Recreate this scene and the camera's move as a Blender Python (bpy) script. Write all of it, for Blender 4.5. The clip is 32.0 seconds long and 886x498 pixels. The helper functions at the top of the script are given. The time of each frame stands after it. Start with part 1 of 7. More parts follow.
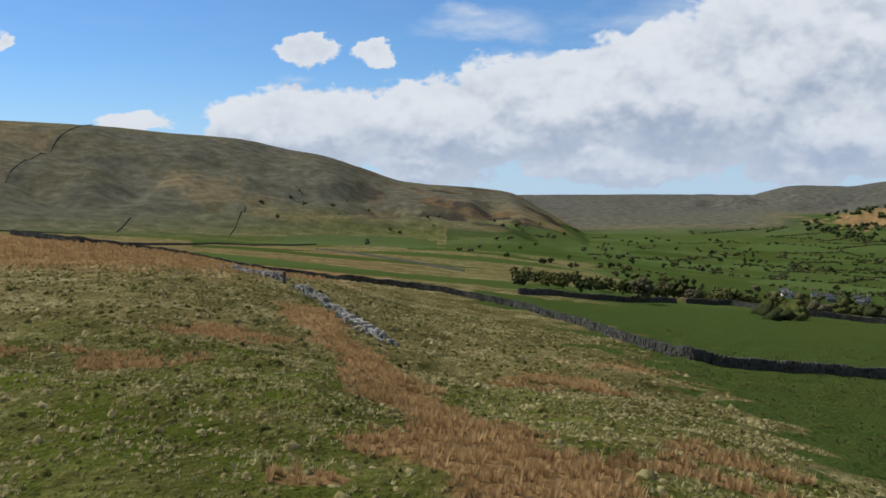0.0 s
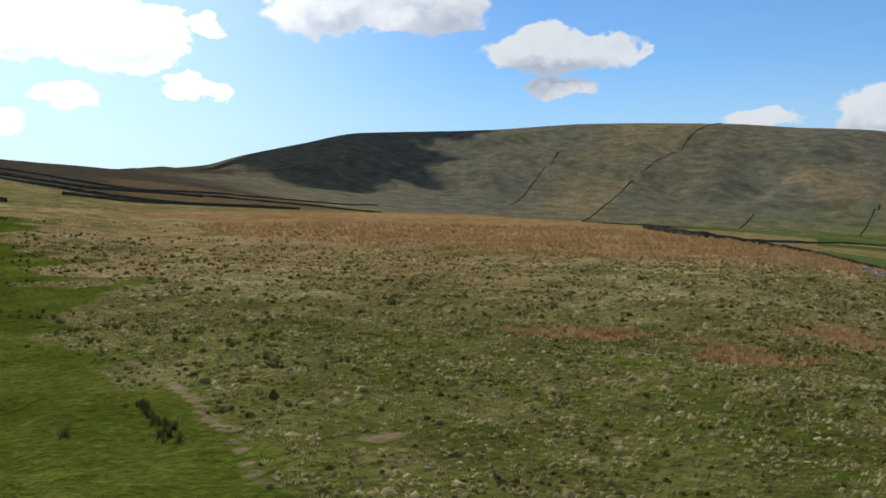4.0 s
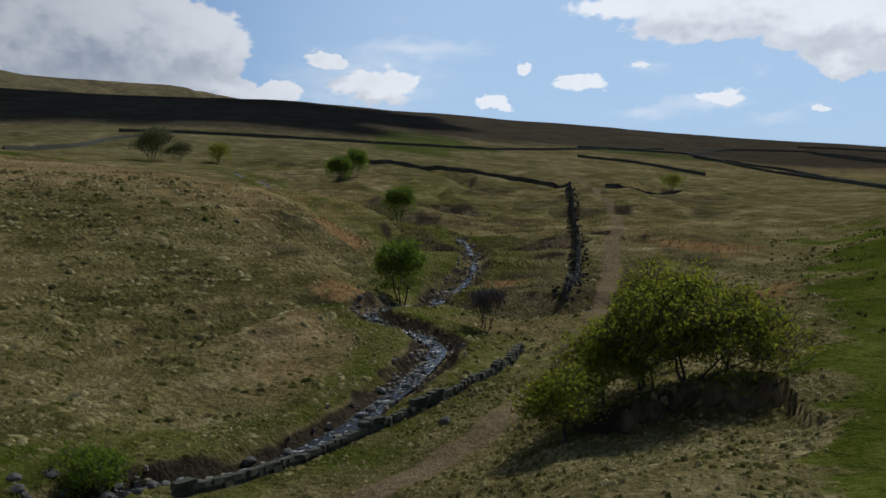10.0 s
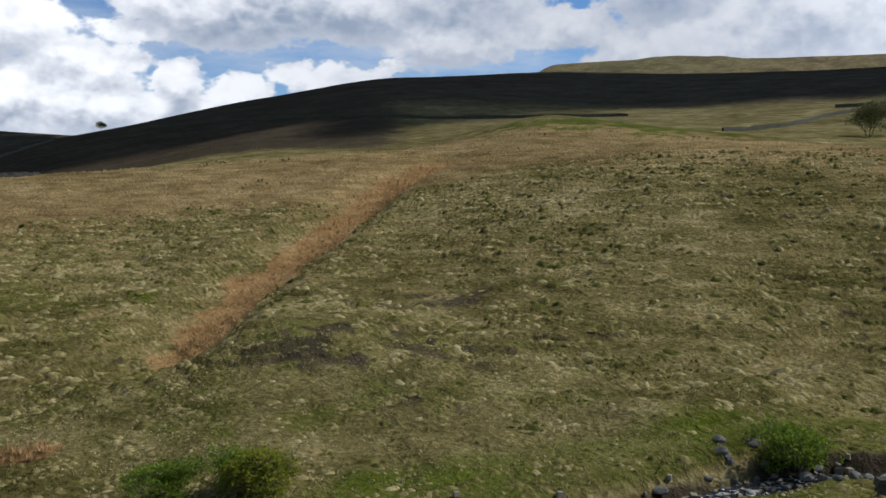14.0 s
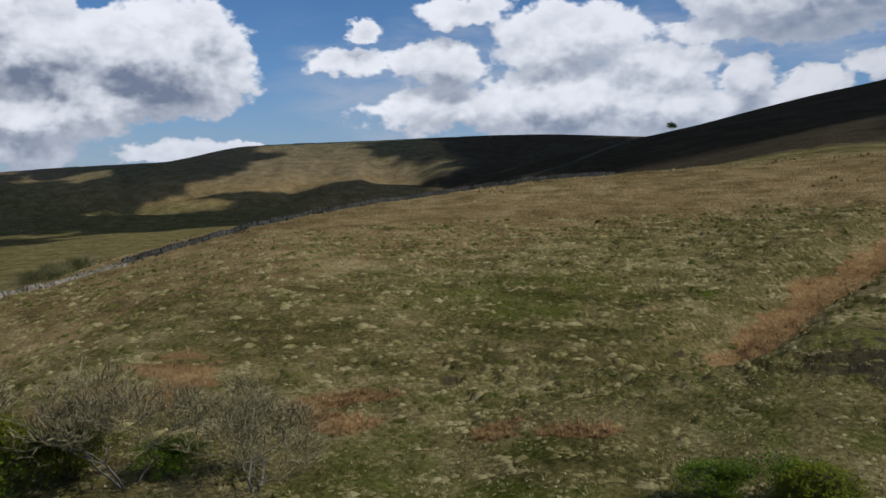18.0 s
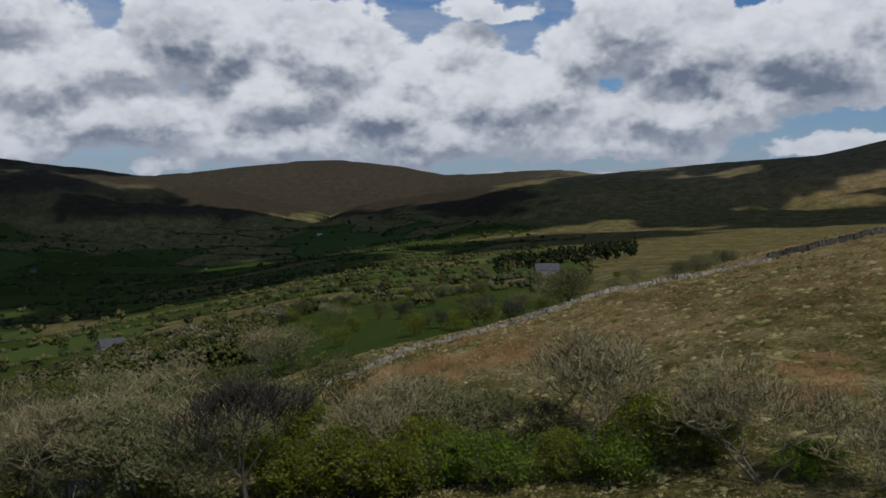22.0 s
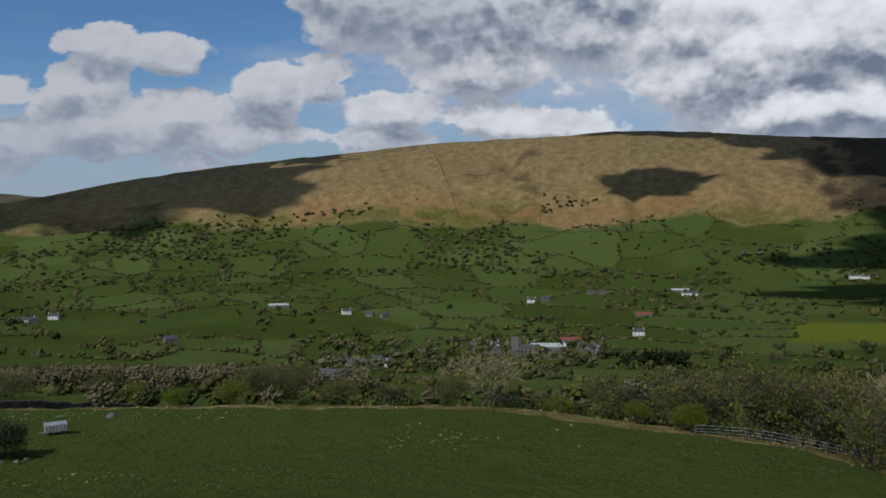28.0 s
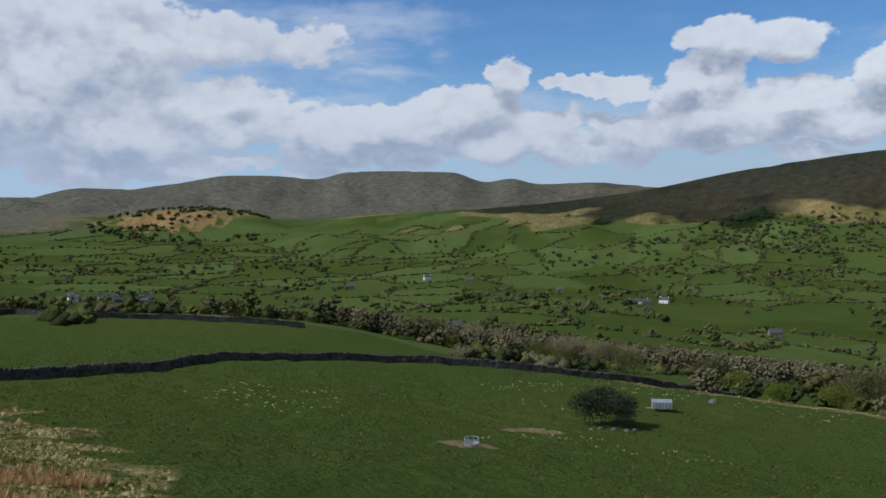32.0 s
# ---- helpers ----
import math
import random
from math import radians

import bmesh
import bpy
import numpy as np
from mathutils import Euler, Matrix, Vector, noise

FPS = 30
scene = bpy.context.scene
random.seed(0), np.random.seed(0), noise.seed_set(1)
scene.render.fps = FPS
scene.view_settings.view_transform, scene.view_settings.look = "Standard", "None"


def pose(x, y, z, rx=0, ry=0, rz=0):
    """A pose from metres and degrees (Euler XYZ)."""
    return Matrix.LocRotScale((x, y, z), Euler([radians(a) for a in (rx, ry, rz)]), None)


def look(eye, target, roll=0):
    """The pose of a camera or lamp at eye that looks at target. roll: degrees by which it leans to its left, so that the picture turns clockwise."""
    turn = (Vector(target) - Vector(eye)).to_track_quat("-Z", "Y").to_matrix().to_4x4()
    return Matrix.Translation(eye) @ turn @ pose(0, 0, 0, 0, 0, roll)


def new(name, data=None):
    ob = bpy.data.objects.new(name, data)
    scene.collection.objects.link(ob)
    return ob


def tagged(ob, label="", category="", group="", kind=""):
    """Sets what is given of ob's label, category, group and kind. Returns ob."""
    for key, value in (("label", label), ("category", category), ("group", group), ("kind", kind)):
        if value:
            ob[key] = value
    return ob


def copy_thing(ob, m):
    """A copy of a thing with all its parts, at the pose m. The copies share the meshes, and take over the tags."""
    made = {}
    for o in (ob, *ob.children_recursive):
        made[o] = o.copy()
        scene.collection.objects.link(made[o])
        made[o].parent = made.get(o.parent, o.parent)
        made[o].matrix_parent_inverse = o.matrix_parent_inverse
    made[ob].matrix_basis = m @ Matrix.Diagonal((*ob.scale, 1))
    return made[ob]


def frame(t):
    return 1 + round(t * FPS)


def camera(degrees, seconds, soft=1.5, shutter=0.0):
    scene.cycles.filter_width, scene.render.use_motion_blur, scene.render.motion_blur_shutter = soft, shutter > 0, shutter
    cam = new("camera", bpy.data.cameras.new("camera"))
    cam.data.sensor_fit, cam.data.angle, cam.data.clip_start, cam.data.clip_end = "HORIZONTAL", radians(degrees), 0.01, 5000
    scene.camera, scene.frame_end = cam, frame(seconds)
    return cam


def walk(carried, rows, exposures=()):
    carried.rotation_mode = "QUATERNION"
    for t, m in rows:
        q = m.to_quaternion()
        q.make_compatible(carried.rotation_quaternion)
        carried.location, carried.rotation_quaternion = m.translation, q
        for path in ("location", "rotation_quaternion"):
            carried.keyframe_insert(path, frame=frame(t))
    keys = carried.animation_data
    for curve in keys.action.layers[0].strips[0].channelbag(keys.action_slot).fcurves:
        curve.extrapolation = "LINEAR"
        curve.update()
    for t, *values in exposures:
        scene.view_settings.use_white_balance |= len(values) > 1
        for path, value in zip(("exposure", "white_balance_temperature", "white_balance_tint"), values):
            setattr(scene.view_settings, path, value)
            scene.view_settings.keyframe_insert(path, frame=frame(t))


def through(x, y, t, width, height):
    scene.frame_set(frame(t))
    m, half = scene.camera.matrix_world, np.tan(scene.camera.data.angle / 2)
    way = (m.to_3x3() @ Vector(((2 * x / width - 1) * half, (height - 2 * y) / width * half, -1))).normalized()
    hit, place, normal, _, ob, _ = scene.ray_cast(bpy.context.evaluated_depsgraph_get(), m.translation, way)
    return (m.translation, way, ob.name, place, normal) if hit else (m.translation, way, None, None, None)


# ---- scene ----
cam = camera(53.15, 32.0, soft=1.6)
EXPOSURES = [(0.0, 0.05, 6200, 9), (3.5, 0.08, 6250, 9), (6.0, -0.35, 6190, 9), (9.0, -0.45, 6340, 10), (10.0, -0.75, 5970, 10), (10.35, -0.75, 5920, 10), (10.8, 0.25, 6270, 10), (13.0, 0.0, 6170, 11), (14.5, -0.15, 6070, 11), (16.5, -0.4, 5920, 12), (19.0, -0.6, 5970, 12), (21.0, -0.75, 5970, 11), (23.0, -0.9, 6040, 11), (25.0, -0.9, 6090, 11), (28.0, -0.6, 6090, 11), (30.0, -0.3, 5990, 10), (32.0, -0.2, 5840, 10)]
# seconds, tilt, lean, bearing: the drone hovers and turns
PATH = [
    (0.0, 86.60, 0.71, 0.00),
    (0.5, 86.61, 0.62, 4.83),
    (1.0, 86.58, 0.57, 9.59),
    (1.5, 86.49, 0.45, 13.97),
    (2.0, 86.43, 0.33, 19.38),
    (2.5, 86.51, 0.44, 24.38),
    (3.0, 86.65, 0.57, 29.33),
    (3.5, 86.76, 0.65, 34.17),
    (5.5, 86.79, 0.31, 52.53),
    (6.0, 86.73, 0.43, 57.47),
    (6.5, 86.76, 0.54, 62.34),
    (7.0, 86.87, 0.49, 67.15),
    (7.5, 86.94, 0.29, 72.24),
    (8.0, 86.97, 0.20, 77.34),
    (8.5, 86.99, 0.23, 82.38),
    (9.0, 87.03, 0.23, 87.41),
    (9.5, 87.07, 0.32, 91.71),
    (10.0, 87.13, 0.51, 96.04),
    (10.5, 87.25, 0.64, 101.89),
    (11.0, 87.29, 0.58, 107.67),
    (11.5, 87.14, 0.46, 113.06),
    (12.0, 86.91, 0.44, 118.11),
    (12.5, 86.66, 0.48, 123.21),
    (13.0, 86.44, 0.54, 128.32),
    (13.5, 86.30, 0.62, 134.39),
    (14.0, 86.19, 0.64, 139.76),
    (14.5, 86.06, 0.68, 144.74),
    (16.5, 86.40, 0.73, 161.30),
    (17.0, 86.48, 0.71, 165.77),
    (17.5, 86.49, 0.72, 170.41),
    (18.0, 86.48, 0.67, 175.13),
    (18.5, 86.45, 0.54, 179.70),
    (19.0, 86.43, 0.42, 184.40),
    (19.5, 86.44, 0.35, 189.30),
    (20.0, 86.45, 0.26, 194.49),
    (20.5, 86.48, 0.22, 199.51),
    (21.0, 86.52, 0.33, 204.55),
    (21.5, 86.55, 0.43, 209.84),
    (22.0, 86.56, 0.49, 215.26),
    (22.5, 86.59, 0.54, 220.70),
    (23.0, 86.65, 0.51, 226.15),
    (23.5, 86.68, 0.40, 231.60),
    (24.0, 86.68, 0.32, 237.05),
    (24.5, 86.67, 0.31, 242.30),
    (25.0, 86.64, 0.37, 247.42),
    (25.5, 86.58, 0.50, 252.56),
    (27.5, 86.64, 0.55, 272.92),
    (28.0, 86.64, 0.46, 277.98),
    (28.5, 86.63, 0.41, 282.90),
    (29.0, 86.63, 0.35, 287.65),
    (29.5, 86.63, 0.27, 292.62),
    (30.0, 86.57, 0.18, 297.54),
    (30.5, 86.48, 0.13, 302.56),
    (31.0, 86.40, 0.17, 307.58),
    (31.5, 86.34, 0.29, 312.50),
    (32.0, 86.33, 0.41, 315.96),
]
walk(cam, [(t, pose(0, 0, 8.0, a, b, c)) for t, a, b, c in PATH], EXPOSURES)
# ---- the land's arithmetic -------------------------------------------------
# Bearings are degrees from +Y, turning left; heights are metres above the moor under the drone, which hovers at EYE.
EYE = 8.0
SUN_BEARING, SUN_HEIGHT = 60.0, 46.0


def spot(bearing, r):
    a = math.radians(bearing)
    return -r * math.sin(a), r * math.cos(a)


def hash2(i, j, seed):
    n = (i.astype(np.int64) * 374761393 + j.astype(np.int64) * 668265263 + seed * 974634777) & 0x7FFFFFFF
    n = ((n ^ (n >> 13)) * 1274126177) & 0x7FFFFFFF
    n = ((n ^ (n >> 16)) * 60493) & 0x7FFFFFFF
    return (n & 0xFFFF) / 65535.0


def value_noise(x, y, seed=0):
    i, j = np.floor(x), np.floor(y)
    u, v = x - i, y - j
    u, v = u * u * u * (u * (6 * u - 15) + 10), v * v * v * (v * (6 * v - 15) + 10)
    a, b = hash2(i, j, seed), hash2(i + 1, j, seed)
    c, d = hash2(i, j + 1, seed), hash2(i + 1, j + 1, seed)
    return (a + (b - a) * u) * (1 - v) + (c + (d - c) * u) * v


def fbm(x, y, size, octaves=4, seed=0, gain=0.5):
    """Smooth noise, 0 to 1, with features of that size in metres."""
    x, y = np.asarray(x, float) / size, np.asarray(y, float) / size
    total, weight, top = 0.0, 1.0, 0.0
    for k in range(octaves):
        total = total + weight * value_noise(x + 17.3 * k, y - 9.1 * k, seed + k)
        top += weight
        x, y, weight = 1.97 * x + 0.31 * y, 1.97 * y - 0.31 * x, weight * gain
    return total / top


def step(x, a, b):
    t = np.clip((np.asarray(x, float) - a) / (b - a), 0, 1)
    return t * t * (3 - 2 * t)


def pchip(xs, ys, x):
    """A curve through the points that never overshoots them."""
    xs, ys, x = np.asarray(xs, float), np.asarray(ys, float), np.asarray(x, float)
    h, d = np.diff(xs), np.diff(ys, axis=0) / np.diff(xs).reshape(-1, *[1] * (ys.ndim - 1))
    m = np.zeros_like(ys)
    good = d[:-1] * d[1:] > 0
    both = np.where(good, d[:-1] + d[1:], 1.0)
    m[1:-1] = np.where(good, 2 * d[:-1] * d[1:] / both, 0.0)
    m[0], m[-1] = d[0], d[-1]
    k = np.clip(np.searchsorted(xs, x) - 1, 0, len(xs) - 2)
    t = np.clip((x - xs[k]) / h[k], 0, 1)
    if ys.ndim > 1:
        t, hk = t[:, None], h[k][:, None]
    else:
        hk = h[k]
    t2, t3 = t * t, t * t * t
    return (2 * t3 - 3 * t2 + 1) * ys[k] + (t3 - 2 * t2 + t) * hk * m[k] + (3 * t2 - 2 * t3) * ys[k + 1] + (t3 - t2) * hk * m[k + 1]


# Section lines of the land out from under the drone: bearing, then distance and height.
RINGS = np.exp(np.linspace(math.log(5.0), math.log(3200.0), 90))
SECTIONS = {}


def section(bearing, *points):
    rs, zs = [5.0] + [p[0] for p in points], [-0.6 + 0.25 * (points[0][1] + 0.6)] + [p[1] for p in points]
    SECTIONS[bearing] = pchip(np.log(rs), zs, np.minimum(np.log(RINGS), math.log(rs[-1])))


section(0, (22, 0.4), (50, -3.3), (90, -6.4), (190, -12.6), (400, -27.7), (800, -46.5), (1400, -60.5), (2100, -72.7))
section(10, (22, 0.4), (50, -1.2), (80, -2.4), (120, -2.9), (160, -6.0), (300, -15.1), (600, -27.6), (1000, -42.7), (1400, -53.1), (2100, -65.3))
section(20, (22, 0.4), (50, -0.1), (100, -0.2), (150, -0.3), (300, -7.5), (600, -19.2), (1000, -30.4), (1500, -44.4), (2100, -47.0))
section(30, (22, 0.4), (50, 0.1), (100, 0.1), (180, 1.1), (230, 2.0), (300, -0.9), (600, -10.9), (1000, -19.9), (1500, -31.3), (2100, -28.7))
section(40, (21, 0.8), (50, 0.4), (100, 0.5), (180, 2.0), (260, 3.9), (500, -1.6), (1000, -7.7), (1500, -7.7), (2100, -10.3))
section(57, (21, 0.8), (45, 0.8), (110, 1.5), (200, 3.5), (300, 5.1), (450, 8.8), (800, 23.4), (1300, 51.1), (1500, 59.1), (2100, 44.7))
section(66, (20, 0.9), (45, 0.7), (100, 1.9), (180, 6.1), (240, 6.3), (320, 10.2), (600, 24.8), (1100, 56.0), (1400, 66.7), (2100, 52.0))
section(73, (20, 0.7), (30, 0.2), (50, 0.3), (90, 0.1), (150, 0.7), (220, 4.2), (350, 11.7), (650, 31.8), (1100, 71.4), (1400, 83.8), (2100, 81.3))
section(80, (20, 0.7), (36, 0.0), (55, -1.2), (85, -0.9), (120, -1.2), (170, 0.9), (260, 6.6), (400, 18.5), (700, 44.7), (1100, 86.8), (1400, 103.4), (2100, 99.7))
section(86, (20, 0.5), (34, -0.7), (60, -2.6), (85, -1.7), (110, -0.9), (200, 4.9), (300, 13.8), (450, 26.9), (700, 53.3), (1100, 100.4), (1500, 123.4), (2100, 118.1))
section(92, (22, -0.4), (32, -2.1), (45, -3.6), (70, -3.7), (95, -2.3), (130, -0.6), (200, 4.5), (300, 13.8), (500, 36.0), (800, 73.8), (1100, 111.0), (1500, 136.6), (2100, 136.4))
section(99, (22, -1.8), (35, -3.9), (46, -4.8), (58, -3.9), (85, -1.2), (120, 0.9), (180, 6.4), (260, 13.4), (450, 36.3), (800, 85.0), (1000, 113.1), (1500, 147.2), (2100, 154.8))
section(106, (22, -2.3), (38, -5.1), (46, -5.1), (60, -4.2), (80, -0.4), (110, 7.6), (125, 8.2), (180, 8.6), (260, 16.2), (450, 41.0), (750, 88.2), (950, 116.2), (1500, 155.1), (2100, 165.9))
section(115, (22, -2.7), (42, -5.1), (55, -4.7), (75, -1.2), (95, 4.7), (120, 11.1), (140, 13.6), (180, 14.3), (300, 23.7), (500, 51.7), (850, 106.3), (1500, 160.4), (2100, 191.7))
section(125, (22, -3.2), (38, -5.2), (52, -4.0), (75, 0.1), (105, 7.6), (140, 14.8), (180, 17.1), (230, 22.5), (300, 26.3), (500, 51.7), (900, 115.3), (1500, 165.7), (2100, 210.2))
section(133, (22, -3.7), (37, -5.0), (52, -4.0), (75, -0.1), (105, 6.5), (140, 13.6), (170, 16.3), (230, 26.1), (290, 31.3), (350, 33.7), (550, 61.9), (900, 121.7), (1500, 165.7), (2100, 202.8))
section(142, (22, -3.7), (36, -4.7), (52, -4.0), (80, -0.7), (110, 4.5), (150, 12.7), (180, 16.2), (240, 18.5), (400, 38.8), (850, 113.9), (1500, 160.4), (2100, 177.0))
section(151, (22, -3.7), (36, -4.7), (52, -4.0), (80, -0.7), (120, 5.1), (170, 13.9), (200, 15.0), (400, 33.2), (800, 90.0), (1400, 125.6), (2100, 136.4))
section(160, (24, -4.2), (38, -5.3), (60, -4.2), (90, -0.7), (130, 5.3), (180, 12.4), (215, 12.9), (350, 17.2), (750, 59.1), (1200, 70.9), (2100, 63.0))
section(168, (25, -4.7), (38, -5.3), (60, -4.2), (90, -0.3), (130, 4.6), (180, 10.8), (215, 10.3), (400, 10.8), (750, 38.1), (1100, 36.8), (2100, 8.0))
section(174, (25, -4.7), (40, -6.0), (60, -4.8), (90, -0.7), (130, 4.1), (175, 8.6), (215, 6.5), (400, 3.8), (700, 15.9), (1000, 2.8), (2100, -28.7))
section(184, (25, -5.3), (40, -6.2), (58, -5.3), (85, -0.8), (120, 2.6), (170, 4.6), (220, -0.5), (400, -10.2), (900, -23.4), (1500, -33.9), (2100, -43.3))
section(195, (25, -6.4), (42, -6.9), (58, -5.3), (85, -3.3), (120, -2.1), (160, -1.8), (220, -9.7), (400, -20.0), (900, -36.0), (1800, -48.6))
section(204, (25, -7.0), (44, -7.8), (60, -7.4), (85, -6.4), (125, -5.4), (170, -11.7), (300, -23.5), (600, -36.1), (1000, -49.7), (1800, -67.4))
section(212, (25, -8.2), (45, -8.8), (65, -9.2), (95, -8.6), (120, -9.7), (180, -18.6), (300, -29.9), (600, -46.6), (1000, -63.7), (1800, -86.3))
section(222, (25, -9.5), (45, -9.7), (70, -11.8), (105, -13.0), (150, -19.0), (250, -28.5), (500, -49.9), (900, -70.7), (1500, -94.3), (2000, -110.8))
section(232, (25, -10.2), (45, -10.6), (70, -14.1), (110, -20.4), (200, -33.1), (350, -51.2), (700, -84.2), (1100, -111.5), (1600, -132.0), (2000, -142.4))
section(245, (25, -10.2), (48, -11.4), (70, -13.8), (80, -15.8), (110, -22.7), (250, -49.7), (500, -87.4), (900, -124.9), (1300, -147.0), (1800, -146.3), (2000, -138.9))
section(260, (25, -9.5), (45, -10.6), (70, -13.9), (92, -16.5), (130, -26.8), (250, -51.6), (500, -91.9), (900, -139.4), (1250, -158.8), (1700, -155.7), (2000, -131.9))
section(278, (24, -7.6), (40, -9.4), (60, -12.7), (85, -16.1), (112, -18.9), (150, -29.4), (300, -60.2), (500, -93.7), (900, -150.7), (1250, -161.0), (1600, -160.2), (2000, -124.8))
section(295, (24, -6.4), (40, -8.6), (60, -12.2), (95, -18.2), (125, -20.9), (170, -31.2), (300, -55.2), (500, -87.4), (900, -136.2), (1300, -156.2), (1700, -155.7), (2100, -135.2))
section(312, (23, -4.2), (40, -7.2), (60, -11.3), (100, -18.0), (140, -21.5), (160, -23.7), (250, -40.1), (450, -68.9), (900, -116.9), (1400, -139.1), (2000, -142.4), (2600, -110.1))
section(326, (22, -1.8), (40, -5.3), (60, -9.2), (90, -13.8), (125, -16.8), (150, -19.3), (220, -26.5), (290, -33.3), (450, -57.6), (1100, -125.1), (1600, -132.0), (2200, -130.4), (2800, -89.8))
section(338, (22, -0.4), (40, -3.7), (60, -7.0), (90, -11.1), (125, -14.9), (200, -21.5), (290, -28.1), (420, -47.3), (1100, -114.4), (1600, -123.5), (2200, -115.0), (2900, -62.9))
section(349, (22, 0.2), (45, -3.4), (80, -7.6), (130, -12.6), (200, -18.3), (320, -27.9), (600, -50.8), (1100, -84.4), (1600, -95.5), (2200, -95.7), (3000, -65.3))

keys = sorted(SECTIONS)
bearings = np.array([keys[-2] - 360, keys[-1] - 360] + keys + [keys[0] + 360, keys[1] + 360], float)
LAND = pchip(bearings, np.array([SECTIONS[int(b) % 360] for b in bearings]), np.arange(0, 360.0, 0.5))

# The fells: where a slope begins, where its crest runs, and the crest's bearing and angle above the eye.
FELLS = []


def fell(foot, crest, profile, hang=1.0, fall=0.35):
    prof = sorted(profile)
    FELLS.append((foot, crest, np.array([p[0] for p in prof], float), np.array([p[1] for p in prof], float), hang, fall))


# long western fell with a steep dark end
fell(1250, 2300, [(-9, -2.4), (-6.4, -0.9), (-4.2, 0.23), (-2.4, 0.51), (2.3, 0.97), (5.2, 1.9), (7.4, 2.64), (10.2, 3.19), (13, 3.79), (17, 4.1),
                  (21.4, 4.5), (29.5, 4.72), (36, 4.45), (44, 4.34), (47.8, 3.66), (51.6, 2.88), (53.9, 2.29), (57, 2.05), (62, 1.6)])
# rounded far fells to the north-west, and the ridge at the valley's end
fell(3300, 4450, [(296, -0.2), (302.8, 0.27), (306.7, 0.59), (309.6, 0.51), (311.7, 0.85), (313.2, 0.65), (315.4, 1.28), (319, 1.38), (321.9, 1.36),
                  (324.1, 0.93), (326.5, 1.09), (329.3, 1.17), (332.1, 0.75), (334.1, 0.49), (335.4, 0.32), (338.1, 0.4), (342.5, -0.62), (346, -1.3)])
fell(3500, 4650, [(336, -0.5), (341.8, -0.1), (348.6, 0), (354, 0.05), (358, 0), (364, -0.3)])
fell(2450, 2900, [(341, -3), (337, -1.5), (334, -1.0), (331, -0.85), (328.5, -1.2), (325, -2.2)])
# long northern fell over the village
fell(1850, 3000, [(327, -2.2), (320, -1.35), (315.4, -1.16), (309.6, -0.76), (302.8, 0.12), (297.8, 1.12), (291.7, 2.05), (283.9, 2.9), (277.4, 3.52),
                  (270.1, 3.86), (266.3, 4.07), (261.5, 3.88), (256.6, 3.5), (251.9, 3.25), (246.5, 2.9), (239.8, 2.16), (234.2, 1.43), (231, 0.94),
                  (227, 0), (223.7, -0.8), (219, -2.4)])
# the dale's head, and the fell on its south side
fell(3200, 4350, [(243, 1.5), (238, 1.9), (233.5, 1.43), (229.2, 1.83), (222.6, 2.35), (218.3, 2.0), (214.8, 1.38), (208, 1.61), (205, 1.3), (198, 0.8)])
fell(1600, 2650, [(225, -2.2), (220.1, -0.43), (214.8, 0.24), (209.6, 0.95), (204.7, 1.35), (198.1, 1.88), (192.5, 2.23), (187.4, 3.19), (180.2, 3.49),
                  (169.9, 3.77), (163, 3.5), (157, 3.0), (150, 2.0)])
# the flat summit far behind the gill
fell(1900, 2900, [(135, 6.3), (132.4, 7.7), (127.7, 7.86), (120.5, 7.59), (113.6, 7.3), (110.5, 6.9), (107, 6.3), (100, 5.0)], 0.8)

# The beck: bearing and distance along its bed; and the lane beside it.
BECK = [spot(*p) for p in ((142, 33), (134, 34), (126, 38.5), (121.4, 41.8), (116.5, 45), (109.3, 46.3), (104.8, 50), (100.3, 57), (98.3, 61.8), (96.4, 71),
                           (97.6, 75.2), (100.1, 78), (100.8, 83), (98.8, 86.6), (96.1, 104.5), (94.1, 124), (94.5, 149), (97, 160), (101, 190), (106, 230), (110, 280))]
LANE = [spot(*p) for p in ((122, 27), (112, 32), (104, 36), (97.5, 40.5), (92.6, 47), (88.5, 62), (86, 84), (85.4, 110), (85.2, 150), (85.0, 200), (86.8, 300), (88.5, 380))]
TRACK = [spot(*p) for p in ((40, 17), (49.6, 21.7), (52.3, 26.5), (55.1, 33.7), (59.9, 47.7), (63, 62), (66, 95), (67, 140))]

SPUR = [spot(*p) for p in ((126.5, 48.5), (124.3, 50.5), (116.9, 59), (110.3, 68), (105.5, 75))]

GULLY = [spot(*p) for p in ((158, 64), (155, 76), (151, 94), (147, 114), (143, 138), (139, 158))]


def along(points, pace):
    """Points at even steps on a smooth line through the given ones."""
    p = np.array(points, float)
    s = np.concatenate([[0], np.cumsum(np.hypot(*np.diff(p, axis=0).T))])
    t = np.linspace(0, s[-1], max(2, int(s[-1] / pace) + 1))
    return np.stack([pchip(s, p[:, 0], t), pchip(s, p[:, 1], t)], 1)


def line_distance(x, y, points, pace=1.0):
    """How far each place lies from a line, for places near it."""
    q = along(points, pace)
    best = np.full(np.shape(x), 1e9)
    near = (x > q[:, 0].min() - 25) & (x < q[:, 0].max() + 25) & (y > q[:, 1].min() - 25) & (y < q[:, 1].max() + 25)
    xs, ys = x[near], y[near]
    b = np.full(xs.shape, 1e9)
    for px, py in q:
        b = np.minimum(b, (xs - px) ** 2 + (ys - py) ** 2)
    best[near] = np.sqrt(b)
    return best


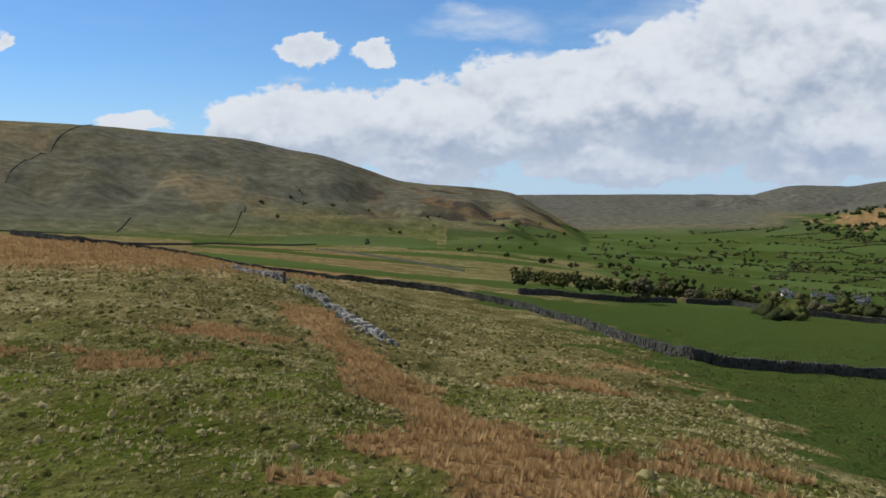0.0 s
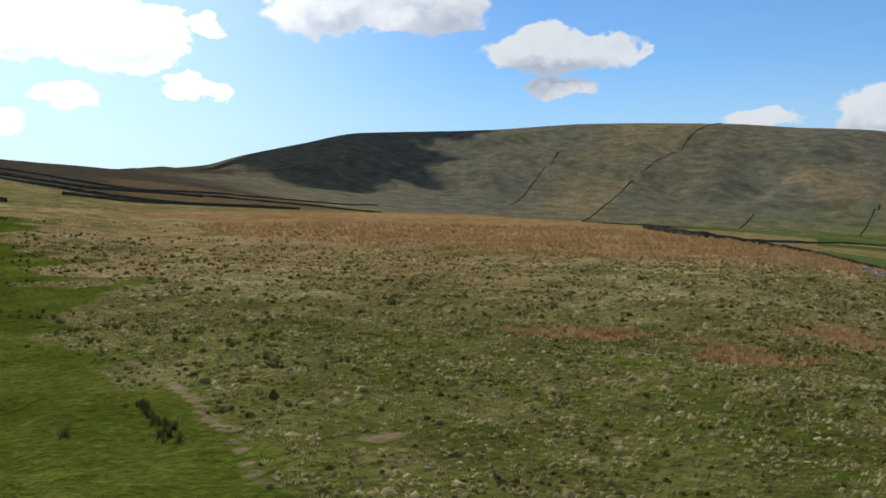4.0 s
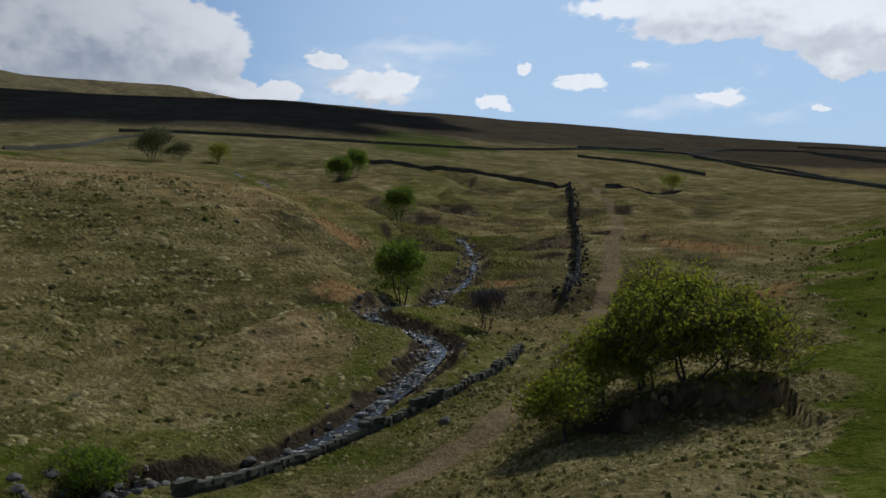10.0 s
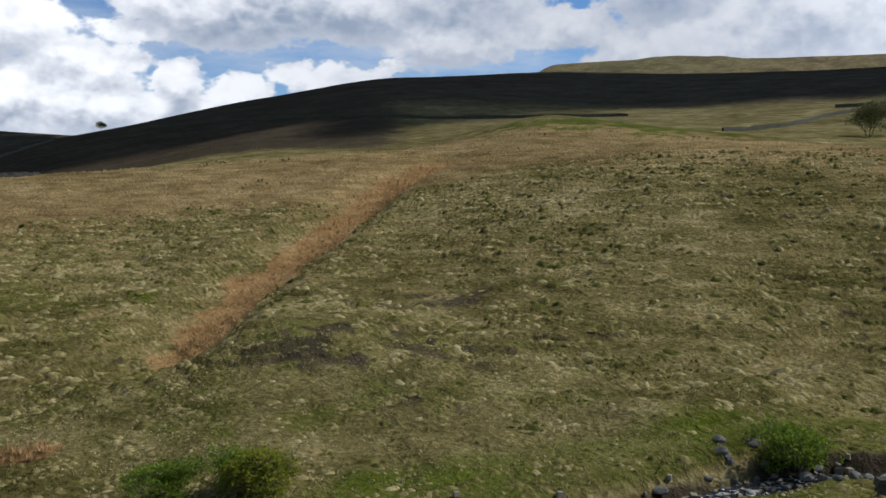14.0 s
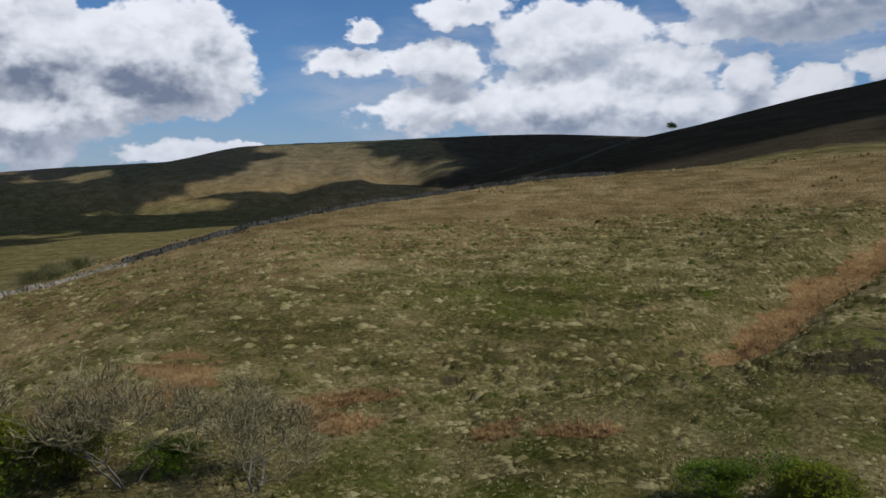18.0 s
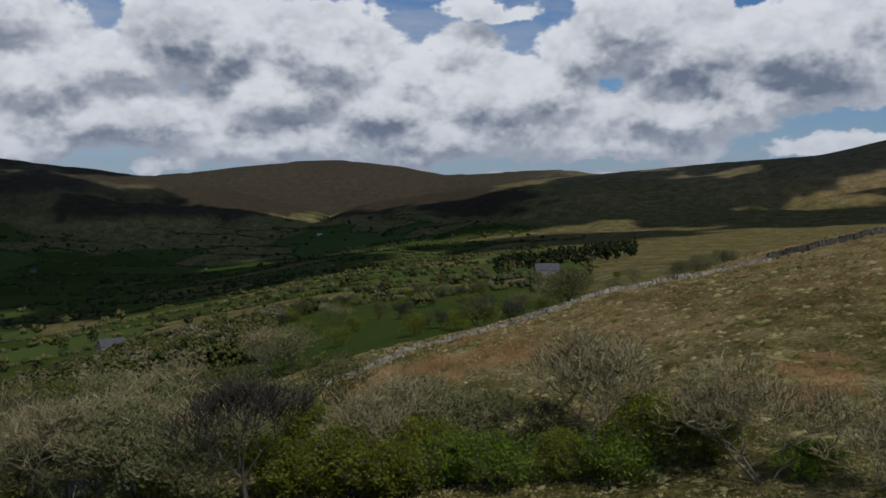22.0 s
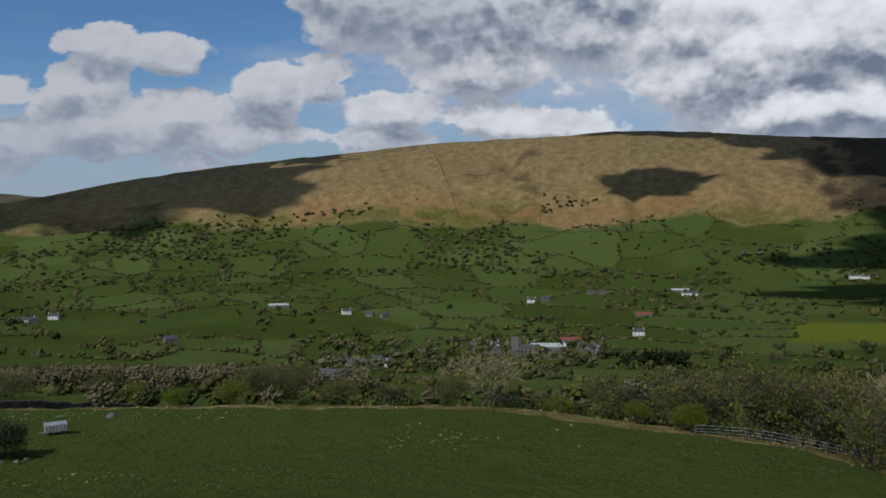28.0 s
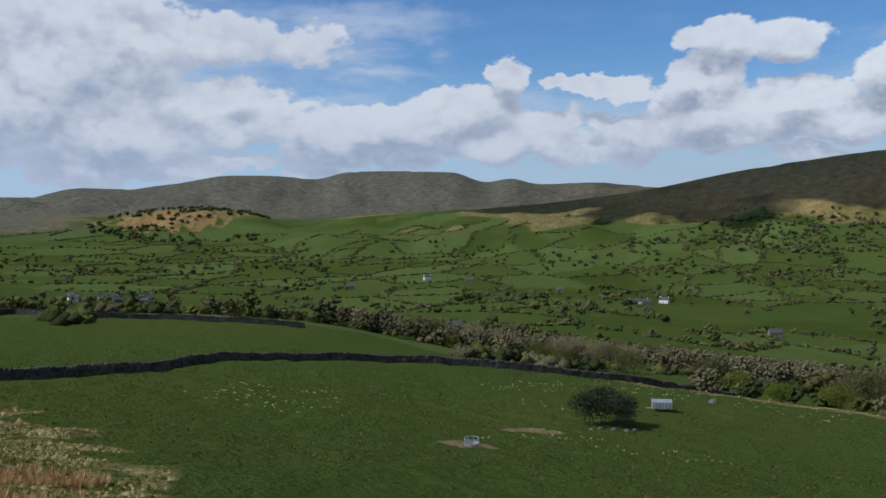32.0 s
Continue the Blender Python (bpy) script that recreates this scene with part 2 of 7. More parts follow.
def beyond(x, y, r, b, z):
    """The rougher ground away from the moor, and the fells."""
    z = z + (fbm(x, y, 420, 5, 31) - 0.5) * 0.02 * np.clip(r - 350, 0, 1500) * step(r, 350, 900)
    if r.max() < min(f[0] for f in FELLS):
        return z
    gully = fbm(x, y, 240, 5, 11) - 0.5 - 0.5 * np.maximum(0, 0.12 - np.abs(fbm(x, y, 330, 3, 12) - 0.5)) / 0.12
    wob = 1 + 0.05 * (fbm(b * 6, b * 0, 22, 3, 5) - 0.5)
    for foot, crest, bs, es, hang, fall in FELLS:
        bb = np.where(b < bs[0], b + 360, b)
        bb = np.where(bb > bs[-1], bb - 360, bb)
        k = np.flatnonzero((bb >= bs[0] - 0.001) & (bb <= bs[-1] + 0.001) & (r >= foot))
        if not len(k):
            continue
        e, rk, zk, ridge = pchip(bs, es, np.clip(bb[k], bs[0], bs[-1])), r[k], z[k], crest * wob[k]
        top = EYE + ridge * np.tan(np.radians(e))
        t = np.clip((rk - foot) / (ridge - foot), 0, 1)
        up = zk + (top - zk) * (0.35 * t + 0.65 * step(t, 0, 1)) ** hang
        up = up + gully[k] * 38 * np.sin(np.pi * t) * step(t, 0.02, 0.3) * (1 - step(t, 0.75, 0.97))
        z[k] = np.maximum(zk, np.where(rk < ridge, up, top - (rk - ridge) * fall))
    return z


def height(x, y, fine=True):
    """The land's height at places."""
    x, y = np.atleast_1d(np.asarray(x, float)), np.atleast_1d(np.asarray(y, float))
    r = np.maximum(np.hypot(x, y), 5.0)
    b = np.degrees(np.arctan2(-x, y)) % 360
    u = np.clip(np.log(r / RINGS[0]) / math.log(RINGS[-1] / RINGS[0]) * (len(RINGS) - 1), 0, len(RINGS) - 1.0001)
    v = b / 0.5
    i, j = v.astype(int) % 720, u.astype(int)
    fi, fj, i2 = v - np.floor(v), u - j, (v.astype(int) + 1) % 720
    z = (LAND[i, j] * (1 - fi) + LAND[i2, j] * fi) * (1 - fj) + (LAND[i, j + 1] * (1 - fi) + LAND[i2, j + 1] * fi) * fj
    out = r > 350
    if out.any():
        z[out] = beyond(x[out], y[out], r[out], b[out], z[out])
    if fine:
        near = (r < 320)
        d = line_distance(x, y, BECK, 1.5)
        z = z - 1.15 * (1 - step(d + 1.4 * (fbm(x, y, 3.0, 2, 16) - 0.5), 1.0, 2.8)) * near
        z = z + (0.7 * (fbm(x, y, 9, 3, 3) - 0.5) + 0.55 * (fbm(x, y, 2.4, 3, 4) - 0.5)) * step(r, 12, 30) * (1 - step(r, 250, 500)) * step(d, 2, 6)
        # the rushy gully that splits the knoll, and the spur before it
        d = line_distance(x, y, GULLY, 1.5)
        z = z - 2.6 * (1 - step(d, 0.6, 7.5)) * step(r, 50, 64)
        sx_, sy_ = spot(149, 60)
        z = z + 2.0 * np.exp(-((x - sx_) ** 2 + (y - sy_) ** 2) / 150.0)
        # the undercut bank below the hawthorns
        lip = pchip([70, 73.5, 75, 77.5, 81, 85, 90], [33, 36.5, 41, 42.0, 42.2, 40.5, 39], np.clip(b, 70, 90)) + 2.4 * (fbm(x, y, 2.2, 3, 15) - 0.5)
        z = z - 1.25 * (1 - step(r, lip - 1.0, lip)) * step(r, 25, 36) * step(b, 70.2, 77.5) * (1 - step(b, 84, 92))
        # the low spur at the knoll's foot and the hollow behind it
        d = line_distance(x, y, SPUR, 1.5)
        z = z + 0.9 * np.exp(-(d / 3.2) ** 2)
        d = line_distance(x, y, [(px_ * 1.085, py_ * 1.085) for px_, py_ in SPUR], 1.5)
        z = z - 0.9 * np.exp(-(d / 2.8) ** 2)
        gill = step(b, 74, 82) * (1 - step(b, 104, 112)) * step(r, 75, 110) * (1 - step(r, 300, 400))
        z = z + gill * (7.5 * (fbm(x, y, 27, 4, 6) - 0.5) - 3.4 * np.maximum(0, 0.11 - np.abs(fbm(x, y, 38, 3, 17) - 0.5)) / 0.11 + 0.8)
        # sheep-trodden terraces on the knoll's face
        face = step(b, 104, 112) * (1 - step(b, 176, 190)) * step(r, 46, 56) * (1 - step(r, 115, 150))
        p = z / 0.5 + 2.6 * fbm(x, y, 9, 3, 8)
        tread = np.floor(p)
        z = z + face * 0.5 * 0.95 * (tread + step(p - tread, 0.38, 0.72) - p) * step(fbm(x, y, 11, 3, 9), 0.25, 0.5)
    return z


def ground_z(x, y):
    return float(height([x], [y])[0])

# ---- sky and sun -------------------------------------------------------------
world = bpy.data.worlds.new("sky")
scene.world = world
world.use_nodes = True


class Nodes:
    """Short calls for building a node tree."""

    def __init__(self, tree):
        self.t = tree

    def put(self, node, socket, value):
        if isinstance(value, bpy.types.NodeSocket):
            self.t.links.new(value, node.inputs[socket])
        elif value is not None:
            node.inputs[socket].default_value = value

    def math(self, op, a, b=None, c=None, clamp=False):
        n = self.t.nodes.new("ShaderNodeMath")
        n.operation, n.use_clamp = op, clamp
        for k, v in enumerate((a, b, c)):
            self.put(n, k, v)
        return n.outputs[0]

    def noise(self, vec, scale, detail=4.0, rough=0.55, distortion=0.0, w=None):
        n = self.t.nodes.new("ShaderNodeTexNoise")
        if w is not None:
            n.noise_dimensions = "4D"
            n.inputs["W"].default_value = w
        for k, v in (("Vector", vec), ("Scale", scale), ("Detail", detail), ("Roughness", rough), ("Distortion", distortion)):
            self.put(n, k, v)
        return n.outputs["Fac"]

    def ramp(self, fac, stops, mode="LINEAR"):
        n = self.t.nodes.new("ShaderNodeValToRGB")
        n.color_ramp.interpolation = mode
        el = n.color_ramp.elements
        while len(el) < len(stops):
            el.new(0.5)
        for e, (p, c) in zip(el, stops):
            e.position, e.color = p, (c, c, c, 1) if isinstance(c, (int, float)) else (*c, 1)
        self.put(n, 0, fac)
        return n.outputs[0]

    def map(self, v, a, b, c=0.0, d=1.0, smooth=True):
        n = self.t.nodes.new("ShaderNodeMapRange")
        n.interpolation_type = "SMOOTHSTEP" if smooth else "LINEAR"
        for k, x in enumerate((v, a, b, c, d)):
            self.put(n, k, x)
        return n.outputs[0]

    def mix(self, fac, a, b, mode="MIX"):
        n = self.t.nodes.new("ShaderNodeMix")
        n.data_type, n.blend_type = "RGBA", mode
        self.put(n, 0, fac)
        self.put(n, 6, a if isinstance(a, bpy.types.NodeSocket) else (*a, 1))
        self.put(n, 7, b if isinstance(b, bpy.types.NodeSocket) else (*b, 1))
        return n.outputs[2]

    def xyz(self, x, y, z):
        n = self.t.nodes.new("ShaderNodeCombineXYZ")
        for k, v in enumerate((x, y, z)):
            self.put(n, k, v)
        return n.outputs[0]

    def split(self, v):
        n = self.t.nodes.new("ShaderNodeSeparateXYZ")
        self.put(n, 0, v)
        return n.outputs

    def attr(self, name):
        n = self.t.nodes.new("ShaderNodeAttribute")
        n.attribute_name = name
        return n

    def bump(self, height_socket, strength, distance):
        n = self.t.nodes.new("ShaderNodeBump")
        self.put(n, "Strength", strength)
        self.put(n, "Distance", distance)
        self.put(n, "Height", height_socket)
        return n.outputs[0]


w = Nodes(world.node_tree)
world.node_tree.nodes.clear()
out = world.node_tree.nodes.new("ShaderNodeOutputWorld")
back = world.node_tree.nodes.new("ShaderNodeBackground")
world.node_tree.links.new(back.outputs[0], out.inputs[0])
sky = world.node_tree.nodes.new("ShaderNodeTexSky")
sky.sky_type, sky.sun_disc = "NISHITA", False
sky.sun_elevation, sky.sun_rotation = math.radians(SUN_HEIGHT), math.radians(-SUN_BEARING)
sky.altitude, sky.air_density, sky.dust_density, sky.ozone_density = 300, 1.0, 0.05, 4.0
coord = world.node_tree.nodes.new("ShaderNodeTexCoord").outputs["Generated"]
dx, dy, dz = w.split(coord)
SKY = 0.085
blue = w.mix(1.0, sky.outputs[0], (SKY * 0.80, SKY * 1.02, SKY * 1.22), "MULTIPLY")
# the sky's bearing and height in degrees
turn = w.math("MULTIPLY", w.math("ARCTAN2", w.math("MULTIPLY", dx, -1.0), dy), 180 / math.pi)
rise = w.math("MULTIPLY", w.math("ARCSINE", w.math("MINIMUM", w.math("MAXIMUM", dz, -1.0), 1.0)), 180 / math.pi)


# ragged edges: the outlines of the clouds wander
stir = w.xyz(dx, dy, w.math("MULTIPLY", dz, 1.6))
wander = w.math("MULTIPLY_ADD", w.noise(stir, 16.0, 4.0, 0.6, 0.0, 6.1), 3.6, -1.8)
sway_up = w.math("MULTIPLY_ADD", w.noise(stir, 22.0, 4.0, 0.6, 0.0, 8.3), 2.4, -1.2)
turn_in = w.math("ADD", turn, wander)
turn_full = w.math("ADD", w.math("WRAP", turn, 360.0, 0.0), wander)


class Bank:
    """Adds up the clouds' bodies, seen a little higher up than they stand."""

    def __init__(self, up=0.0):
        e = w.math("ADD", w.math("ADD", rise, sway_up), up)
        self.rise, self.count, self.total = e, 0, 0.0

    def add(self, bearing, up, wide, tall, amount):
        # the clouds are taken three at a time
        if self.count % 3 == 0:
            self.front, self.behind = w.xyz(turn_in, self.rise, self.total), w.xyz(turn_full, self.rise, self.total)
        self.count += 1
        near = bearing < 90 or bearing > 270
        b = bearing - 360 if bearing > 270 else bearing
        move = world.node_tree.nodes.new("ShaderNodeVectorMath")
        move.operation = "MULTIPLY_ADD"
        w.put(move, 0, self.front if near else self.behind)
        move.inputs[1].default_value = (1 / wide, 1 / tall, 0)
        move.inputs[2].default_value = (-b / wide, -up / tall, 0)
        ball = world.node_tree.nodes.new("ShaderNodeTexGradient")
        ball.gradient_type = "SPHERICAL"
        w.put(ball, 0, move.outputs[0])
        self.total = w.math("SMOOTH_MAX", w.math("MULTIPLY", ball.outputs["Fac"], amount), self.total, 0.10)


HEAPS, HIGHER, VEILS = Bank(), Bank(1.5), Bank()


def cumulus(bearing, up, wide, tall, amount):
    HEAPS.add(bearing, up, wide * 1.25, tall * 1.3, amount)
    HIGHER.add(bearing, up, wide * 1.25, tall * 1.3, amount)


def veil(bearing, up, wide, tall, amount):
    VEILS.add(bearing, up, wide * 1.3, tall * 1.3, amount)


# Heaped clouds round the horizon: bearing, height, half width and half height in degrees, and weight.
cumulus(12.6, 4.8, 2.7, 1.8, 0.8)
cumulus(8.0, 4.2, 6.9, 3.1, 1)
cumulus(359.4, 4.4, 8.0, 3.6, 1)
cumulus(352.1, 5.5, 8.0, 4.4, 1)
cumulus(345.2, 6.4, 8.0, 5.1, 1)
cumulus(338.0, 7.7, 8.8, 6.2, 1)
cumulus(336.1, 2.8, 7.3, 2.6, 0.9)
cumulus(348.6, 1.9, 9.5, 1.8, 0.8)
cumulus(0.9, 1.4, 5.5, 1.3, 0.6)
cumulus(8.6, 9.3, 2.3, 0.9, 0.9)
cumulus(4.8, 9.0, 1.7, 0.9, 0.85)
cumulus(19.3, 4.8, 2.5, 0.9, 0.85)
cumulus(26.2, 9.1, 0.9, 0.6, 0.8)
cumulus(31.2, 9.3, 6.0, 1.6, 1)
cumulus(32.6, 10.3, 2.2, 1.3, 0.8)
cumulus(30.9, 7.0, 3.0, 0.8, 0.9)
cumulus(46.1, 12.4, 5.1, 2.9, 1)
cumulus(39.3, 12.9, 5.1, 2.6, 1)
cumulus(54.3, 6.9, 2.4, 0.9, 0.9)
cumulus(53.3, 10.6, 1.3, 0.7, 0.7)
cumulus(68.2, 10.3, 7.3, 2.7, 1)
cumulus(63.3, 11.1, 4.4, 2.6, 0.9)
cumulus(59.0, 10.1, 5.1, 2.3, 1)
cumulus(79.2, 10.9, 6.9, 1.5, 0.9)
cumulus(72.1, 8.4, 1.9, 1.2, 0.7)
cumulus(61.4, 6.3, 2.5, 0.8, 0.9)
cumulus(54.1, 6.8, 2.3, 0.9, 0.9)
cumulus(66.4, 4.7, 2.8, 1.1, 0.8)
cumulus(46.5, 11.3, 3.6, 1.5, 0.95)
cumulus(40.7, 11.7, 6.2, 1.2, 0.9)
cumulus(31.7, 7.0, 2.2, 0.9, 0.85)
cumulus(57.9, 8.2, 0.8, 0.5, 0.7)
cumulus(56.3, 8.3, 0.8, 0.5, 0.7)
cumulus(72.5, 5.3, 0.9, 0.4, 0.6)
cumulus(53.0, 10.4, 1.1, 0.6, 0.6)
cumulus(111.2, 10.5, 4.0, 2.4, 1)
cumulus(113.1, 10.7, 2.2, 1.8, 0.8)
cumulus(109.7, 7.4, 2.6, 0.9, 0.9)
cumulus(106.9, 7.0, 2.9, 0.7, 0.85)
cumulus(103.4, 9.2, 1.5, 0.7, 0.9)
cumulus(100.3, 7.7, 3.3, 1.3, 0.95)
cumulus(100.0, 6.7, 2.6, 0.7, 0.8)
cumulus(92.6, 6.4, 1.6, 0.6, 0.8)
cumulus(91.0, 8.5, 0.9, 0.6, 0.75)
cumulus(87.3, 7.5, 1.9, 0.7, 0.85)
cumulus(83.4, 8.4, 1.4, 0.5, 0.6)
cumulus(79.2, 6.3, 2.9, 0.5, 0.55)
cumulus(79.6, 12.1, 8.8, 1.6, 0.95)
cumulus(72.0, 10.9, 8.0, 2.0, 1)
cumulus(64.0, 10.2, 5.8, 2.3, 0.95)
cumulus(72.1, 8.7, 2.0, 1.2, 0.75)
cumulus(117.5, 10.6, 8.8, 4.0, 1)
cumulus(112.0, 10.1, 5.1, 3.6, 1)
cumulus(126.0, 13.2, 5.5, 4.4, 1)
cumulus(138.8, 13.2, 8.8, 4.7, 1.05)
cumulus(137.3, 9.1, 3.3, 1.5, 0.7)
cumulus(143.7, 7.7, 2.2, 0.4, 0.8)
cumulus(123.2, 8.8, 4.4, 1.8, 0.8)
cumulus(152.6, 12.8, 8.8, 4.6, 1.1)
cumulus(145.1, 12.4, 6.2, 3.6, 1)
cumulus(167.3, 9.9, 8.0, 2.6, 0.8)
cumulus(167.8, 5.7, 8.0, 3.3, 1)
cumulus(161.7, 5.6, 5.8, 2.7, 0.9)
cumulus(156.2, 6.6, 1.9, 2.3, 0.9)
cumulus(160.6, 8.2, 1.8, 1.5, 0.7)
cumulus(146.6, 6.9, 4.0, 1.3, 0.85)
cumulus(152.7, 5.9, 4.7, 1.5, 0.8)
cumulus(139.4, 9.6, 4.7, 2.2, 0.85)
cumulus(124.1, 8.6, 8.0, 2.9, 1)
cumulus(131.7, 10.0, 5.8, 2.2, 0.8)
cumulus(192.0, 8.7, 6.2, 4.0, 1.1)
cumulus(189.0, 9.3, 2.6, 2.6, 0.8)
cumulus(199.6, 8.6, 4.7, 4.4, 1.1)
cumulus(196.9, 5.8, 7.7, 2.2, 0.9)
cumulus(200.4, 3.1, 4.7, 1.8, 0.7)
cumulus(180.9, 8.4, 4.0, 1.3, 0.75)
cumulus(180.2, 10.3, 1.8, 0.9, 0.6)
cumulus(174.8, 8.2, 4.0, 1.9, 0.9)
cumulus(173.3, 11.5, 4.4, 1.5, 0.85)
cumulus(168.7, 9.0, 4.7, 2.2, 0.9)
cumulus(172.3, 5.4, 12.0, 2.3, 0.85)
cumulus(161.0, 8.0, 6.2, 1.9, 0.8)
cumulus(156.0, 7.1, 2.2, 1.9, 0.95)
cumulus(152.8, 6.4, 3.3, 1.6, 0.9)
cumulus(153.2, 11.7, 8.4, 3.3, 1.1)
cumulus(158.7, 9.6, 5.1, 1.3, 0.7)
cumulus(160.3, 5.2, 7.3, 1.7, 0.8)
cumulus(149.6, 7.3, 2.2, 1.5, 0.8)
cumulus(229.0, 9.7, 4.7, 3.6, 1.1)
cumulus(223.1, 9.8, 6.2, 3.6, 1.1)
cumulus(225.4, 6.7, 10.9, 3.3, 1)
cumulus(217.4, 7.6, 5.1, 2.2, 0.9)
cumulus(209.7, 6.5, 5.5, 2.9, 1.1)
cumulus(212.5, 11.5, 4.4, 1.2, 0.8)
cumulus(203.2, 10.5, 5.5, 3.1, 1.05)
cumulus(198.9, 8.0, 4.0, 3.3, 0.9)
cumulus(193.9, 8.8, 6.2, 2.9, 1.15)
cumulus(190.2, 10.0, 2.9, 2.6, 0.95)
cumulus(200.3, 5.0, 8.8, 2.3, 1)
cumulus(193.6, 6.3, 4.4, 1.3, 0.9)
cumulus(214.7, 4.0, 13.1, 2.2, 0.95)
cumulus(228.0, 3.5, 8.0, 1.9, 0.9)
cumulus(203.9, 3.0, 6.6, 1.2, 0.8)
cumulus(206.8, 8.8, 3.6, 2.9, 0.8)
cumulus(248.2, 8.5, 4.7, 3.3, 1.1)
cumulus(255.6, 8.9, 8.4, 4.0, 1.1)
cumulus(261.5, 9.6, 5.8, 4.7, 1.1)
cumulus(242.2, 11.0, 5.8, 3.3, 1)
cumulus(240.1, 7.2, 6.6, 2.9, 1.05)
cumulus(230.7, 10.2, 5.1, 4.0, 1.1)
cumulus(229.2, 8.1, 2.9, 2.2, 1)
cumulus(222.3, 8.9, 6.9, 3.3, 1.1)
cumulus(218.9, 5.7, 8.0, 2.6, 1)
cumulus(212.7, 6.4, 6.6, 4.0, 1)
cumulus(213.9, 9.7, 4.4, 1.8, 0.8)
cumulus(234.6, 4.7, 14.6, 2.6, 0.95)
cumulus(254.1, 5.6, 10.9, 2.6, 1)
cumulus(243.7, 3.3, 14.6, 1.7, 0.9)
cumulus(224.0, 3.8, 9.5, 2.0, 0.9)
cumulus(235.0, 7.9, 4.4, 2.2, 0.8)
cumulus(275.1, 14.7, 10.6, 8.4, 1.25)
cumulus(269.0, 14.0, 6.2, 7.7, 1.2)
cumulus(275.9, 7.9, 6.2, 2.3, 1)
cumulus(283.2, 13.2, 5.5, 4.7, 1.1)
cumulus(260.5, 8.2, 6.9, 4.7, 1.15)
cumulus(253.5, 8.9, 6.9, 4.7, 1.1)
cumulus(248.5, 6.3, 6.2, 4.0, 1.1)
cumulus(256.1, 5.0, 9.5, 2.2, 1)
cumulus(295.6, 8.9, 4.0, 1.5, 0.85)
cumulus(298.8, 7.3, 2.2, 2.2, 0.9)
cumulus(298.7, 5.4, 4.0, 1.8, 0.8)
cumulus(294.1, 5.5, 3.6, 1.5, 1)
cumulus(288.5, 6.7, 3.3, 2.3, 1)
cumulus(285.5, 7.3, 2.3, 1.9, 1)
cumulus(280.9, 5.6, 5.5, 1.8, 1)
cumulus(274.8, 5.0, 5.8, 1.5, 0.9)
cumulus(291.9, 4.1, 10.9, 1.7, 0.85)
cumulus(283.1, 3.8, 7.3, 1.3, 0.85)
cumulus(271.6, 4.5, 6.6, 1.5, 0.9)
cumulus(294.4, 5.1, 3.3, 1.6, 0.95)
cumulus(300.0, 6.7, 2.6, 1.9, 1)
cumulus(299.1, 9.3, 3.6, 1.5, 0.95)
cumulus(295.1, 8.8, 3.3, 1.6, 0.85)
cumulus(312.0, 7.3, 1.7, 1.5, 0.95)
cumulus(305.6, 6.5, 3.4, 0.9, 0.9)
cumulus(308.8, 6.8, 1.3, 0.9, 0.7)
cumulus(306.0, 4.5, 1.3, 0.8, 0.8)
cumulus(303.5, 3.7, 4.7, 1.3, 0.85)
cumulus(299.1, 4.8, 4.0, 1.6, 0.9)
cumulus(314.6, 5.3, 4.7, 1.5, 0.85)
cumulus(318.5, 3.9, 8.0, 1.9, 0.9)
cumulus(310.2, 3.3, 8.4, 1.6, 0.85)
cumulus(323.1, 3.1, 4.0, 2.2, 0.9)
cumulus(308.8, 4.5, 5.5, 1.5, 0.7)
cumulus(338.2, 10.4, 8.8, 2.6, 0.8)
cumulus(329.5, 9.1, 9.5, 2.2, 0.75)
cumulus(339.0, 7.1, 8.0, 2.6, 0.85)
cumulus(331.9, 5.7, 9.5, 2.2, 0.8)
cumulus(328.9, 6.3, 2.9, 1.2, 0.85)
cumulus(324.0, 3.7, 3.3, 1.8, 0.95)
cumulus(328.9, 4.0, 5.5, 1.8, 0.85)
cumulus(336.9, 3.5, 8.4, 2.3, 0.9)
cumulus(340.8, 5.1, 5.1, 2.2, 0.8)
cumulus(315.3, 5.1, 4.7, 1.5, 0.85)
cumulus(311.7, 3.1, 8.0, 1.6, 0.85)
cumulus(320.4, 4.5, 5.1, 1.5, 0.8)
# small far clouds in rows, low over the fells to the north and east
low_rng = random.Random(21)
for k in range(34):
    cumulus(188 + 5.6 * k + low_rng.uniform(-2, 2), low_rng.uniform(0.6, 3.4), low_rng.uniform(2.6, 5.2), low_rng.uniform(0.7, 1.3), 0.85)
# Thin, smeared cloud between them.
veil(356.8, 10.6, 5.5, 1.2, 0.55)
veil(354.3, 8.6, 4.0, 0.7, 0.5)
veil(358.4, 11.6, 2.2, 0.7, 0.5)
veil(9.4, 7.6, 1.5, 0.4, 0.4)
veil(343.5, 10.3, 9.5, 2.2, 0.5)
veil(79.3, 6.0, 4.0, 0.6, 0.5)
veil(82.4, 5.5, 2.2, 0.6, 0.4)
veil(83.2, 8.3, 1.8, 0.6, 0.5)
veil(75.2, 4.9, 2.6, 0.5, 0.35)
veil(76.4, 8.3, 1.5, 0.7, 0.35)
veil(97.9, 9.8, 5.5, 0.9, 0.45)
veil(83.2, 5.7, 2.9, 0.5, 0.5)
veil(73.0, 5.5, 2.2, 0.4, 0.3)
veil(101.0, 7.8, 5.5, 2.6, 0.55)
veil(97.8, 9.7, 5.1, 0.9, 0.55)
veil(102.7, 9.1, 2.2, 0.9, 0.5)
veil(141.4, 9.9, 7.3, 2.6, 0.6)
veil(140.5, 9.0, 18.2, 2.9, 0.6)
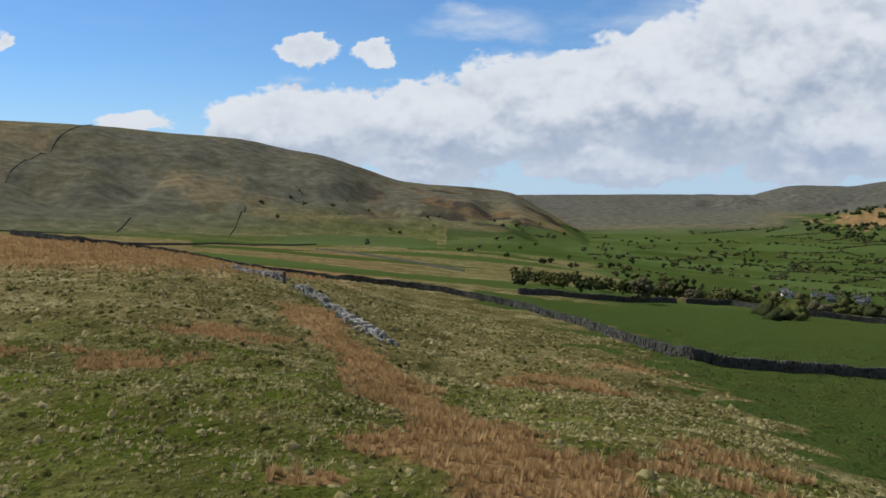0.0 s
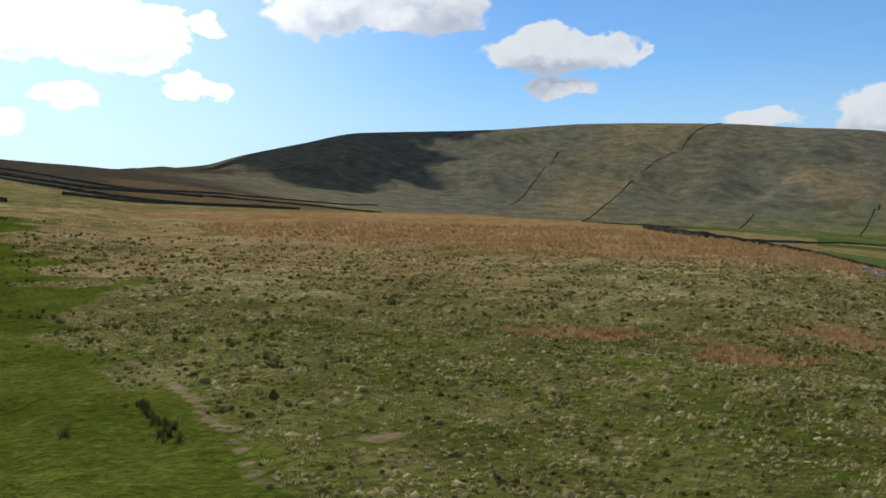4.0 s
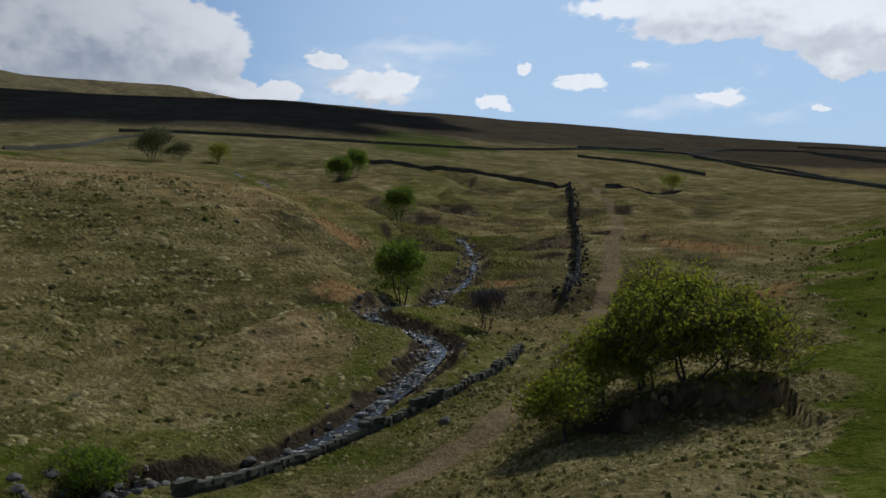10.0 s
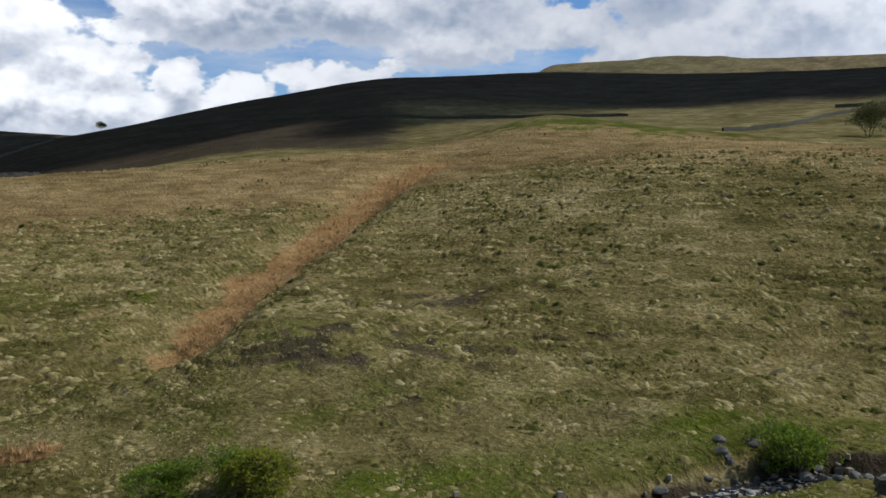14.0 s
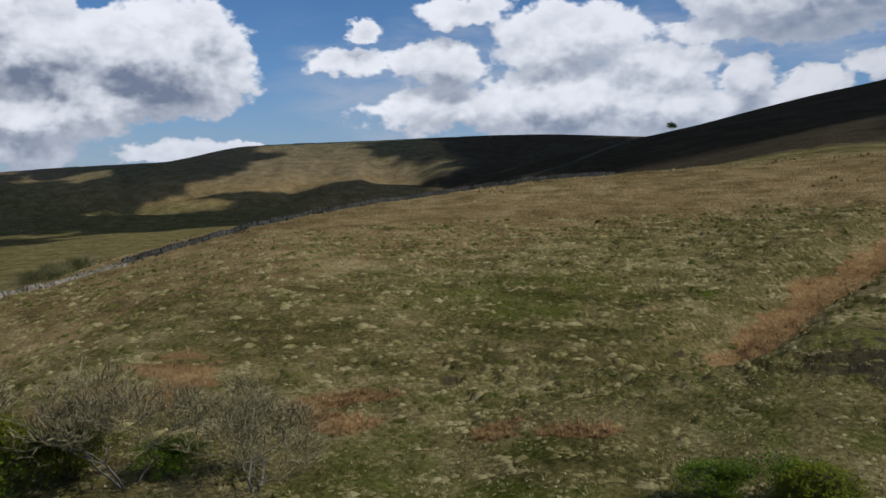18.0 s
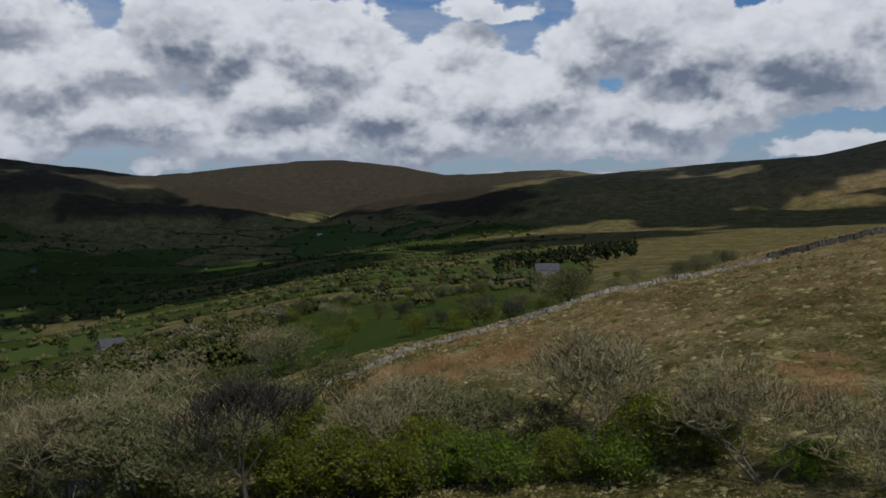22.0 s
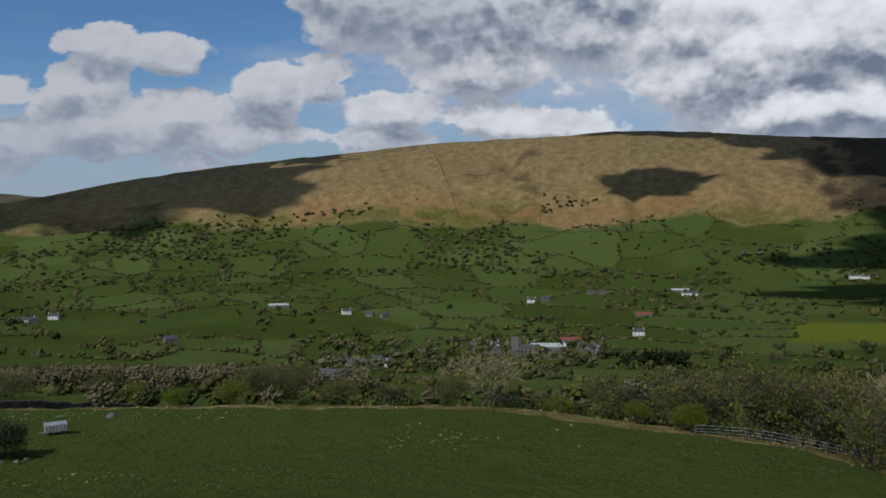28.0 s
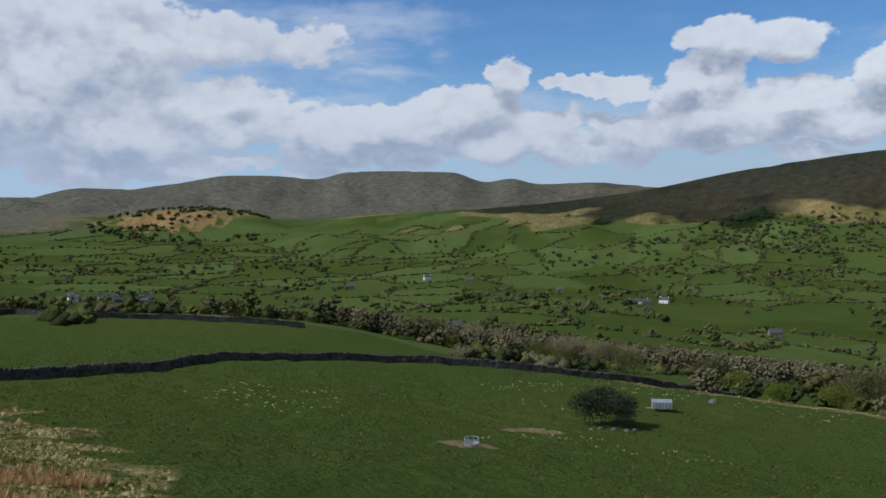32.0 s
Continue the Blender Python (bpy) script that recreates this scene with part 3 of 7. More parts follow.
veil(161.6, 8.5, 10.9, 2.9, 0.6)
veil(170.8, 7.3, 16.8, 4.4, 0.5)
veil(157.0, 9.4, 10.9, 2.9, 0.5)
veil(200.6, 5.7, 7.3, 5.1, 0.5)
veil(182.0, 8.8, 3.6, 0.9, 0.6)
veil(180.2, 6.3, 4.7, 2.6, 0.5)
veil(216.4, 9.4, 18.2, 4.0, 0.6)
veil(179.2, 3.6, 2.9, 1.1, 0.5)
veil(237.2, 8.3, 29.2, 6.6, 0.7)
veil(268.7, 7.1, 25.5, 4.4, 0.65)
veil(294.8, 3.9, 10.9, 2.9, 0.5)
veil(320.5, 10.8, 8.0, 1.5, 0.6)
veil(322.1, 8.6, 5.5, 1.2, 0.5)
veil(321.2, 7.4, 5.8, 0.7, 0.5)
veil(310.5, 4.2, 15.3, 2.6, 0.55)
veil(315.8, 8.5, 1.5, 0.9, 0.35)
veil(321.1, 10.5, 6.6, 0.9, 0.55)
veil(318.9, 7.7, 2.9, 0.7, 0.45)
veil(332.9, 8.7, 15.3, 4.0, 0.6)
veil(324.0, 5.4, 10.9, 2.2, 0.45)
veil(314.6, 11.1, 2.9, 0.4, 0.3)


def billow(vec, scale, seed):
    """Heaped, round-topped lumps with creases between."""
    return w.math("ABSOLUTE", w.math("MULTIPLY_ADD", w.noise(vec, scale, 2.0, 0.5, 0.0, seed), 2.0, -1.0))


def lumps(up, fine=0.16):
    """The clouds' lumpiness, looked at a little higher up: about -0.5 to 0.5."""
    vec = w.xyz(dx, dy, w.math("MULTIPLY", w.math("ADD", dz, up), 1.45))
    low = w.math("MULTIPLY_ADD", w.noise(vec, 9.0, 4.0, 0.55, 0.15, 1.3), 1.3, -0.65)
    total = w.math("MULTIPLY_ADD", billow(vec, 18.0, 2.7), -0.45, low)
    total = w.math("MULTIPLY_ADD", billow(vec, 46.0, 4.1), -0.30, total)
    return w.math("MULTIPLY_ADD", w.noise(vec, 110.0, 3.0, 0.6, 0.0, 5.2), fine, w.math("ADD", total, 0.12))


# a little more cloud overhead
over = w.map(rise, 16.0, 32.0, 0.0, 0.16)
body = lumps(0.0)
dens = w.math("ADD", w.math("MULTIPLY_ADD", body, 0.62, w.math("MINIMUM", HEAPS.total, 1.05)), w.math("SUBTRACT", over, 0.36))
cover = w.map(dens, -0.02, 0.10)
above = w.math("ADD", w.math("MULTIPLY_ADD", lumps(0.022, 0.05), 0.62, w.math("MINIMUM", HIGHER.total, 1.05)), w.math("SUBTRACT", over, 0.36))
# a part of a cloud is grey where much cloud lies over it towards the light, and white at its top
under = w.map(above, -0.05, 0.95, 0.0, 1.0, False)
masses = w.noise(w.xyz(dx, dy, w.math("MULTIPLY", dz, 2.2)), 9.0, 3.0, 0.55, 0.3, 9.7)
crease = w.map(w.math("ADD", w.math("SUBTRACT", body, lumps(0.02, 0.05)), w.math("MULTIPLY_ADD", masses, -1.0, 0.5)), -0.34, 0.30, 1.0, 0.0)
bottom = w.map(w.math("SUBTRACT", above, dens), -0.30, 0.32)
thick = w.map(dens, 0.0, 0.30)
shade = w.math("MULTIPLY", thick, w.math("ADD", w.math("MULTIPLY", under, 0.10), w.math("MULTIPLY", crease, 0.34)), None, True)
shade = w.math("MULTIPLY_ADD", bottom, 0.66, shade, True)
heavy = w.map(w.math("ABSOLUTE", w.math("WRAP", w.math("SUBTRACT", turn, 240.0), 180.0, -180.0)), 30.0, 95.0, 1.0, 0.0)
base = w.mix(heavy, (0.34, 0.40, 0.50), (0.235, 0.275, 0.36))
bright = w.map(w.math("ABSOLUTE", w.math("WRAP", w.math("SUBTRACT", turn, 215.0), 180.0, -180.0)), 40.0, 90.0, 1.0, 0.0)
tone = w.mix(shade, w.mix(bright, (0.74, 0.75, 0.77), (1.25, 1.24, 1.22)), base)
tone = w.mix(w.map(rise, 0.0, 6.0, 0.45, 0.0), tone, (0.46, 0.53, 0.66))
streak = w.noise(w.xyz(dx, dy, w.math("MULTIPLY", dz, 4.0)), 14.0, 5.0, 0.6, 0.2, 3.3)
thin = w.map(w.math("MULTIPLY_ADD", streak, 0.9, w.math("SUBTRACT", w.math("MINIMUM", VEILS.total, 0.9), 0.45)), 0.0, 0.75, 0.0, 0.75)
thin = w.math("MULTIPLY", thin, w.map(VEILS.total, 0.0, 0.25))
# pale air low down, and the bright sky on the sun's side
blue = w.mix(w.map(rise, -1.0, 9.0, 0.72, 0.0), blue, w.mix(heavy, (0.46, 0.60, 0.80), (0.40, 0.44, 0.54)))
aside = w.math("ABSOLUTE", w.math("WRAP", w.math("SUBTRACT", turn, SUN_BEARING + 20), 180.0, -180.0))
glow = w.map(aside, 14.0, 48.0, 1.0, 0.0)
tone = w.mix(w.math("MULTIPLY", glow, w.math("MULTIPLY_ADD", shade, -0.45, 0.9)), tone, (1.5, 1.5, 1.5))
blue = w.mix(w.math("MULTIPLY", glow, 0.72), blue, (0.86, 1.10, 1.36))
film = w.mix(glow, (0.62, 0.67, 0.75), (1.3, 1.33, 1.36))
colour = w.mix(w.math("MULTIPLY", cover, 0.97), w.mix(thin, blue, film), tone)
world.node_tree.links.new(colour, back.inputs[0])
back.inputs[1].default_value = 1.0

sun = new("sun", bpy.data.lights.new("sun", "SUN"))
sun.data.energy, sun.data.angle, sun.data.color = 4.0, math.radians(0.6), (1.0, 0.95, 0.86)
sx, sy = spot(SUN_BEARING, math.cos(math.radians(SUN_HEIGHT)))
SUNWARD = Vector((sx, sy, math.sin(math.radians(SUN_HEIGHT))))
sun.matrix_world = look(SUNWARD * 100, (0, 0, 0))

# ---- materials ---------------------------------------------------------------
def material(name, rough=0.8, metal=0.0):
    m = bpy.data.materials.new(name)
    m.use_nodes = True
    m.node_tree.nodes.clear()
    n = Nodes(m.node_tree)
    o = m.node_tree.nodes.new("ShaderNodeOutputMaterial")
    b = m.node_tree.nodes.new("ShaderNodeBsdfPrincipled")
    m.node_tree.links.new(b.outputs[0], o.inputs[0])
    b.inputs["Roughness"].default_value, b.inputs["Metallic"].default_value = rough, metal
    b.inputs["Specular IOR Level"].default_value = 0.25
    geo = m.node_tree.nodes.new("ShaderNodeNewGeometry").outputs["Position"]
    return m, n, b, geo


def paint(m_n_b, colour, normal=None, rough=None):
    _, n, b, _ = m_n_b
    n.put(b, "Base Color", colour)
    if normal is not None:
        n.put(b, "Normal", normal)
    if rough is not None:
        n.put(b, "Roughness", rough)
    return m_n_b[0]


def mottled(name, dark, mid, light, size, rough=0.85, bump=0.3, depth=0.05, metal=0.0):
    """A rough natural surface: two scales of mottling and relief."""
    k = material(name, rough, metal)
    n, geo = k[1], k[3]
    coarse, fine = n.noise(geo, 1 / size, 4, 0.6), n.noise(geo, 7 / size, 4, 0.65)
    both = n.math("ADD", n.math("MULTIPLY", coarse, 0.55), n.math("MULTIPLY", fine, 0.45))
    return paint(k, n.ramp(both, [(0.33, dark), (0.5, mid), (0.68, light)]), n.bump(fine, bump, depth))


def varied(name, low, high, rough=0.8, spec=0.25, by_island=False, patch=0.0, through=0.0):
    """Leaves, twigs, stones: each piece its own shade."""
    k = material(name, rough)
    n, b, geo = k[1], k[2], k[3]
    if by_island:
        rnd = k[0].node_tree.nodes.new("ShaderNodeNewGeometry").outputs["Random Per Island"]
    else:
        rnd = k[0].node_tree.nodes.new("ShaderNodeObjectInfo").outputs["Random"]
    fac = rnd
    if patch:
        fac = n.math("ADD", n.math("MULTIPLY", rnd, 0.55), n.math("MULTIPLY", n.map(n.noise(geo, 1 / patch, 3), 0.3, 0.7), 0.45))
    b.inputs["Specular IOR Level"].default_value = spec
    m = paint(k, n.mix(fac, low, high))
    if through:
        t = m.node_tree.nodes.new("ShaderNodeBsdfTranslucent")
        mixer = m.node_tree.nodes.new("ShaderNodeMixShader")
        m.node_tree.links.new(n.mix(fac, low, high), t.inputs[0])
        mixer.inputs[0].default_value = through
        m.node_tree.links.new(b.outputs[0], mixer.inputs[1])
        m.node_tree.links.new(t.outputs[0], mixer.inputs[2])
        o = next(x for x in m.node_tree.nodes if x.bl_idname == "ShaderNodeOutputMaterial")
        m.node_tree.links.new(mixer.outputs[0], o.inputs[0])
    return m


def ground_material():
    k = material("turf", 0.95)
    n, b, geo = k[1], k[2], k[3]
    b.inputs["Specular IOR Level"].default_value = 0.0
    px, py, pz = n.split(geo)
    flat = n.xyz(px, py, 0.0)
    big, mid, small = n.noise(flat, 0.02, 5, 0.6), n.noise(flat, 0.22, 5, 0.62), n.noise(flat, 2.4, 5, 0.7)
    tuss = n.noise(flat, 0.9, 4, 0.6, 0.6)
    broad = n.noise(flat, 0.035, 8, 0.68)
    terrace = n.noise(n.xyz(n.math("MULTIPLY", px, 0.16), n.math("MULTIPLY", py, 0.16), n.math("MULTIPLY", pz, 1.5)), 1.0, 5, 0.62)
    grain = n.math("ADD", n.math("ADD", n.math("MULTIPLY", n.math("ADD", n.math("MULTIPLY", mid, 0.25), n.math("MULTIPLY", terrace, 0.75)), 0.40), n.math("MULTIPLY", small, 0.34)), n.math("MULTIPLY", broad, 0.26))
    veg, land = n.attr("veg"), n.attr("land")
    green_w, tan_w, rust_w = n.split(veg.outputs["Color"])
    dark_w = veg.outputs["Alpha"]
    soil_w, lush_w, gold_w = n.split(land.outputs["Color"])
    shade = land.outputs["Alpha"]
    rough_grass = n.ramp(grain, [(0.39, (0.038, 0.038, 0.010)), (0.46, (0.105, 0.090, 0.030)), (0.53, (0.20, 0.163, 0.066)), (0.61, (0.44, 0.37, 0.19))])
    green = n.ramp(grain, [(0.40, (0.036, 0.050, 0.006)), (0.5, (0.074, 0.092, 0.012)), (0.61, (0.155, 0.16, 0.032))])
    tan = n.ramp(grain, [(0.40, (0.085, 0.060, 0.024)), (0.5, (0.235, 0.165, 0.070)), (0.61, (0.44, 0.33, 0.16))])
    rust = n.ramp(grain, [(0.38, (0.11, 0.062, 0.025)), (0.5, (0.25, 0.150, 0.062)), (0.62, (0.41, 0.275, 0.128))])
    # heather and peat colour; the dark weight also carries painted shade
    heath_and_shade = n.ramp(grain, [(0.34, (0.020, 0.016, 0.011)), (0.5, (0.053, 0.042, 0.027)), (0.66, (0.110, 0.087, 0.052))])
    soil = n.ramp(grain, [(0.3, (0.11, 0.075, 0.042)), (0.5, (0.21, 0.155, 0.085)), (0.7, (0.33, 0.26, 0.16))])
    field_dark, field_light = n.mix(mid, (0.036, 0.055, 0.010), (0.052, 0.073, 0.014)), n.mix(mid, (0.080, 0.116, 0.032), (0.102, 0.136, 0.040))
    field = n.mix(shade, field_dark, field_light)
    field = n.mix(n.map(n.noise(flat, 0.012, 3, 0.6), 0.45, 0.7, 0.0, 0.5), field, (0.085, 0.092, 0.022))
    gold = n.mix(mid, (0.10, 0.125, 0.016), (0.15, 0.17, 0.024))

    def ragged(weight, wave, soft=0.22):
        edge = n.math("ADD", weight, n.math("MULTIPLY", n.math("SUBTRACT", wave, 0.5), 0.9))
        return n.math("MULTIPLY", n.map(edge, 0.5 - soft, 0.5 + soft), n.map(weight, 0.02, 0.12))

    col = rough_grass
    col = n.mix(ragged(tan_w, mid), col, tan)
    col = n.mix(ragged(green_w, mid), col, green)
    col = n.mix(ragged(dark_w, mid), col, heath_and_shade)
    col = n.mix(ragged(rust_w, tuss), col, rust)
    col = n.mix(ragged(lush_w, broad, 0.14), col, field)
    col = n.mix(gold_w, col, gold)
    col = n.mix(ragged(soil_w, tuss), col, soil)
    # thin bents take over with height and distance; their grey paints in haze
    hazy_bents = n.mix(n.map(broad, 0.25, 0.75), (0.058, 0.057, 0.044), (0.152, 0.140, 0.108))
    col = n.mix(n.attr("upland").outputs["Fac"], col, hazy_bents)
    # clumps and hollows of the sward
    clump = n.math("ADD", n.math("MULTIPLY", tuss, 0.6), n.math("MULTIPLY", small, 0.4))
    return paint(k, col, n.bump(clump, 1.0, 0.9))


TURF = ground_material()

# ---- the ground --------------------------------------------------------------
def mesh_from(name, verts, faces, smooth=True):
    me = bpy.data.meshes.new(name)
    verts, faces = np.asarray(verts, np.float32), np.asarray(faces, np.int32)
    k = faces.shape[1]
    me.vertices.add(len(verts))
    me.vertices.foreach_set("co", verts.ravel())
    me.loops.add(faces.size)
    me.loops.foreach_set("vertex_index", faces.ravel())
    me.polygons.add(len(faces))
    me.polygons.foreach_set("loop_start", np.arange(0, faces.size, k, dtype=np.int32))
    me.polygons.foreach_set("use_smooth", np.full(len(faces), smooth))
    me.update(calc_edges=True)
    return me


# Fields of the dale: scattered middles; each place belongs to the nearest, measured along the slope.
field_rng = np.random.RandomState(7)
FIELD_MID = field_rng.uniform(-3000, 3000, (2200, 2))
mid_r, mid_b = np.hypot(*FIELD_MID.T), np.degrees(np.arctan2(-FIELD_MID[:, 0], FIELD_MID[:, 1])) % 360
FIELD_MID = FIELD_MID[(mid_r < 3000) & ((mid_b > 190) | (mid_b < 24))]
FIELD_TONE, FIELD_KIND = field_rng.uniform(0, 1, len(FIELD_MID)), field_rng.uniform(0, 1, len(FIELD_MID))


def field_of(x, y):
    """The number of the field at each place."""
    wx, wy = x + 40 * (fbm(x, y, 260, 2, 71) - 0.5), y + 40 * (fbm(x, y, 260, 2, 72) - 0.5)
    best, which = np.full(x.shape, 1e18), np.zeros(x.shape, int)
    ca, sa = math.cos(math.radians(20)), math.sin(math.radians(20))
    u, v = (wx * ca + wy * sa), (wy * ca - wx * sa) * 1.5
    for k, (mx, my) in enumerate(FIELD_MID):
        d = (u - mx) ** 2 + (v - my * 1.5) ** 2
        closer = d < best
        best[closer], which[closer] = d[closer], k
    return which


def dale(x, y, z=None, which=None):
    """How far each place belongs to the enclosed green fields of the dale, 0 to 1."""
    r, b = np.hypot(x, y), np.degrees(np.arctan2(-x, y)) % 360
    z = height(x, y, False) if z is None else z
    high = 75 * step(b, 203, 209) * (1 - step(b, 228, 240)) * (1 - step(r, 800, 1300)) + 62 * step(b, 255, 262) * (1 - step(b, 318, 330)) * (1 - step(r, 500, 700))
    low = 1 - step(z + 130 * (fbm(x, y, 260, 4, 44) - 0.5), -98 + high, -44 + high)
    side = step(b, 203, 209)
    start = 118 + 60 * step(b, 285, 312)
    green = low * side * step(r, start, start + 12)
    # a few walled fields on the low ground north of the moor
    loose = np.where((b < 16) | (b > 346), 1.0, 0.0) * step(r, 280, 300) * (1 - step(r, 1300, 1500)) * (1 - step(z, -25, 5))
    if which is not None:
        green = np.maximum(green * np.where((b < 240) & (FIELD_KIND[which] > 0.72), 0.25, 1.0), loose * (FIELD_KIND[which] < 0.45))
    return green


RADII = np.concatenate([[0.5, 3.0, 6.0, 9.0], np.exp(np.linspace(math.log(12), math.log(42), 90)), np.exp(np.linspace(math.log(42.5), math.log(150), 165)), np.exp(np.linspace(math.log(151.5), math.log(4900), 190))])
TURNS = 1280
ang = np.linspace(0, 2 * math.pi, TURNS, endpoint=False)
gx, gy = (-np.outer(np.sin(ang), RADII)).ravel(), np.outer(np.cos(ang), RADII).ravel()
gz = height(gx, gy)
gb, gr = np.degrees(np.arctan2(-gx, gy)) % 360, np.hypot(gx, gy)
a, b = np.meshgrid(np.arange(TURNS), np.arange(len(RADII) - 1), indexing="ij")
a2, m = (a + 1) % TURNS, len(RADII)
quads = np.stack([a * m + b, a * m + b + 1, a2 * m + b + 1, a2 * m + b], -1).reshape(-1, 4)[:, ::-1]
ground_mesh = mesh_from("ground", np.stack([gx, gy, gz], 1), quads)

# What grows where.
which = np.zeros(gx.shape, int)
sel = (gr > 110) & (gr < 3300) & ((gb > 195) | (gb < 18)) & (gz < 60)
which[sel] = field_of(gx[sel], gy[sel])


def splash(bearing, r, wide, deep, seed=80):
    """A ragged patch on the ground, wide across and deep along the bearing."""
    cx, cy = spot(bearing, r)
    c, s = math.cos(math.radians(bearing)), math.sin(math.radians(bearing))
    u, v = (gx - cx) * c + (gy - cy) * s, -(gx - cx) * s + (gy - cy) * c
    d = np.sqrt((u / wide) ** 2 + (v / deep) ** 2) + 1.5 * (fine_n - 0.5) + 1.2 * (patch - 0.5)
    return 1 - step(d, 0.35, 1.35)


west = np.where(gb > 180, gb - 360, gb)
fine_n = fbm(gx, gy, 2.2, 3, 50)
patch, blot = fbm(gx, gy, 7, 4, 51), fbm(gx, gy, 40, 4, 52)
wide = fbm(gx, gy, 300, 4, 53)
sway = (fbm(gx, gy, 9, 3, 54) - 0.5)
pasture_edge = pchip(np.log([20, 24, 35, 60, 100, 160]), [-32, -29, -24, -19, -13.5, -9.0], np.log(np.clip(gr, 20, 160))) + 8 * sway
pasture_edge = pasture_edge + 16 * (fbm(gx, gy, 4.5, 3, 55) - 0.5)
moor = step(west, pasture_edge - 3, pasture_edge + 5) * (1 - step(west, 66, 73)) * (1 - step(gr, 240, 330))
dbeck, dlane, dtrack = line_distance(gx, gy, BECK), line_distance(gx, gy, LANE), line_distance(gx, gy, TRACK)
green, tan, rust, dark, soil, gold = (np.zeros_like(gx) for _ in range(6))
# the moor: green hollows among bleached grass, redder towards its crest
green += moor * (0.10 + 0.46 * step(blot + 0.25 * (patch - 0.5), 0.46, 0.62)) * (1 - 0.75 * step(gr, 40, 95))
tan += moor * (0.38 + 0.34 * step(fbm(gx, gy, 22, 3, 56), 0.45, 0.6)) * step(west, -4, 12) * (0.25 + 0.75 * step(gr, 55, 105))
crest = pchip([-30, 0, 10, 20, 30, 45, 60, 75], [400, 400, 95, 80, 85, 100, 130, 200], np.clip(west, -30, 75))
rust += moor * step(gr, crest, crest * 1.7) * (1 - step(west, 50, 60)) * 0.75
for bearing, r, across, deep in ((20.5, 48, 4, 4), (14, 60, 4, 5), (-14.5, 31, 2.2, 2), (-17, 36, 3, 3), (-21, 29, 2, 1.6), (-8, 62, 6, 6), (-12, 80, 8, 5), (4, 29, 2.0, 1.3), (8, 24, 1.2, 0.8),
                                 (29, 52, 5, 3), (196.5, 62, 6, 4), (192, 66, 4, 4), (182, 52, 2.6, 3), (181, 58, 4, 3), (217, 95, 9, 8), (214, 108, 6, 6), (211, 92, 5, 5), (103, 84, 3, 4),
                                 (103, 120, 5, 8), (92, 110, 4, 5), (75.5, 88, 2.5, 12), (79, 150, 10, 14), (167, 47, 2.5, 1.5), (172, 50, 2.5, 2)):
    rust += 0.72 * splash(bearing, r, across, deep)
for line, half in (([(9.3, 88), (6.3, 62), (3.4, 46), (-1, 34), (-5, 27.5), (-8, 23)], 2.5), ([(158, 64), (155, 76), (151, 94), (147, 114), (143, 138), (139, 158)], 2.6)):
    d = line_distance(gx, gy, [spot(*p) for p in line])
    rust += 0.95 * (1 - step(d + 3.0 * sway + 2.5 * (fine_n - 0.5), half * 0.5, half * 1.5 + 0.6))
# the grazed green strip by the track
right = pchip(np.log([20, 24, 45, 100, 200]), [45, 50, 58, 61, 63], np.log(np.clip(gr, 20, 200)))
strip = step(gb + 14 * sway, right, right + 3) * (1 - step(gb + 9 * sway + 7 * (fine_n - 0.5), 70, 75)) * (1 - step(gr + 60 * sway, 150, 210))
green = np.maximum(green, strip * 0.95)
rust *= 1 - 0.8 * strip
tan *= 1 - strip
# the improved pasture below the moor, and the meadow over the wall
outer = pchip([236, 245, 252, 260, 270, 278, 295, 305, 312, 322, 330, 345, 358], [70, 80, 88, 93, 104, 112, 128, 155, 175, 268, 262, 266, 235], np.clip(gb, 236, 358))
grass_lo = step(gb + 10 * sway, 234, 240) * step(-west, -pasture_edge - 5, -pasture_edge + 3) * np.where(gb > 180, 1, 0)
pasture = grass_lo * (1 - step(gr + 4 * sway, outer - 2, outer + 2))
pasture = np.maximum(pasture, step(-west, 0.5, 3.5) * np.where(gb > 180, 1, 0) * step(gr, 150, 170) * (1 - step(gr, 225, 232)) * (west > -20))
lush = pasture * (0.8 + 0.2 * step(fbm(gx, gy, 20, 3, 58), 0.3, 0.5))
lush = np.maximum(lush, dale(gx, gy, gz, which) * (1 - step(gb, 204, 206) * (1 - step(gb, 240, 246)) * step(gr, 2200, 2500)))
rough_edge = np.where(gb > 180, 1, 0) * step(gb, 236, 246) * step(gr, outer, outer + 4) * (1 - step(gr, outer + 10, outer + 26))
tan += rough_edge * 0.3
# the knoll over the beck
knoll = step(gb, 100, 107) * (1 - step(gb, 207, 222)) * (1 - step(gr, 190, 260))
brow = pchip([100, 120, 140, 155, 166, 176, 185, 195, 205], [105, 118, 128, 128, 118, 104, 94, 88, 84], np.clip(gb, 100, 205))
tan += knoll * (0.40 + 0.45 * step(gr + 16 * sway, brow - 12, brow + 8)) * (0.6 + 0.55 * blot)
rust += knoll * 0.34 * step(gr + 30 * sway, brow - 4, brow + 10) * step(blot, 0.4, 0.6)
green += knoll * (0.16 + 0.35 * step(patch, 0.42, 0.6)) * (1 - step(gr, 42, 75))
green += knoll * 0.5 * splash(170, 82, 16, 12) + 0.7 * splash(128, 225, 45, 30)
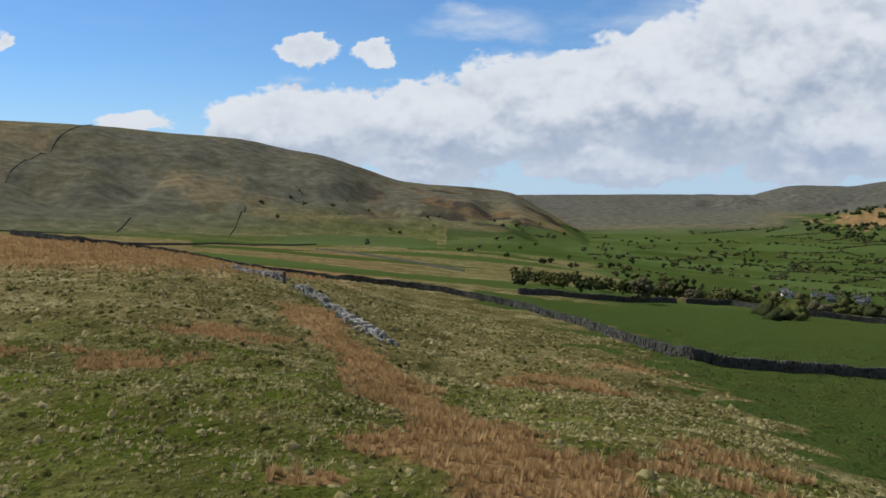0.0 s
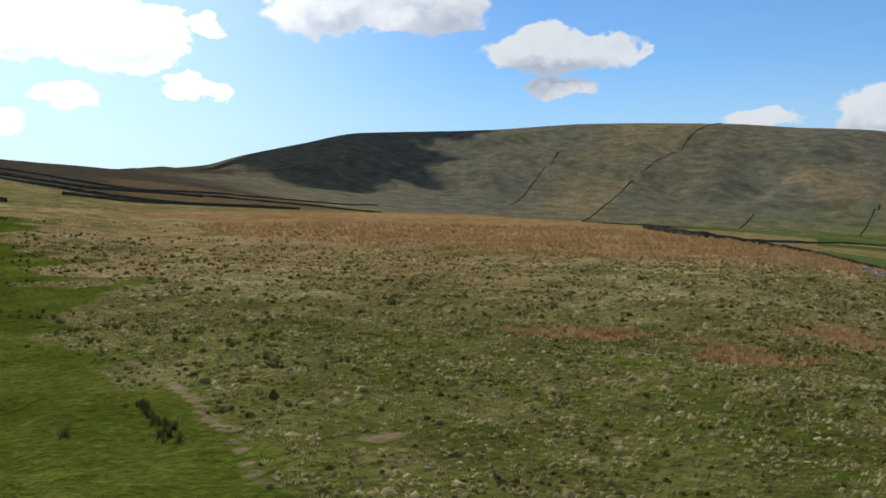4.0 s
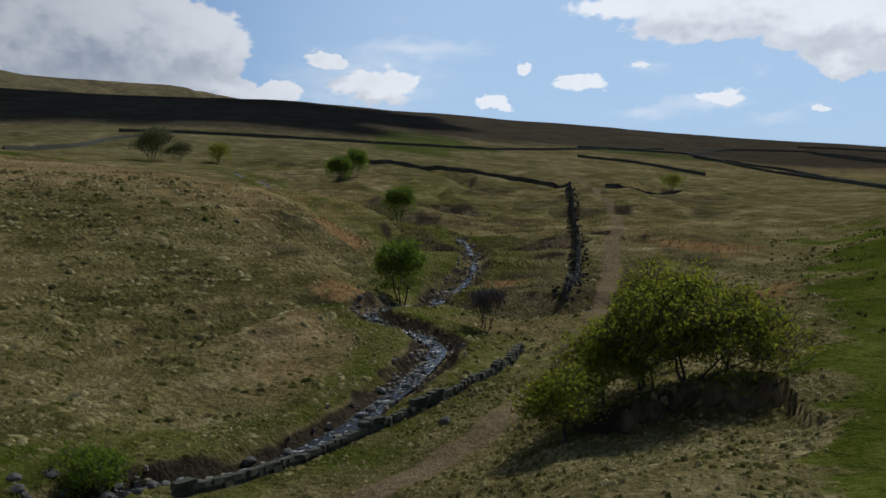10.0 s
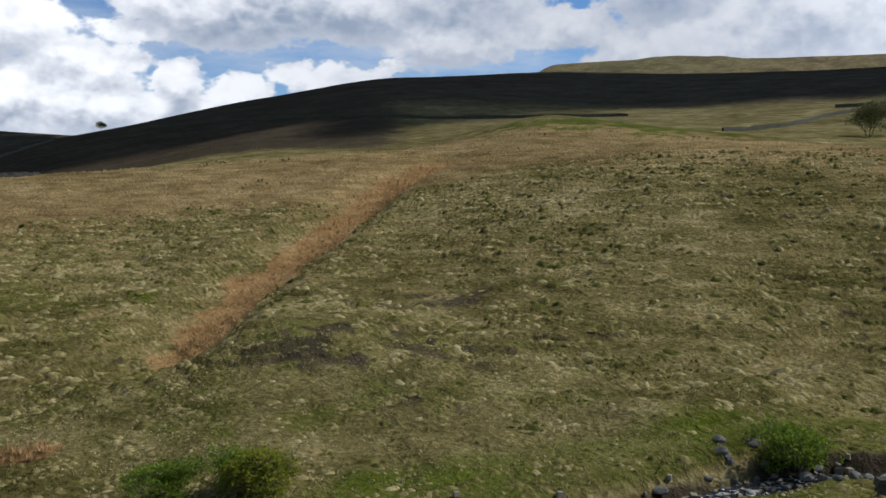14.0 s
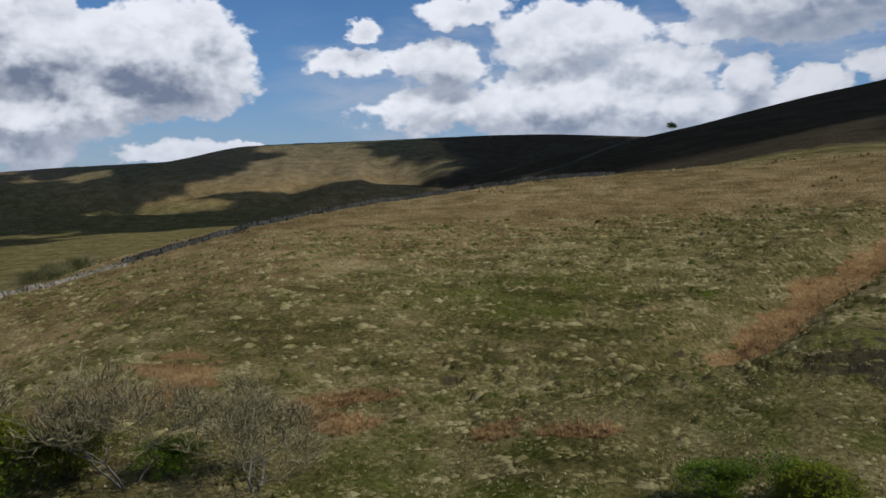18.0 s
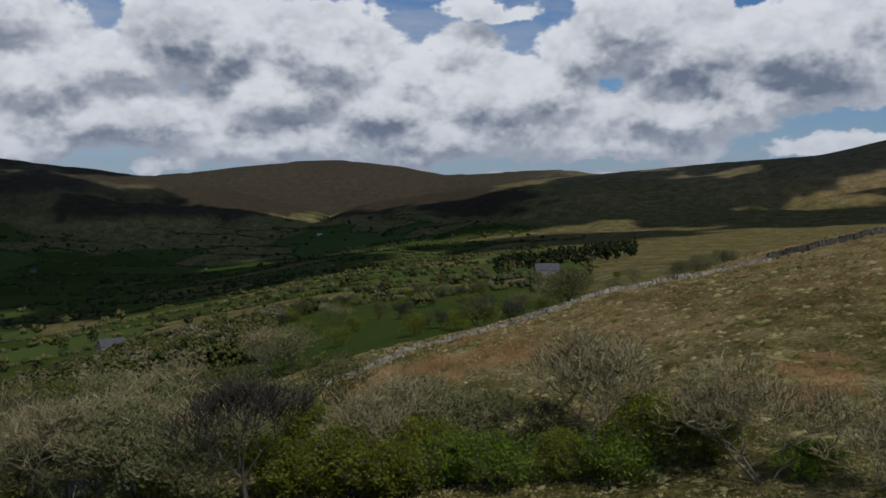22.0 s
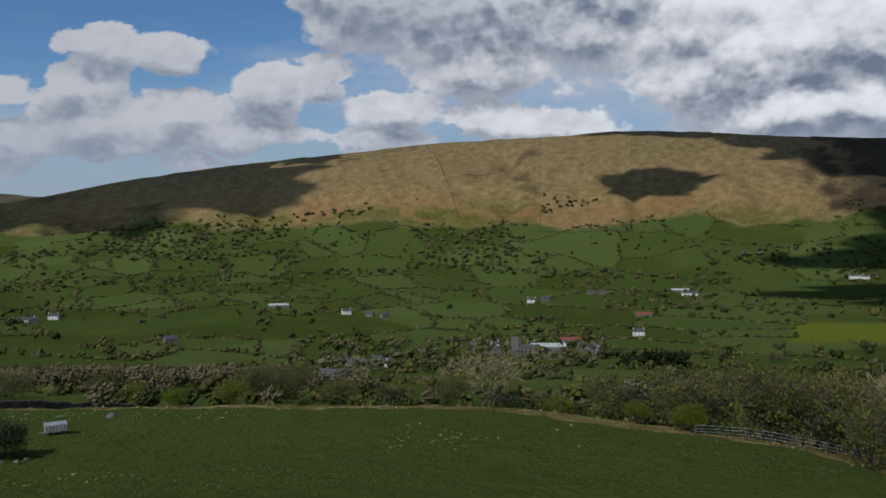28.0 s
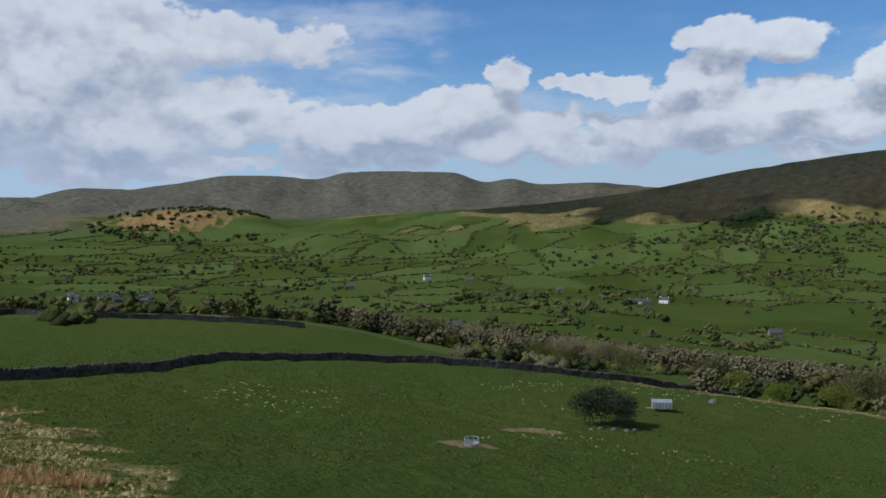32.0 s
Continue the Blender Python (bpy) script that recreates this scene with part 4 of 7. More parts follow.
# the gill's far side and the high moor
rim = step(gb, 73, 80) * (1 - step(gb, 106, 112)) * step(gr, 50, 70) * (1 - step(gr, 300, 420))
tan += rim * 0.42 * step(blot, 0.36, 0.6)
dark += rim * 0.5 * step(fbm(gx, gy, 16, 4, 61), 0.52, 0.64)
green += rim * 0.45 * step(fbm(gx, gy, 30, 3, 66), 0.45, 0.6)
fells = step(gr, 330, 430)
hill = (1 - lush) * fells
intake = step(gb, 60, 66) * (1 - step(gb, 99, 102)) * step(gr, 380, 460) * (1 - step(gr, 560, 720))
green += hill * intake * 0.95 * step(fbm(gx, gy, 90, 3, 63), 0.38, 0.52)
# heather, darkened further to paint in the cloud shade on these fells
dark += hill * step(gb, 40, 62) * (1 - step(gb, 172, 178)) * (0.70 + 0.35 * step(wide, 0.35, 0.6)) * step(gr, 380, 560) * (1 - 0.6 * intake)
tan += hill * (0.45 + 0.9 * (wide - 0.5)) * step(gz, -110, 40) * (1 - 0.7 * step(west, -12, -8) * (1 - step(west, 50, 60)))
green += hill * 0.6 * (1 - step(gz, -50, 60)) * np.where(gb > 110, np.where((gb > 252) & (gb < 312), 1.0, 0.35), 0.5) * (1 - step(gr, 2100, 2700))
# the farthest fells lose tan and go duller, as haze put into the colour
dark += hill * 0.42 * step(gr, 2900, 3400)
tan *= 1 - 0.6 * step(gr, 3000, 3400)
# the ridge at the dale's end loses its green and is greyed for haze
hazy_end = step(gb, 336, 342) * step(gr, 2300, 2700)
green *= 1 - hazy_end
lush *= 1 - hazy_end
# bracken and bleached slopes on the northern fell, one long intake strip paler than the rest
north = step(gb, 244, 256) * (1 - step(gb, 300, 312)) * step(gr, 1750, 2000)
tan += north * 0.3
bleach = step(gb, 266.2, 266.5) * (1 - step(gb, 271.6, 271.8)) * step(gr, 2060, 2100)
tan += bleach * 0.8
streaks = north * (1 - bleach) * step(gb, 262, 268) * (0.5 + 0.5 * step(fbm(gb * 60, gr, 160, 4, 70), 0.42, 0.6))
green += 0.10 * streaks
dark += 0.16 * streaks
summit = step(gb, 104, 108) * (1 - step(gb, 134, 137)) * step(gr, 1950, 2100)
dark *= 1 - 0.85 * summit
green += 0.35 * summit
green *= 1 - bleach
rust += north * 0.6 * step(fbm(gx, gy, 130, 3, 64), 0.5, 0.64) * (1 - step(gz, -10, 60)) * (1 - lush)
bracken = splash(333.5, 2720, 190, 170)
rust += bracken * 0.75
lush *= 1 - bracken
brown = hill * step(gb, 206, 214) * (1 - step(gb, 250, 258)) * step(gz, -70, -20)
dark += brown * (0.45 + 0.4 * step(wide, 0.3, 0.55))
green *= 1 - 0.9 * brown
up = np.clip((gr - 1300) / 1000, 0, 1)
scree = (0.55 + 0.45 * step(fbm(gx, gy, 120, 4, 67), 0.4, 0.55)) * step(west, 29.2 - 8.3 * up, 29.6 - 8.3 * up) * (1 - step(west + 3 * (blot - 0.5), 32.5 - 7.1 * up, 35 - 7.1 * up)) * step(gr, 1300, 1400)
tan += scree * 0.45
green += hill * 0.5 * step(west, -8, 0) * (1 - step(west, 50, 60)) * (1 - scree) * 0.5 * step(gr, 1250, 1400)
dark += hill * 0.38 * step(fbm(gx, gy, 110, 5, 65, 0.6), 0.50, 0.66) * step(gr, 1300, 1500)
crag = step(west, -9.5, -7.5) * (1 - step(west, 4.5, 7)) * step(gr + 300 * (wide - 0.5), 1500, 1750)
rust += crag * 0.5 * step(fbm(gx, gy, 60, 4, 68), 0.42, 0.56)
dark += crag * 0.75 * step(fbm(gx, gy, 90, 4, 69), 0.44, 0.58)
green *= 1 - 0.7 * crag
pale_slope = np.zeros_like(gx)
for bearing, r, across, deep in ((14.5, 1640, 70, 110), (11.5, 1600, 45, 80), (9.5, 1500, 110, 50), (7.5, 1560, 80, 40), (16.5, 1720, 40, 90)):
    pale_slope = np.maximum(pale_slope, splash(bearing, r, across, deep))
tan += 0.9 * pale_slope
waste = step(west, -4, 4) * (1 - step(west, 58, 64)) * step(gr, 225, 250) * (1 - step(gr, 800, 950))
rust += waste * 0.42
dark += waste * 0.35
green *= 1 - 0.8 * waste
foot_fields = step(west, 4, 10) * (1 - step(west, 33, 38)) * step(gr, 930, 960) * (1 - step(gr, 1280, 1330))
green = np.maximum(green, foot_fields)
tan *= 1 - foot_fields
# worn earth: the track, the lane, the beck's banks, rings round the feeder
soil = np.maximum(soil, 0.75 * (1 - step(dtrack + 0.5 * (fine_n - 0.5), 0.2, 0.62)) * step(fbm(gx, gy, 5, 2, 62), 0.15, 0.5) * (1 - step(gr, 38, 60)))
soil = np.maximum(soil, (1 - step(dlane + 0.6 * (fine_n - 0.5), 0.9, 1.8)) * (0.75 + 0.25 * step(patch, 0.4, 0.55)))
soil = np.maximum(soil, 0.6 * (1 - step(dbeck, 0.7, 1.3)))
dark = np.maximum(dark, 0.95 * step(dbeck, 0.7, 1.1) * (1 - step(dbeck + 2.6 * sway, 1.2, 2.3)) * (0.35 + 0.65 * step(blot + 0.5 * (patch - 0.5), 0.44, 0.56)))
green = np.maximum(green, 0.55 * step(dbeck, 1.6, 2.4) * (1 - step(dbeck + 5 * sway, 5, 10)))
for bearing, r, across, deep in ((314.2, 77, 2.4, 1.7), (310.1, 93, 3.2, 2.2), (42.5, 27.5, 0.9, 0.8)):
    soil = np.maximum(soil, 0.95 * splash(bearing, r, across, deep))
# bare earth and peat show where the gill's banks are steep; dark also deepens the undercut's shade
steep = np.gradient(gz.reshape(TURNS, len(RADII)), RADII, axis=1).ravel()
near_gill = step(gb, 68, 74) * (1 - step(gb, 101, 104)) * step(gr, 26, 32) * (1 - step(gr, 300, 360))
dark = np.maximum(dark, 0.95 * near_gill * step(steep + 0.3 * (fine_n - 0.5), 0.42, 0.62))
# the terraces' steep risers are coloured darker to strengthen their shade
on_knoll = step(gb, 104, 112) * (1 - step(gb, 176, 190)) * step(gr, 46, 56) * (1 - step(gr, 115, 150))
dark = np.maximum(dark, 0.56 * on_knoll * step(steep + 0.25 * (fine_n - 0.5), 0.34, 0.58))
soil = np.maximum(soil, 0.55 * near_gill * step(steep, 0.36, 0.5) * step(patch, 0.5, 0.6))
# darker rough grass below the knoll, with partial cloud shade painted into it
wet = splash(144, 57, 19, 16)
green = np.maximum(green, 0.4 * wet)
tan *= 1 - wet
dark = np.maximum(dark, 0.62 * wet * step(fine_n, 0.38, 0.58))
# dark from the brow outward: heather with cloud shade painted in
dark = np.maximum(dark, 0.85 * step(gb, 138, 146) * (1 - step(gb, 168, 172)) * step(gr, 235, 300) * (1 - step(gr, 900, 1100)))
# a broken dark patch on the knoll's face
dark = np.maximum(dark, 0.6 * splash(140, 72, 7, 5) * step(patch, 0.42, 0.55))
gold = step(gb, 244.8, 245.4) * (1 - step(gb, 256.2, 256.6)) * step(gr, 925, 945) * (1 - step(gr, 1185, 1205))
tone = np.clip(FIELD_TONE[which] * 0.8 + 0.1, 0, 1)
tone = np.where(pasture > 0.3, 0.36, tone)


def attribute(me, name, r, g, b_, a_):
    at = me.attributes.new(name, "FLOAT_COLOR", "POINT")
    at.data.foreach_set("color", np.clip(np.stack([r, g, b_, a_], 1), 0, 1).astype(np.float32).ravel())


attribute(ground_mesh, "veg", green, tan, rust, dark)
attribute(ground_mesh, "land", soil, lush, gold, tone)
# bents by height, plus painted haze grey on the far ridge and fells
upland = step(gz + 75 * step(west, -12, -6) * (1 - step(west, 50, 62)) * step(gr, 800, 1100), 0, 80) * (1 - 0.8 * np.clip(dark, 0, 1)) * (0.6 + 0.4 * step(west, -12, -6) * (1 - step(west, 50, 60)))
upland = np.maximum(upland * 0.8, np.maximum(0.85 * hazy_end, 0.92 * step(gr, 3100, 3500) * step(gb, 285, 296))) * (1 - 0.4 * np.clip(scree, 0, 1))
upland *= (1 - 0.6 * north) * (1 - 0.45 * pale_slope)
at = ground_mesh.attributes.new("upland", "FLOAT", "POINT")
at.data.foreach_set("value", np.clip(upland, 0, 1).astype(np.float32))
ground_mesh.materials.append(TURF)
ground = tagged(new("ground", ground_mesh), "rolling upland moor, rough grass and green dale fields between high fells", "ground", kind="structure")

# ---- building kit --------------------------------------------------------------
rng = np.random.RandomState(3)


def thing(name, x, y, z, label, category, group="", turn=0.0):
    """An Empty at the base of a thing."""
    ob = new(name)
    ob.empty_display_size = 0.2
    ob.matrix_basis = pose(x, y, z, 0, 0, turn)
    return tagged(ob, label, category, group)


def part(name, me, mat, parent, label=""):
    if isinstance(me, bmesh.types.BMesh):
        data = bpy.data.meshes.new(name)
        me.to_mesh(data)
        me.free()
        me = data
    if not me.materials:
        me.materials.append(mat)
    ob = new(name, me)
    ob.parent = parent
    if label:
        ob["label"] = label
    return ob


def box_bm(*boxes, bevel=0.0):
    """Boxes (x0, y0, z0, x1, y1, z1) in one bmesh."""
    bm = bmesh.new()
    for x0, y0, z0, x1, y1, z1 in boxes:
        bmesh.ops.create_cube(bm, size=1, matrix=Matrix.Translation(((x0 + x1) / 2, (y0 + y1) / 2, (z0 + z1) / 2)) @ Matrix.Diagonal((x1 - x0, y1 - y0, z1 - z0, 1)))
    if bevel:
        bmesh.ops.bevel(bm, geom=list(bm.edges), offset=bevel, segments=1, affect="EDGES")
    return bm


CUBE = np.array([(-1, -1, -1), (1, -1, -1), (1, 1, -1), (-1, 1, -1), (-1, -1, 1), (1, -1, 1), (1, 1, 1), (-1, 1, 1)], float) / 2
CUBE_FACES = np.array([(0, 3, 2, 1), (4, 5, 6, 7), (0, 1, 5, 4), (1, 2, 6, 5), (2, 3, 7, 6), (3, 0, 4, 7)])


def stones(centres, sizes, turns, jitter=0.16, r=rng):
    """Rough stones as one vertex and face list."""
    n = len(centres)
    v = CUBE[None] * (1 + jitter * r.uniform(-1, 1, (n, 8, 3))) * np.asarray(sizes)[:, None]
    v[:, 4:, :2] *= r.uniform(0.7, 1.0, (n, 1, 2))
    c, s = np.cos(turns)[:, None], np.sin(turns)[:, None]
    x, y = v[..., 0] * c - v[..., 1] * s, v[..., 0] * s + v[..., 1] * c
    v = np.stack([x, y, v[..., 2]], -1) + np.asarray(centres)[:, None]
    return v.reshape(-1, 3), (CUBE_FACES[None] + 8 * np.arange(n)[:, None, None]).reshape(-1, 4)


def boulder_mesh(name, seed, size=(1, 1, 0.7), lumps=0.28):
    bm = bmesh.new()
    bmesh.ops.create_icosphere(bm, subdivisions=2, radius=0.5)
    r = random.Random(seed)
    planes = [(Vector((r.uniform(-1, 1), r.uniform(-1, 1), r.uniform(-0.6, 1))).normalized(), r.uniform(0.28, 0.42)) for _ in range(7)]
    for v in bm.verts:
        p = v.co.copy()
        for nrm, d in planes:
            k = p.dot(nrm)
            if k > d:
                p -= nrm * (k - d) * 0.85
        p *= 1 + lumps * 0.35 * noise.noise(p * 4 + Vector((seed, 0, 0)))
        v.co = Vector((p.x * size[0], p.y * size[1], p.z * size[2]))
    me = bpy.data.meshes.new(name)
    bm.to_mesh(me)
    bm.free()
    return me


STONE = mottled("gritstone", (0.045, 0.043, 0.038), (0.11, 0.105, 0.09), (0.22, 0.21, 0.18), 0.8, 0.9, 0.6, 0.05)
MOSSY = mottled("mossy_stone", (0.026, 0.028, 0.017), (0.062, 0.062, 0.040), (0.125, 0.12, 0.085), 0.6, 0.95, 0.6, 0.05)
PALE_STONE = mottled("limestone", (0.11, 0.105, 0.09), (0.23, 0.22, 0.195), (0.42, 0.41, 0.375), 0.7, 0.85, 0.5, 0.04)
WALLING = varied("walling_stone", (0.028, 0.026, 0.021), (0.105, 0.10, 0.083), 0.95, 0.15, True, 3.0)
PALE_WALLING = varied("pale_walling_stone", (0.12, 0.112, 0.097), (0.36, 0.34, 0.30), 0.95, 0.15, True, 3.0)
MID_WALLING = varied("grey_walling_stone", (0.10, 0.086, 0.06), (0.38, 0.335, 0.25), 0.95, 0.15, True, 3.0)
BARK = mottled("bark", (0.028, 0.024, 0.019), (0.062, 0.053, 0.042), (0.11, 0.10, 0.082), 0.5, 0.95)
PALE_BARK = mottled("ash_bark", (0.075, 0.066, 0.05), (0.15, 0.135, 0.105), (0.26, 0.235, 0.19), 0.5, 0.95)
DARK_TWIG = varied("dark_twigs", (0.065, 0.055, 0.040), (0.14, 0.118, 0.085), 0.95, 0.1, True)
PALE_TWIG = varied("ash_twigs", (0.125, 0.105, 0.052), (0.34, 0.29, 0.155), 0.95, 0.1, True)
BLACK_TWIG = varied("sycamore_twigs", (0.028, 0.024, 0.019), (0.075, 0.064, 0.050), 0.95, 0.0, True)
PURPLE_TWIG = varied("thorn_twigs", (0.09, 0.075, 0.072), (0.19, 0.16, 0.15), 0.95, 0.0, True)
HAW_LEAF = varied("hawthorn_leaf", (0.11, 0.135, 0.012), (0.34, 0.36, 0.035), 0.6, 0.1, True, 1.6, 0.65)
FRESH_LEAF = varied("fresh_leaf", (0.10, 0.16, 0.012), (0.22, 0.31, 0.03), 0.6, 0.1, True, 1.2, 0.55)
OLIVE_LEAF = varied("budding_leaf", (0.066, 0.078, 0.012), (0.165, 0.172, 0.032), 0.7, 0.2, True, 1.5, 0.3)
WILLOW_LEAF = varied("willow_leaf", (0.080, 0.095, 0.028), (0.17, 0.19, 0.065), 0.7, 0.2, True, 1.5, 0.35)
DARK_LEAF = varied("holly_leaf", (0.012, 0.022, 0.006), (0.035, 0.055, 0.014), 0.55, 0.3, True, 1.5, 0.15)
NEEDLE = varied("needles", (0.008, 0.015, 0.007), (0.024, 0.036, 0.014), 0.8, 0.2, True, 2.0)

# ---- clouds overhead ---------------------------------------------------------
# They drift above the picture, between the sun and the fells that lie in their shade.
CLOUD_BASE = 1250.0


def vapour_material():
    """White cloud that thins out to nothing at its edge."""
    k = material("cloud_vapour", 1.0)
    n, geo = k[1], k[3]
    puff = n.noise(geo, 0.009, 5, 0.62)
    m = paint(k, n.mix(puff, (0.80, 0.81, 0.83), (0.9, 0.9, 0.9)))
    clear, mixer = m.node_tree.nodes.new("ShaderNodeBsdfTransparent"), m.node_tree.nodes.new("ShaderNodeMixShader")
    body = n.math("ADD", n.attr("depth").outputs["Fac"], n.math("MULTIPLY_ADD", puff, 0.8, -0.40))
    n.put(mixer, 0, n.map(body, -0.02, 0.20))
    m.node_tree.links.new(clear.outputs[0], mixer.inputs[1])
    m.node_tree.links.new(k[2].outputs[0], mixer.inputs[2])
    o = next(x for x in m.node_tree.nodes if x.bl_idname == "ShaderNodeOutputMaterial")
    m.node_tree.links.new(mixer.outputs[0], o.inputs[0])
    return m


VAPOUR = vapour_material()


def drifting_cloud(bearing, r, half_wide, half_deep, seed, ragged=0.45):
    """A flat-based heap of cloud whose shade falls on the land at that bearing and distance."""
    x, y = spot(bearing, r)
    z = ground_z(x, y)
    up = (CLOUD_BASE - z) / SUNWARD.z
    n_turn, n_ring = 72, 9
    a = np.linspace(0, 2 * math.pi, n_turn, endpoint=False)
    edge = 1 + ragged * 2 * (fbm(3 * np.cos(a) + 50 * seed, 3 * np.sin(a), 1.0, 4, seed) - 0.5)
    half_wide, half_deep = 1.12 * half_wide, 1.12 * half_deep
    verts, depth = [], []
    for sign in (1, -1):
        for k in range(n_ring):
            q = 1 - (k / n_ring) ** 1.4
            depth.append(np.full(n_turn, 1 - q))
            rad = q * edge
            lump = fbm(np.cos(a) * rad * 3 + seed, np.sin(a) * rad * 3, 0.8, 4, seed + 9)
            zz = (0.10 + 0.55 * lump) * (1 - q * q) * 0.7 * half_wide if sign > 0 else -0.04 * half_wide * (1 - q)
            verts.append(np.stack([np.cos(a) * rad * half_wide, np.sin(a) * rad * half_deep, np.broadcast_to(zz, a.shape)], 1))
    verts = np.concatenate(verts)
    i, j = np.meshgrid(np.arange(n_ring - 1), np.arange(n_turn), indexing="ij")
    j2 = (j + 1) % n_turn
    top = np.stack([i * n_turn + j, i * n_turn + j2, (i + 1) * n_turn + j2, (i + 1) * n_turn + j], -1).reshape(-1, 4)
    low = top[:, ::-1] + n_ring * n_turn
    cap = [[(n_ring - 1) * n_turn + j for j in (k, (k + 1) % n_turn, (n_turn - k - 2) % n_turn, (n_turn - k - 1) % n_turn)] for k in range(n_turn // 2 - 1)]
    cap_low = [[q + n_ring * n_turn for q in f[::-1]] for f in cap]
    me = mesh_from("cloud", verts, np.concatenate([top, low, cap, cap_low]))
    me.attributes.new("depth", "FLOAT", "POINT").data.foreach_set("value", np.concatenate(depth).astype(np.float32))
    me.materials.append(VAPOUR)
    ob = new("cloud", me)
    ob.matrix_basis = pose(x + SUNWARD.x * up, y + SUNWARD.y * up, z + SUNWARD.z * up, 0, 0, bearing)
    return tagged(ob, "white fair-weather cumulus cloud high over the dale", "cloud", kind="structure")


for k, c in enumerate(((46, 2050, 240, 420), (38.5, 2250, 110, 200), (293.5, 2700, 360, 330), (301, 2700, 420, 380), (309, 2850, 300, 200), (286.5, 2900, 110, 130), (264.6, 2430, 150, 120), (263, 2930, 330, 120), (254, 2850, 300, 190), (243, 1500, 300, 150), (245, 2950, 280, 140), (193, 2250, 120, 300), (205, 2350, 190, 300), (169, 2200, 190, 300), (183, 2620, 300, 50),
                       (259, 2950, 260, 110), (251, 2720, 380, 240), (242, 2500, 330, 300), (246, 2350, 260, 260), (236, 2300, 420, 420), (226, 2200, 420, 420), (232, 1500, 330, 260), (240, 2900, 260, 160),
                       (214, 2100, 360, 300), (203, 2100, 330, 260), (196, 2600, 260, 200), (172, 2500, 330, 300), (182, 1900, 240, 130),
                       (190, 1700, 240, 160), (209, 1500, 260, 200), (218, 2900, 300, 200), (199, 1800, 130, 150), (152, 620, 150, 190), (138, 640, 150, 210), (124, 700, 150, 200), (112, 720, 150, 190), (101, 800, 100, 130), (164, 640, 90, 130), (120, 1500, 500, 300), (246, 1600, 330, 150), (232, 1150, 190, 200), (160, 520, 70, 70), (246, 1960, 330, 190), (238, 1850, 300, 220), (191, 2380, 190, 260))):
    drifting_cloud(*c, seed=k + 1)

# ---- dry stone walls -----------------------------------------------------------
def stone_wall(points, label, high=1.25, thick=0.6, mat=None, ruin=0.0, seed=0, group="dry stone walls"):
    """A wall of rough stones laid in courses along a line of (bearing, distance), with a coping of slabs on edge."""
    r = np.random.RandomState(seed)
    q = along([spot(*p) for p in points], 0.55)
    d = np.gradient(q, axis=0)
    turn = np.arctan2(d[:, 1], d[:, 0])
    z = height(q[:, 0], q[:, 1])
    low = r.uniform(0, 1, len(q)) if ruin else np.zeros(len(q))
    keep_h = high * (1 - ruin * fbm(q[:, 0], q[:, 1], 6, 2, seed) * 1.2)
    cs, ss, ts = [], [], []
    nx, ny = -np.sin(turn), np.cos(turn)
    courses = max(2, int(high / 0.3))
    for k in range(courses):
        for side in (-1, 1):
            up = (k + 0.5) * high / courses
            ok = up < keep_h
            off = side * (thick / 2 - 0.12 - 0.05 * k)
            c = np.stack([q[:, 0] + nx * off + 0.1 * r.uniform(-1, 1, len(q)), q[:, 1] + ny * off + 0.1 * r.uniform(-1, 1, len(q)), z + up - 0.06], 1)
            cs.append(c[ok])
            ss.append(np.stack([r.uniform(0.45, 0.75, len(q)), r.uniform(0.28, 0.4, len(q)), np.full(len(q), high / courses * 1.25)], 1)[ok])
            ts.append((turn + r.normal(0, 0.12, len(q)))[ok])
    ok = r.uniform(0, 1, len(q)) > ruin
    cs.append(np.stack([q[:, 0], q[:, 1], z + keep_h + 0.08], 1)[ok])
    ss.append(np.stack([r.uniform(0.25, 0.6, len(q)), np.full(len(q), thick * 0.8), r.uniform(0.18, 0.34, len(q))], 1)[ok])
    ts.append((turn + r.normal(0, 0.2, len(q)))[ok])
    if ruin:
        n = len(q)
        side = r.choice([-1, 1], n) * r.uniform(0.3, 1.5, n)
        cx, cy = q[:, 0] + nx * side, q[:, 1] + ny * side
        cs.append(np.stack([cx, cy, height(cx, cy) + 0.08], 1))
        ss.append(r.uniform(0.2, 0.5, (n, 3)))
        ts.append(r.uniform(0, 6, n))
    c = np.concatenate(cs)
    o = c.mean(0)
    v, f = stones(c - o, np.concatenate(ss), np.concatenate(ts), 0.18, r)
    top = thing("stone_wall", o[0], o[1], float(height(o[:1], o[1:2])[0]), label, "wall", group)
    v[:, 2] += o[2] - top.location.z
    ob = part("stonework", mesh_from("stonework", v, f, False), mat or WALLING, top)
    ob["kind"] = "stuff"
    return top


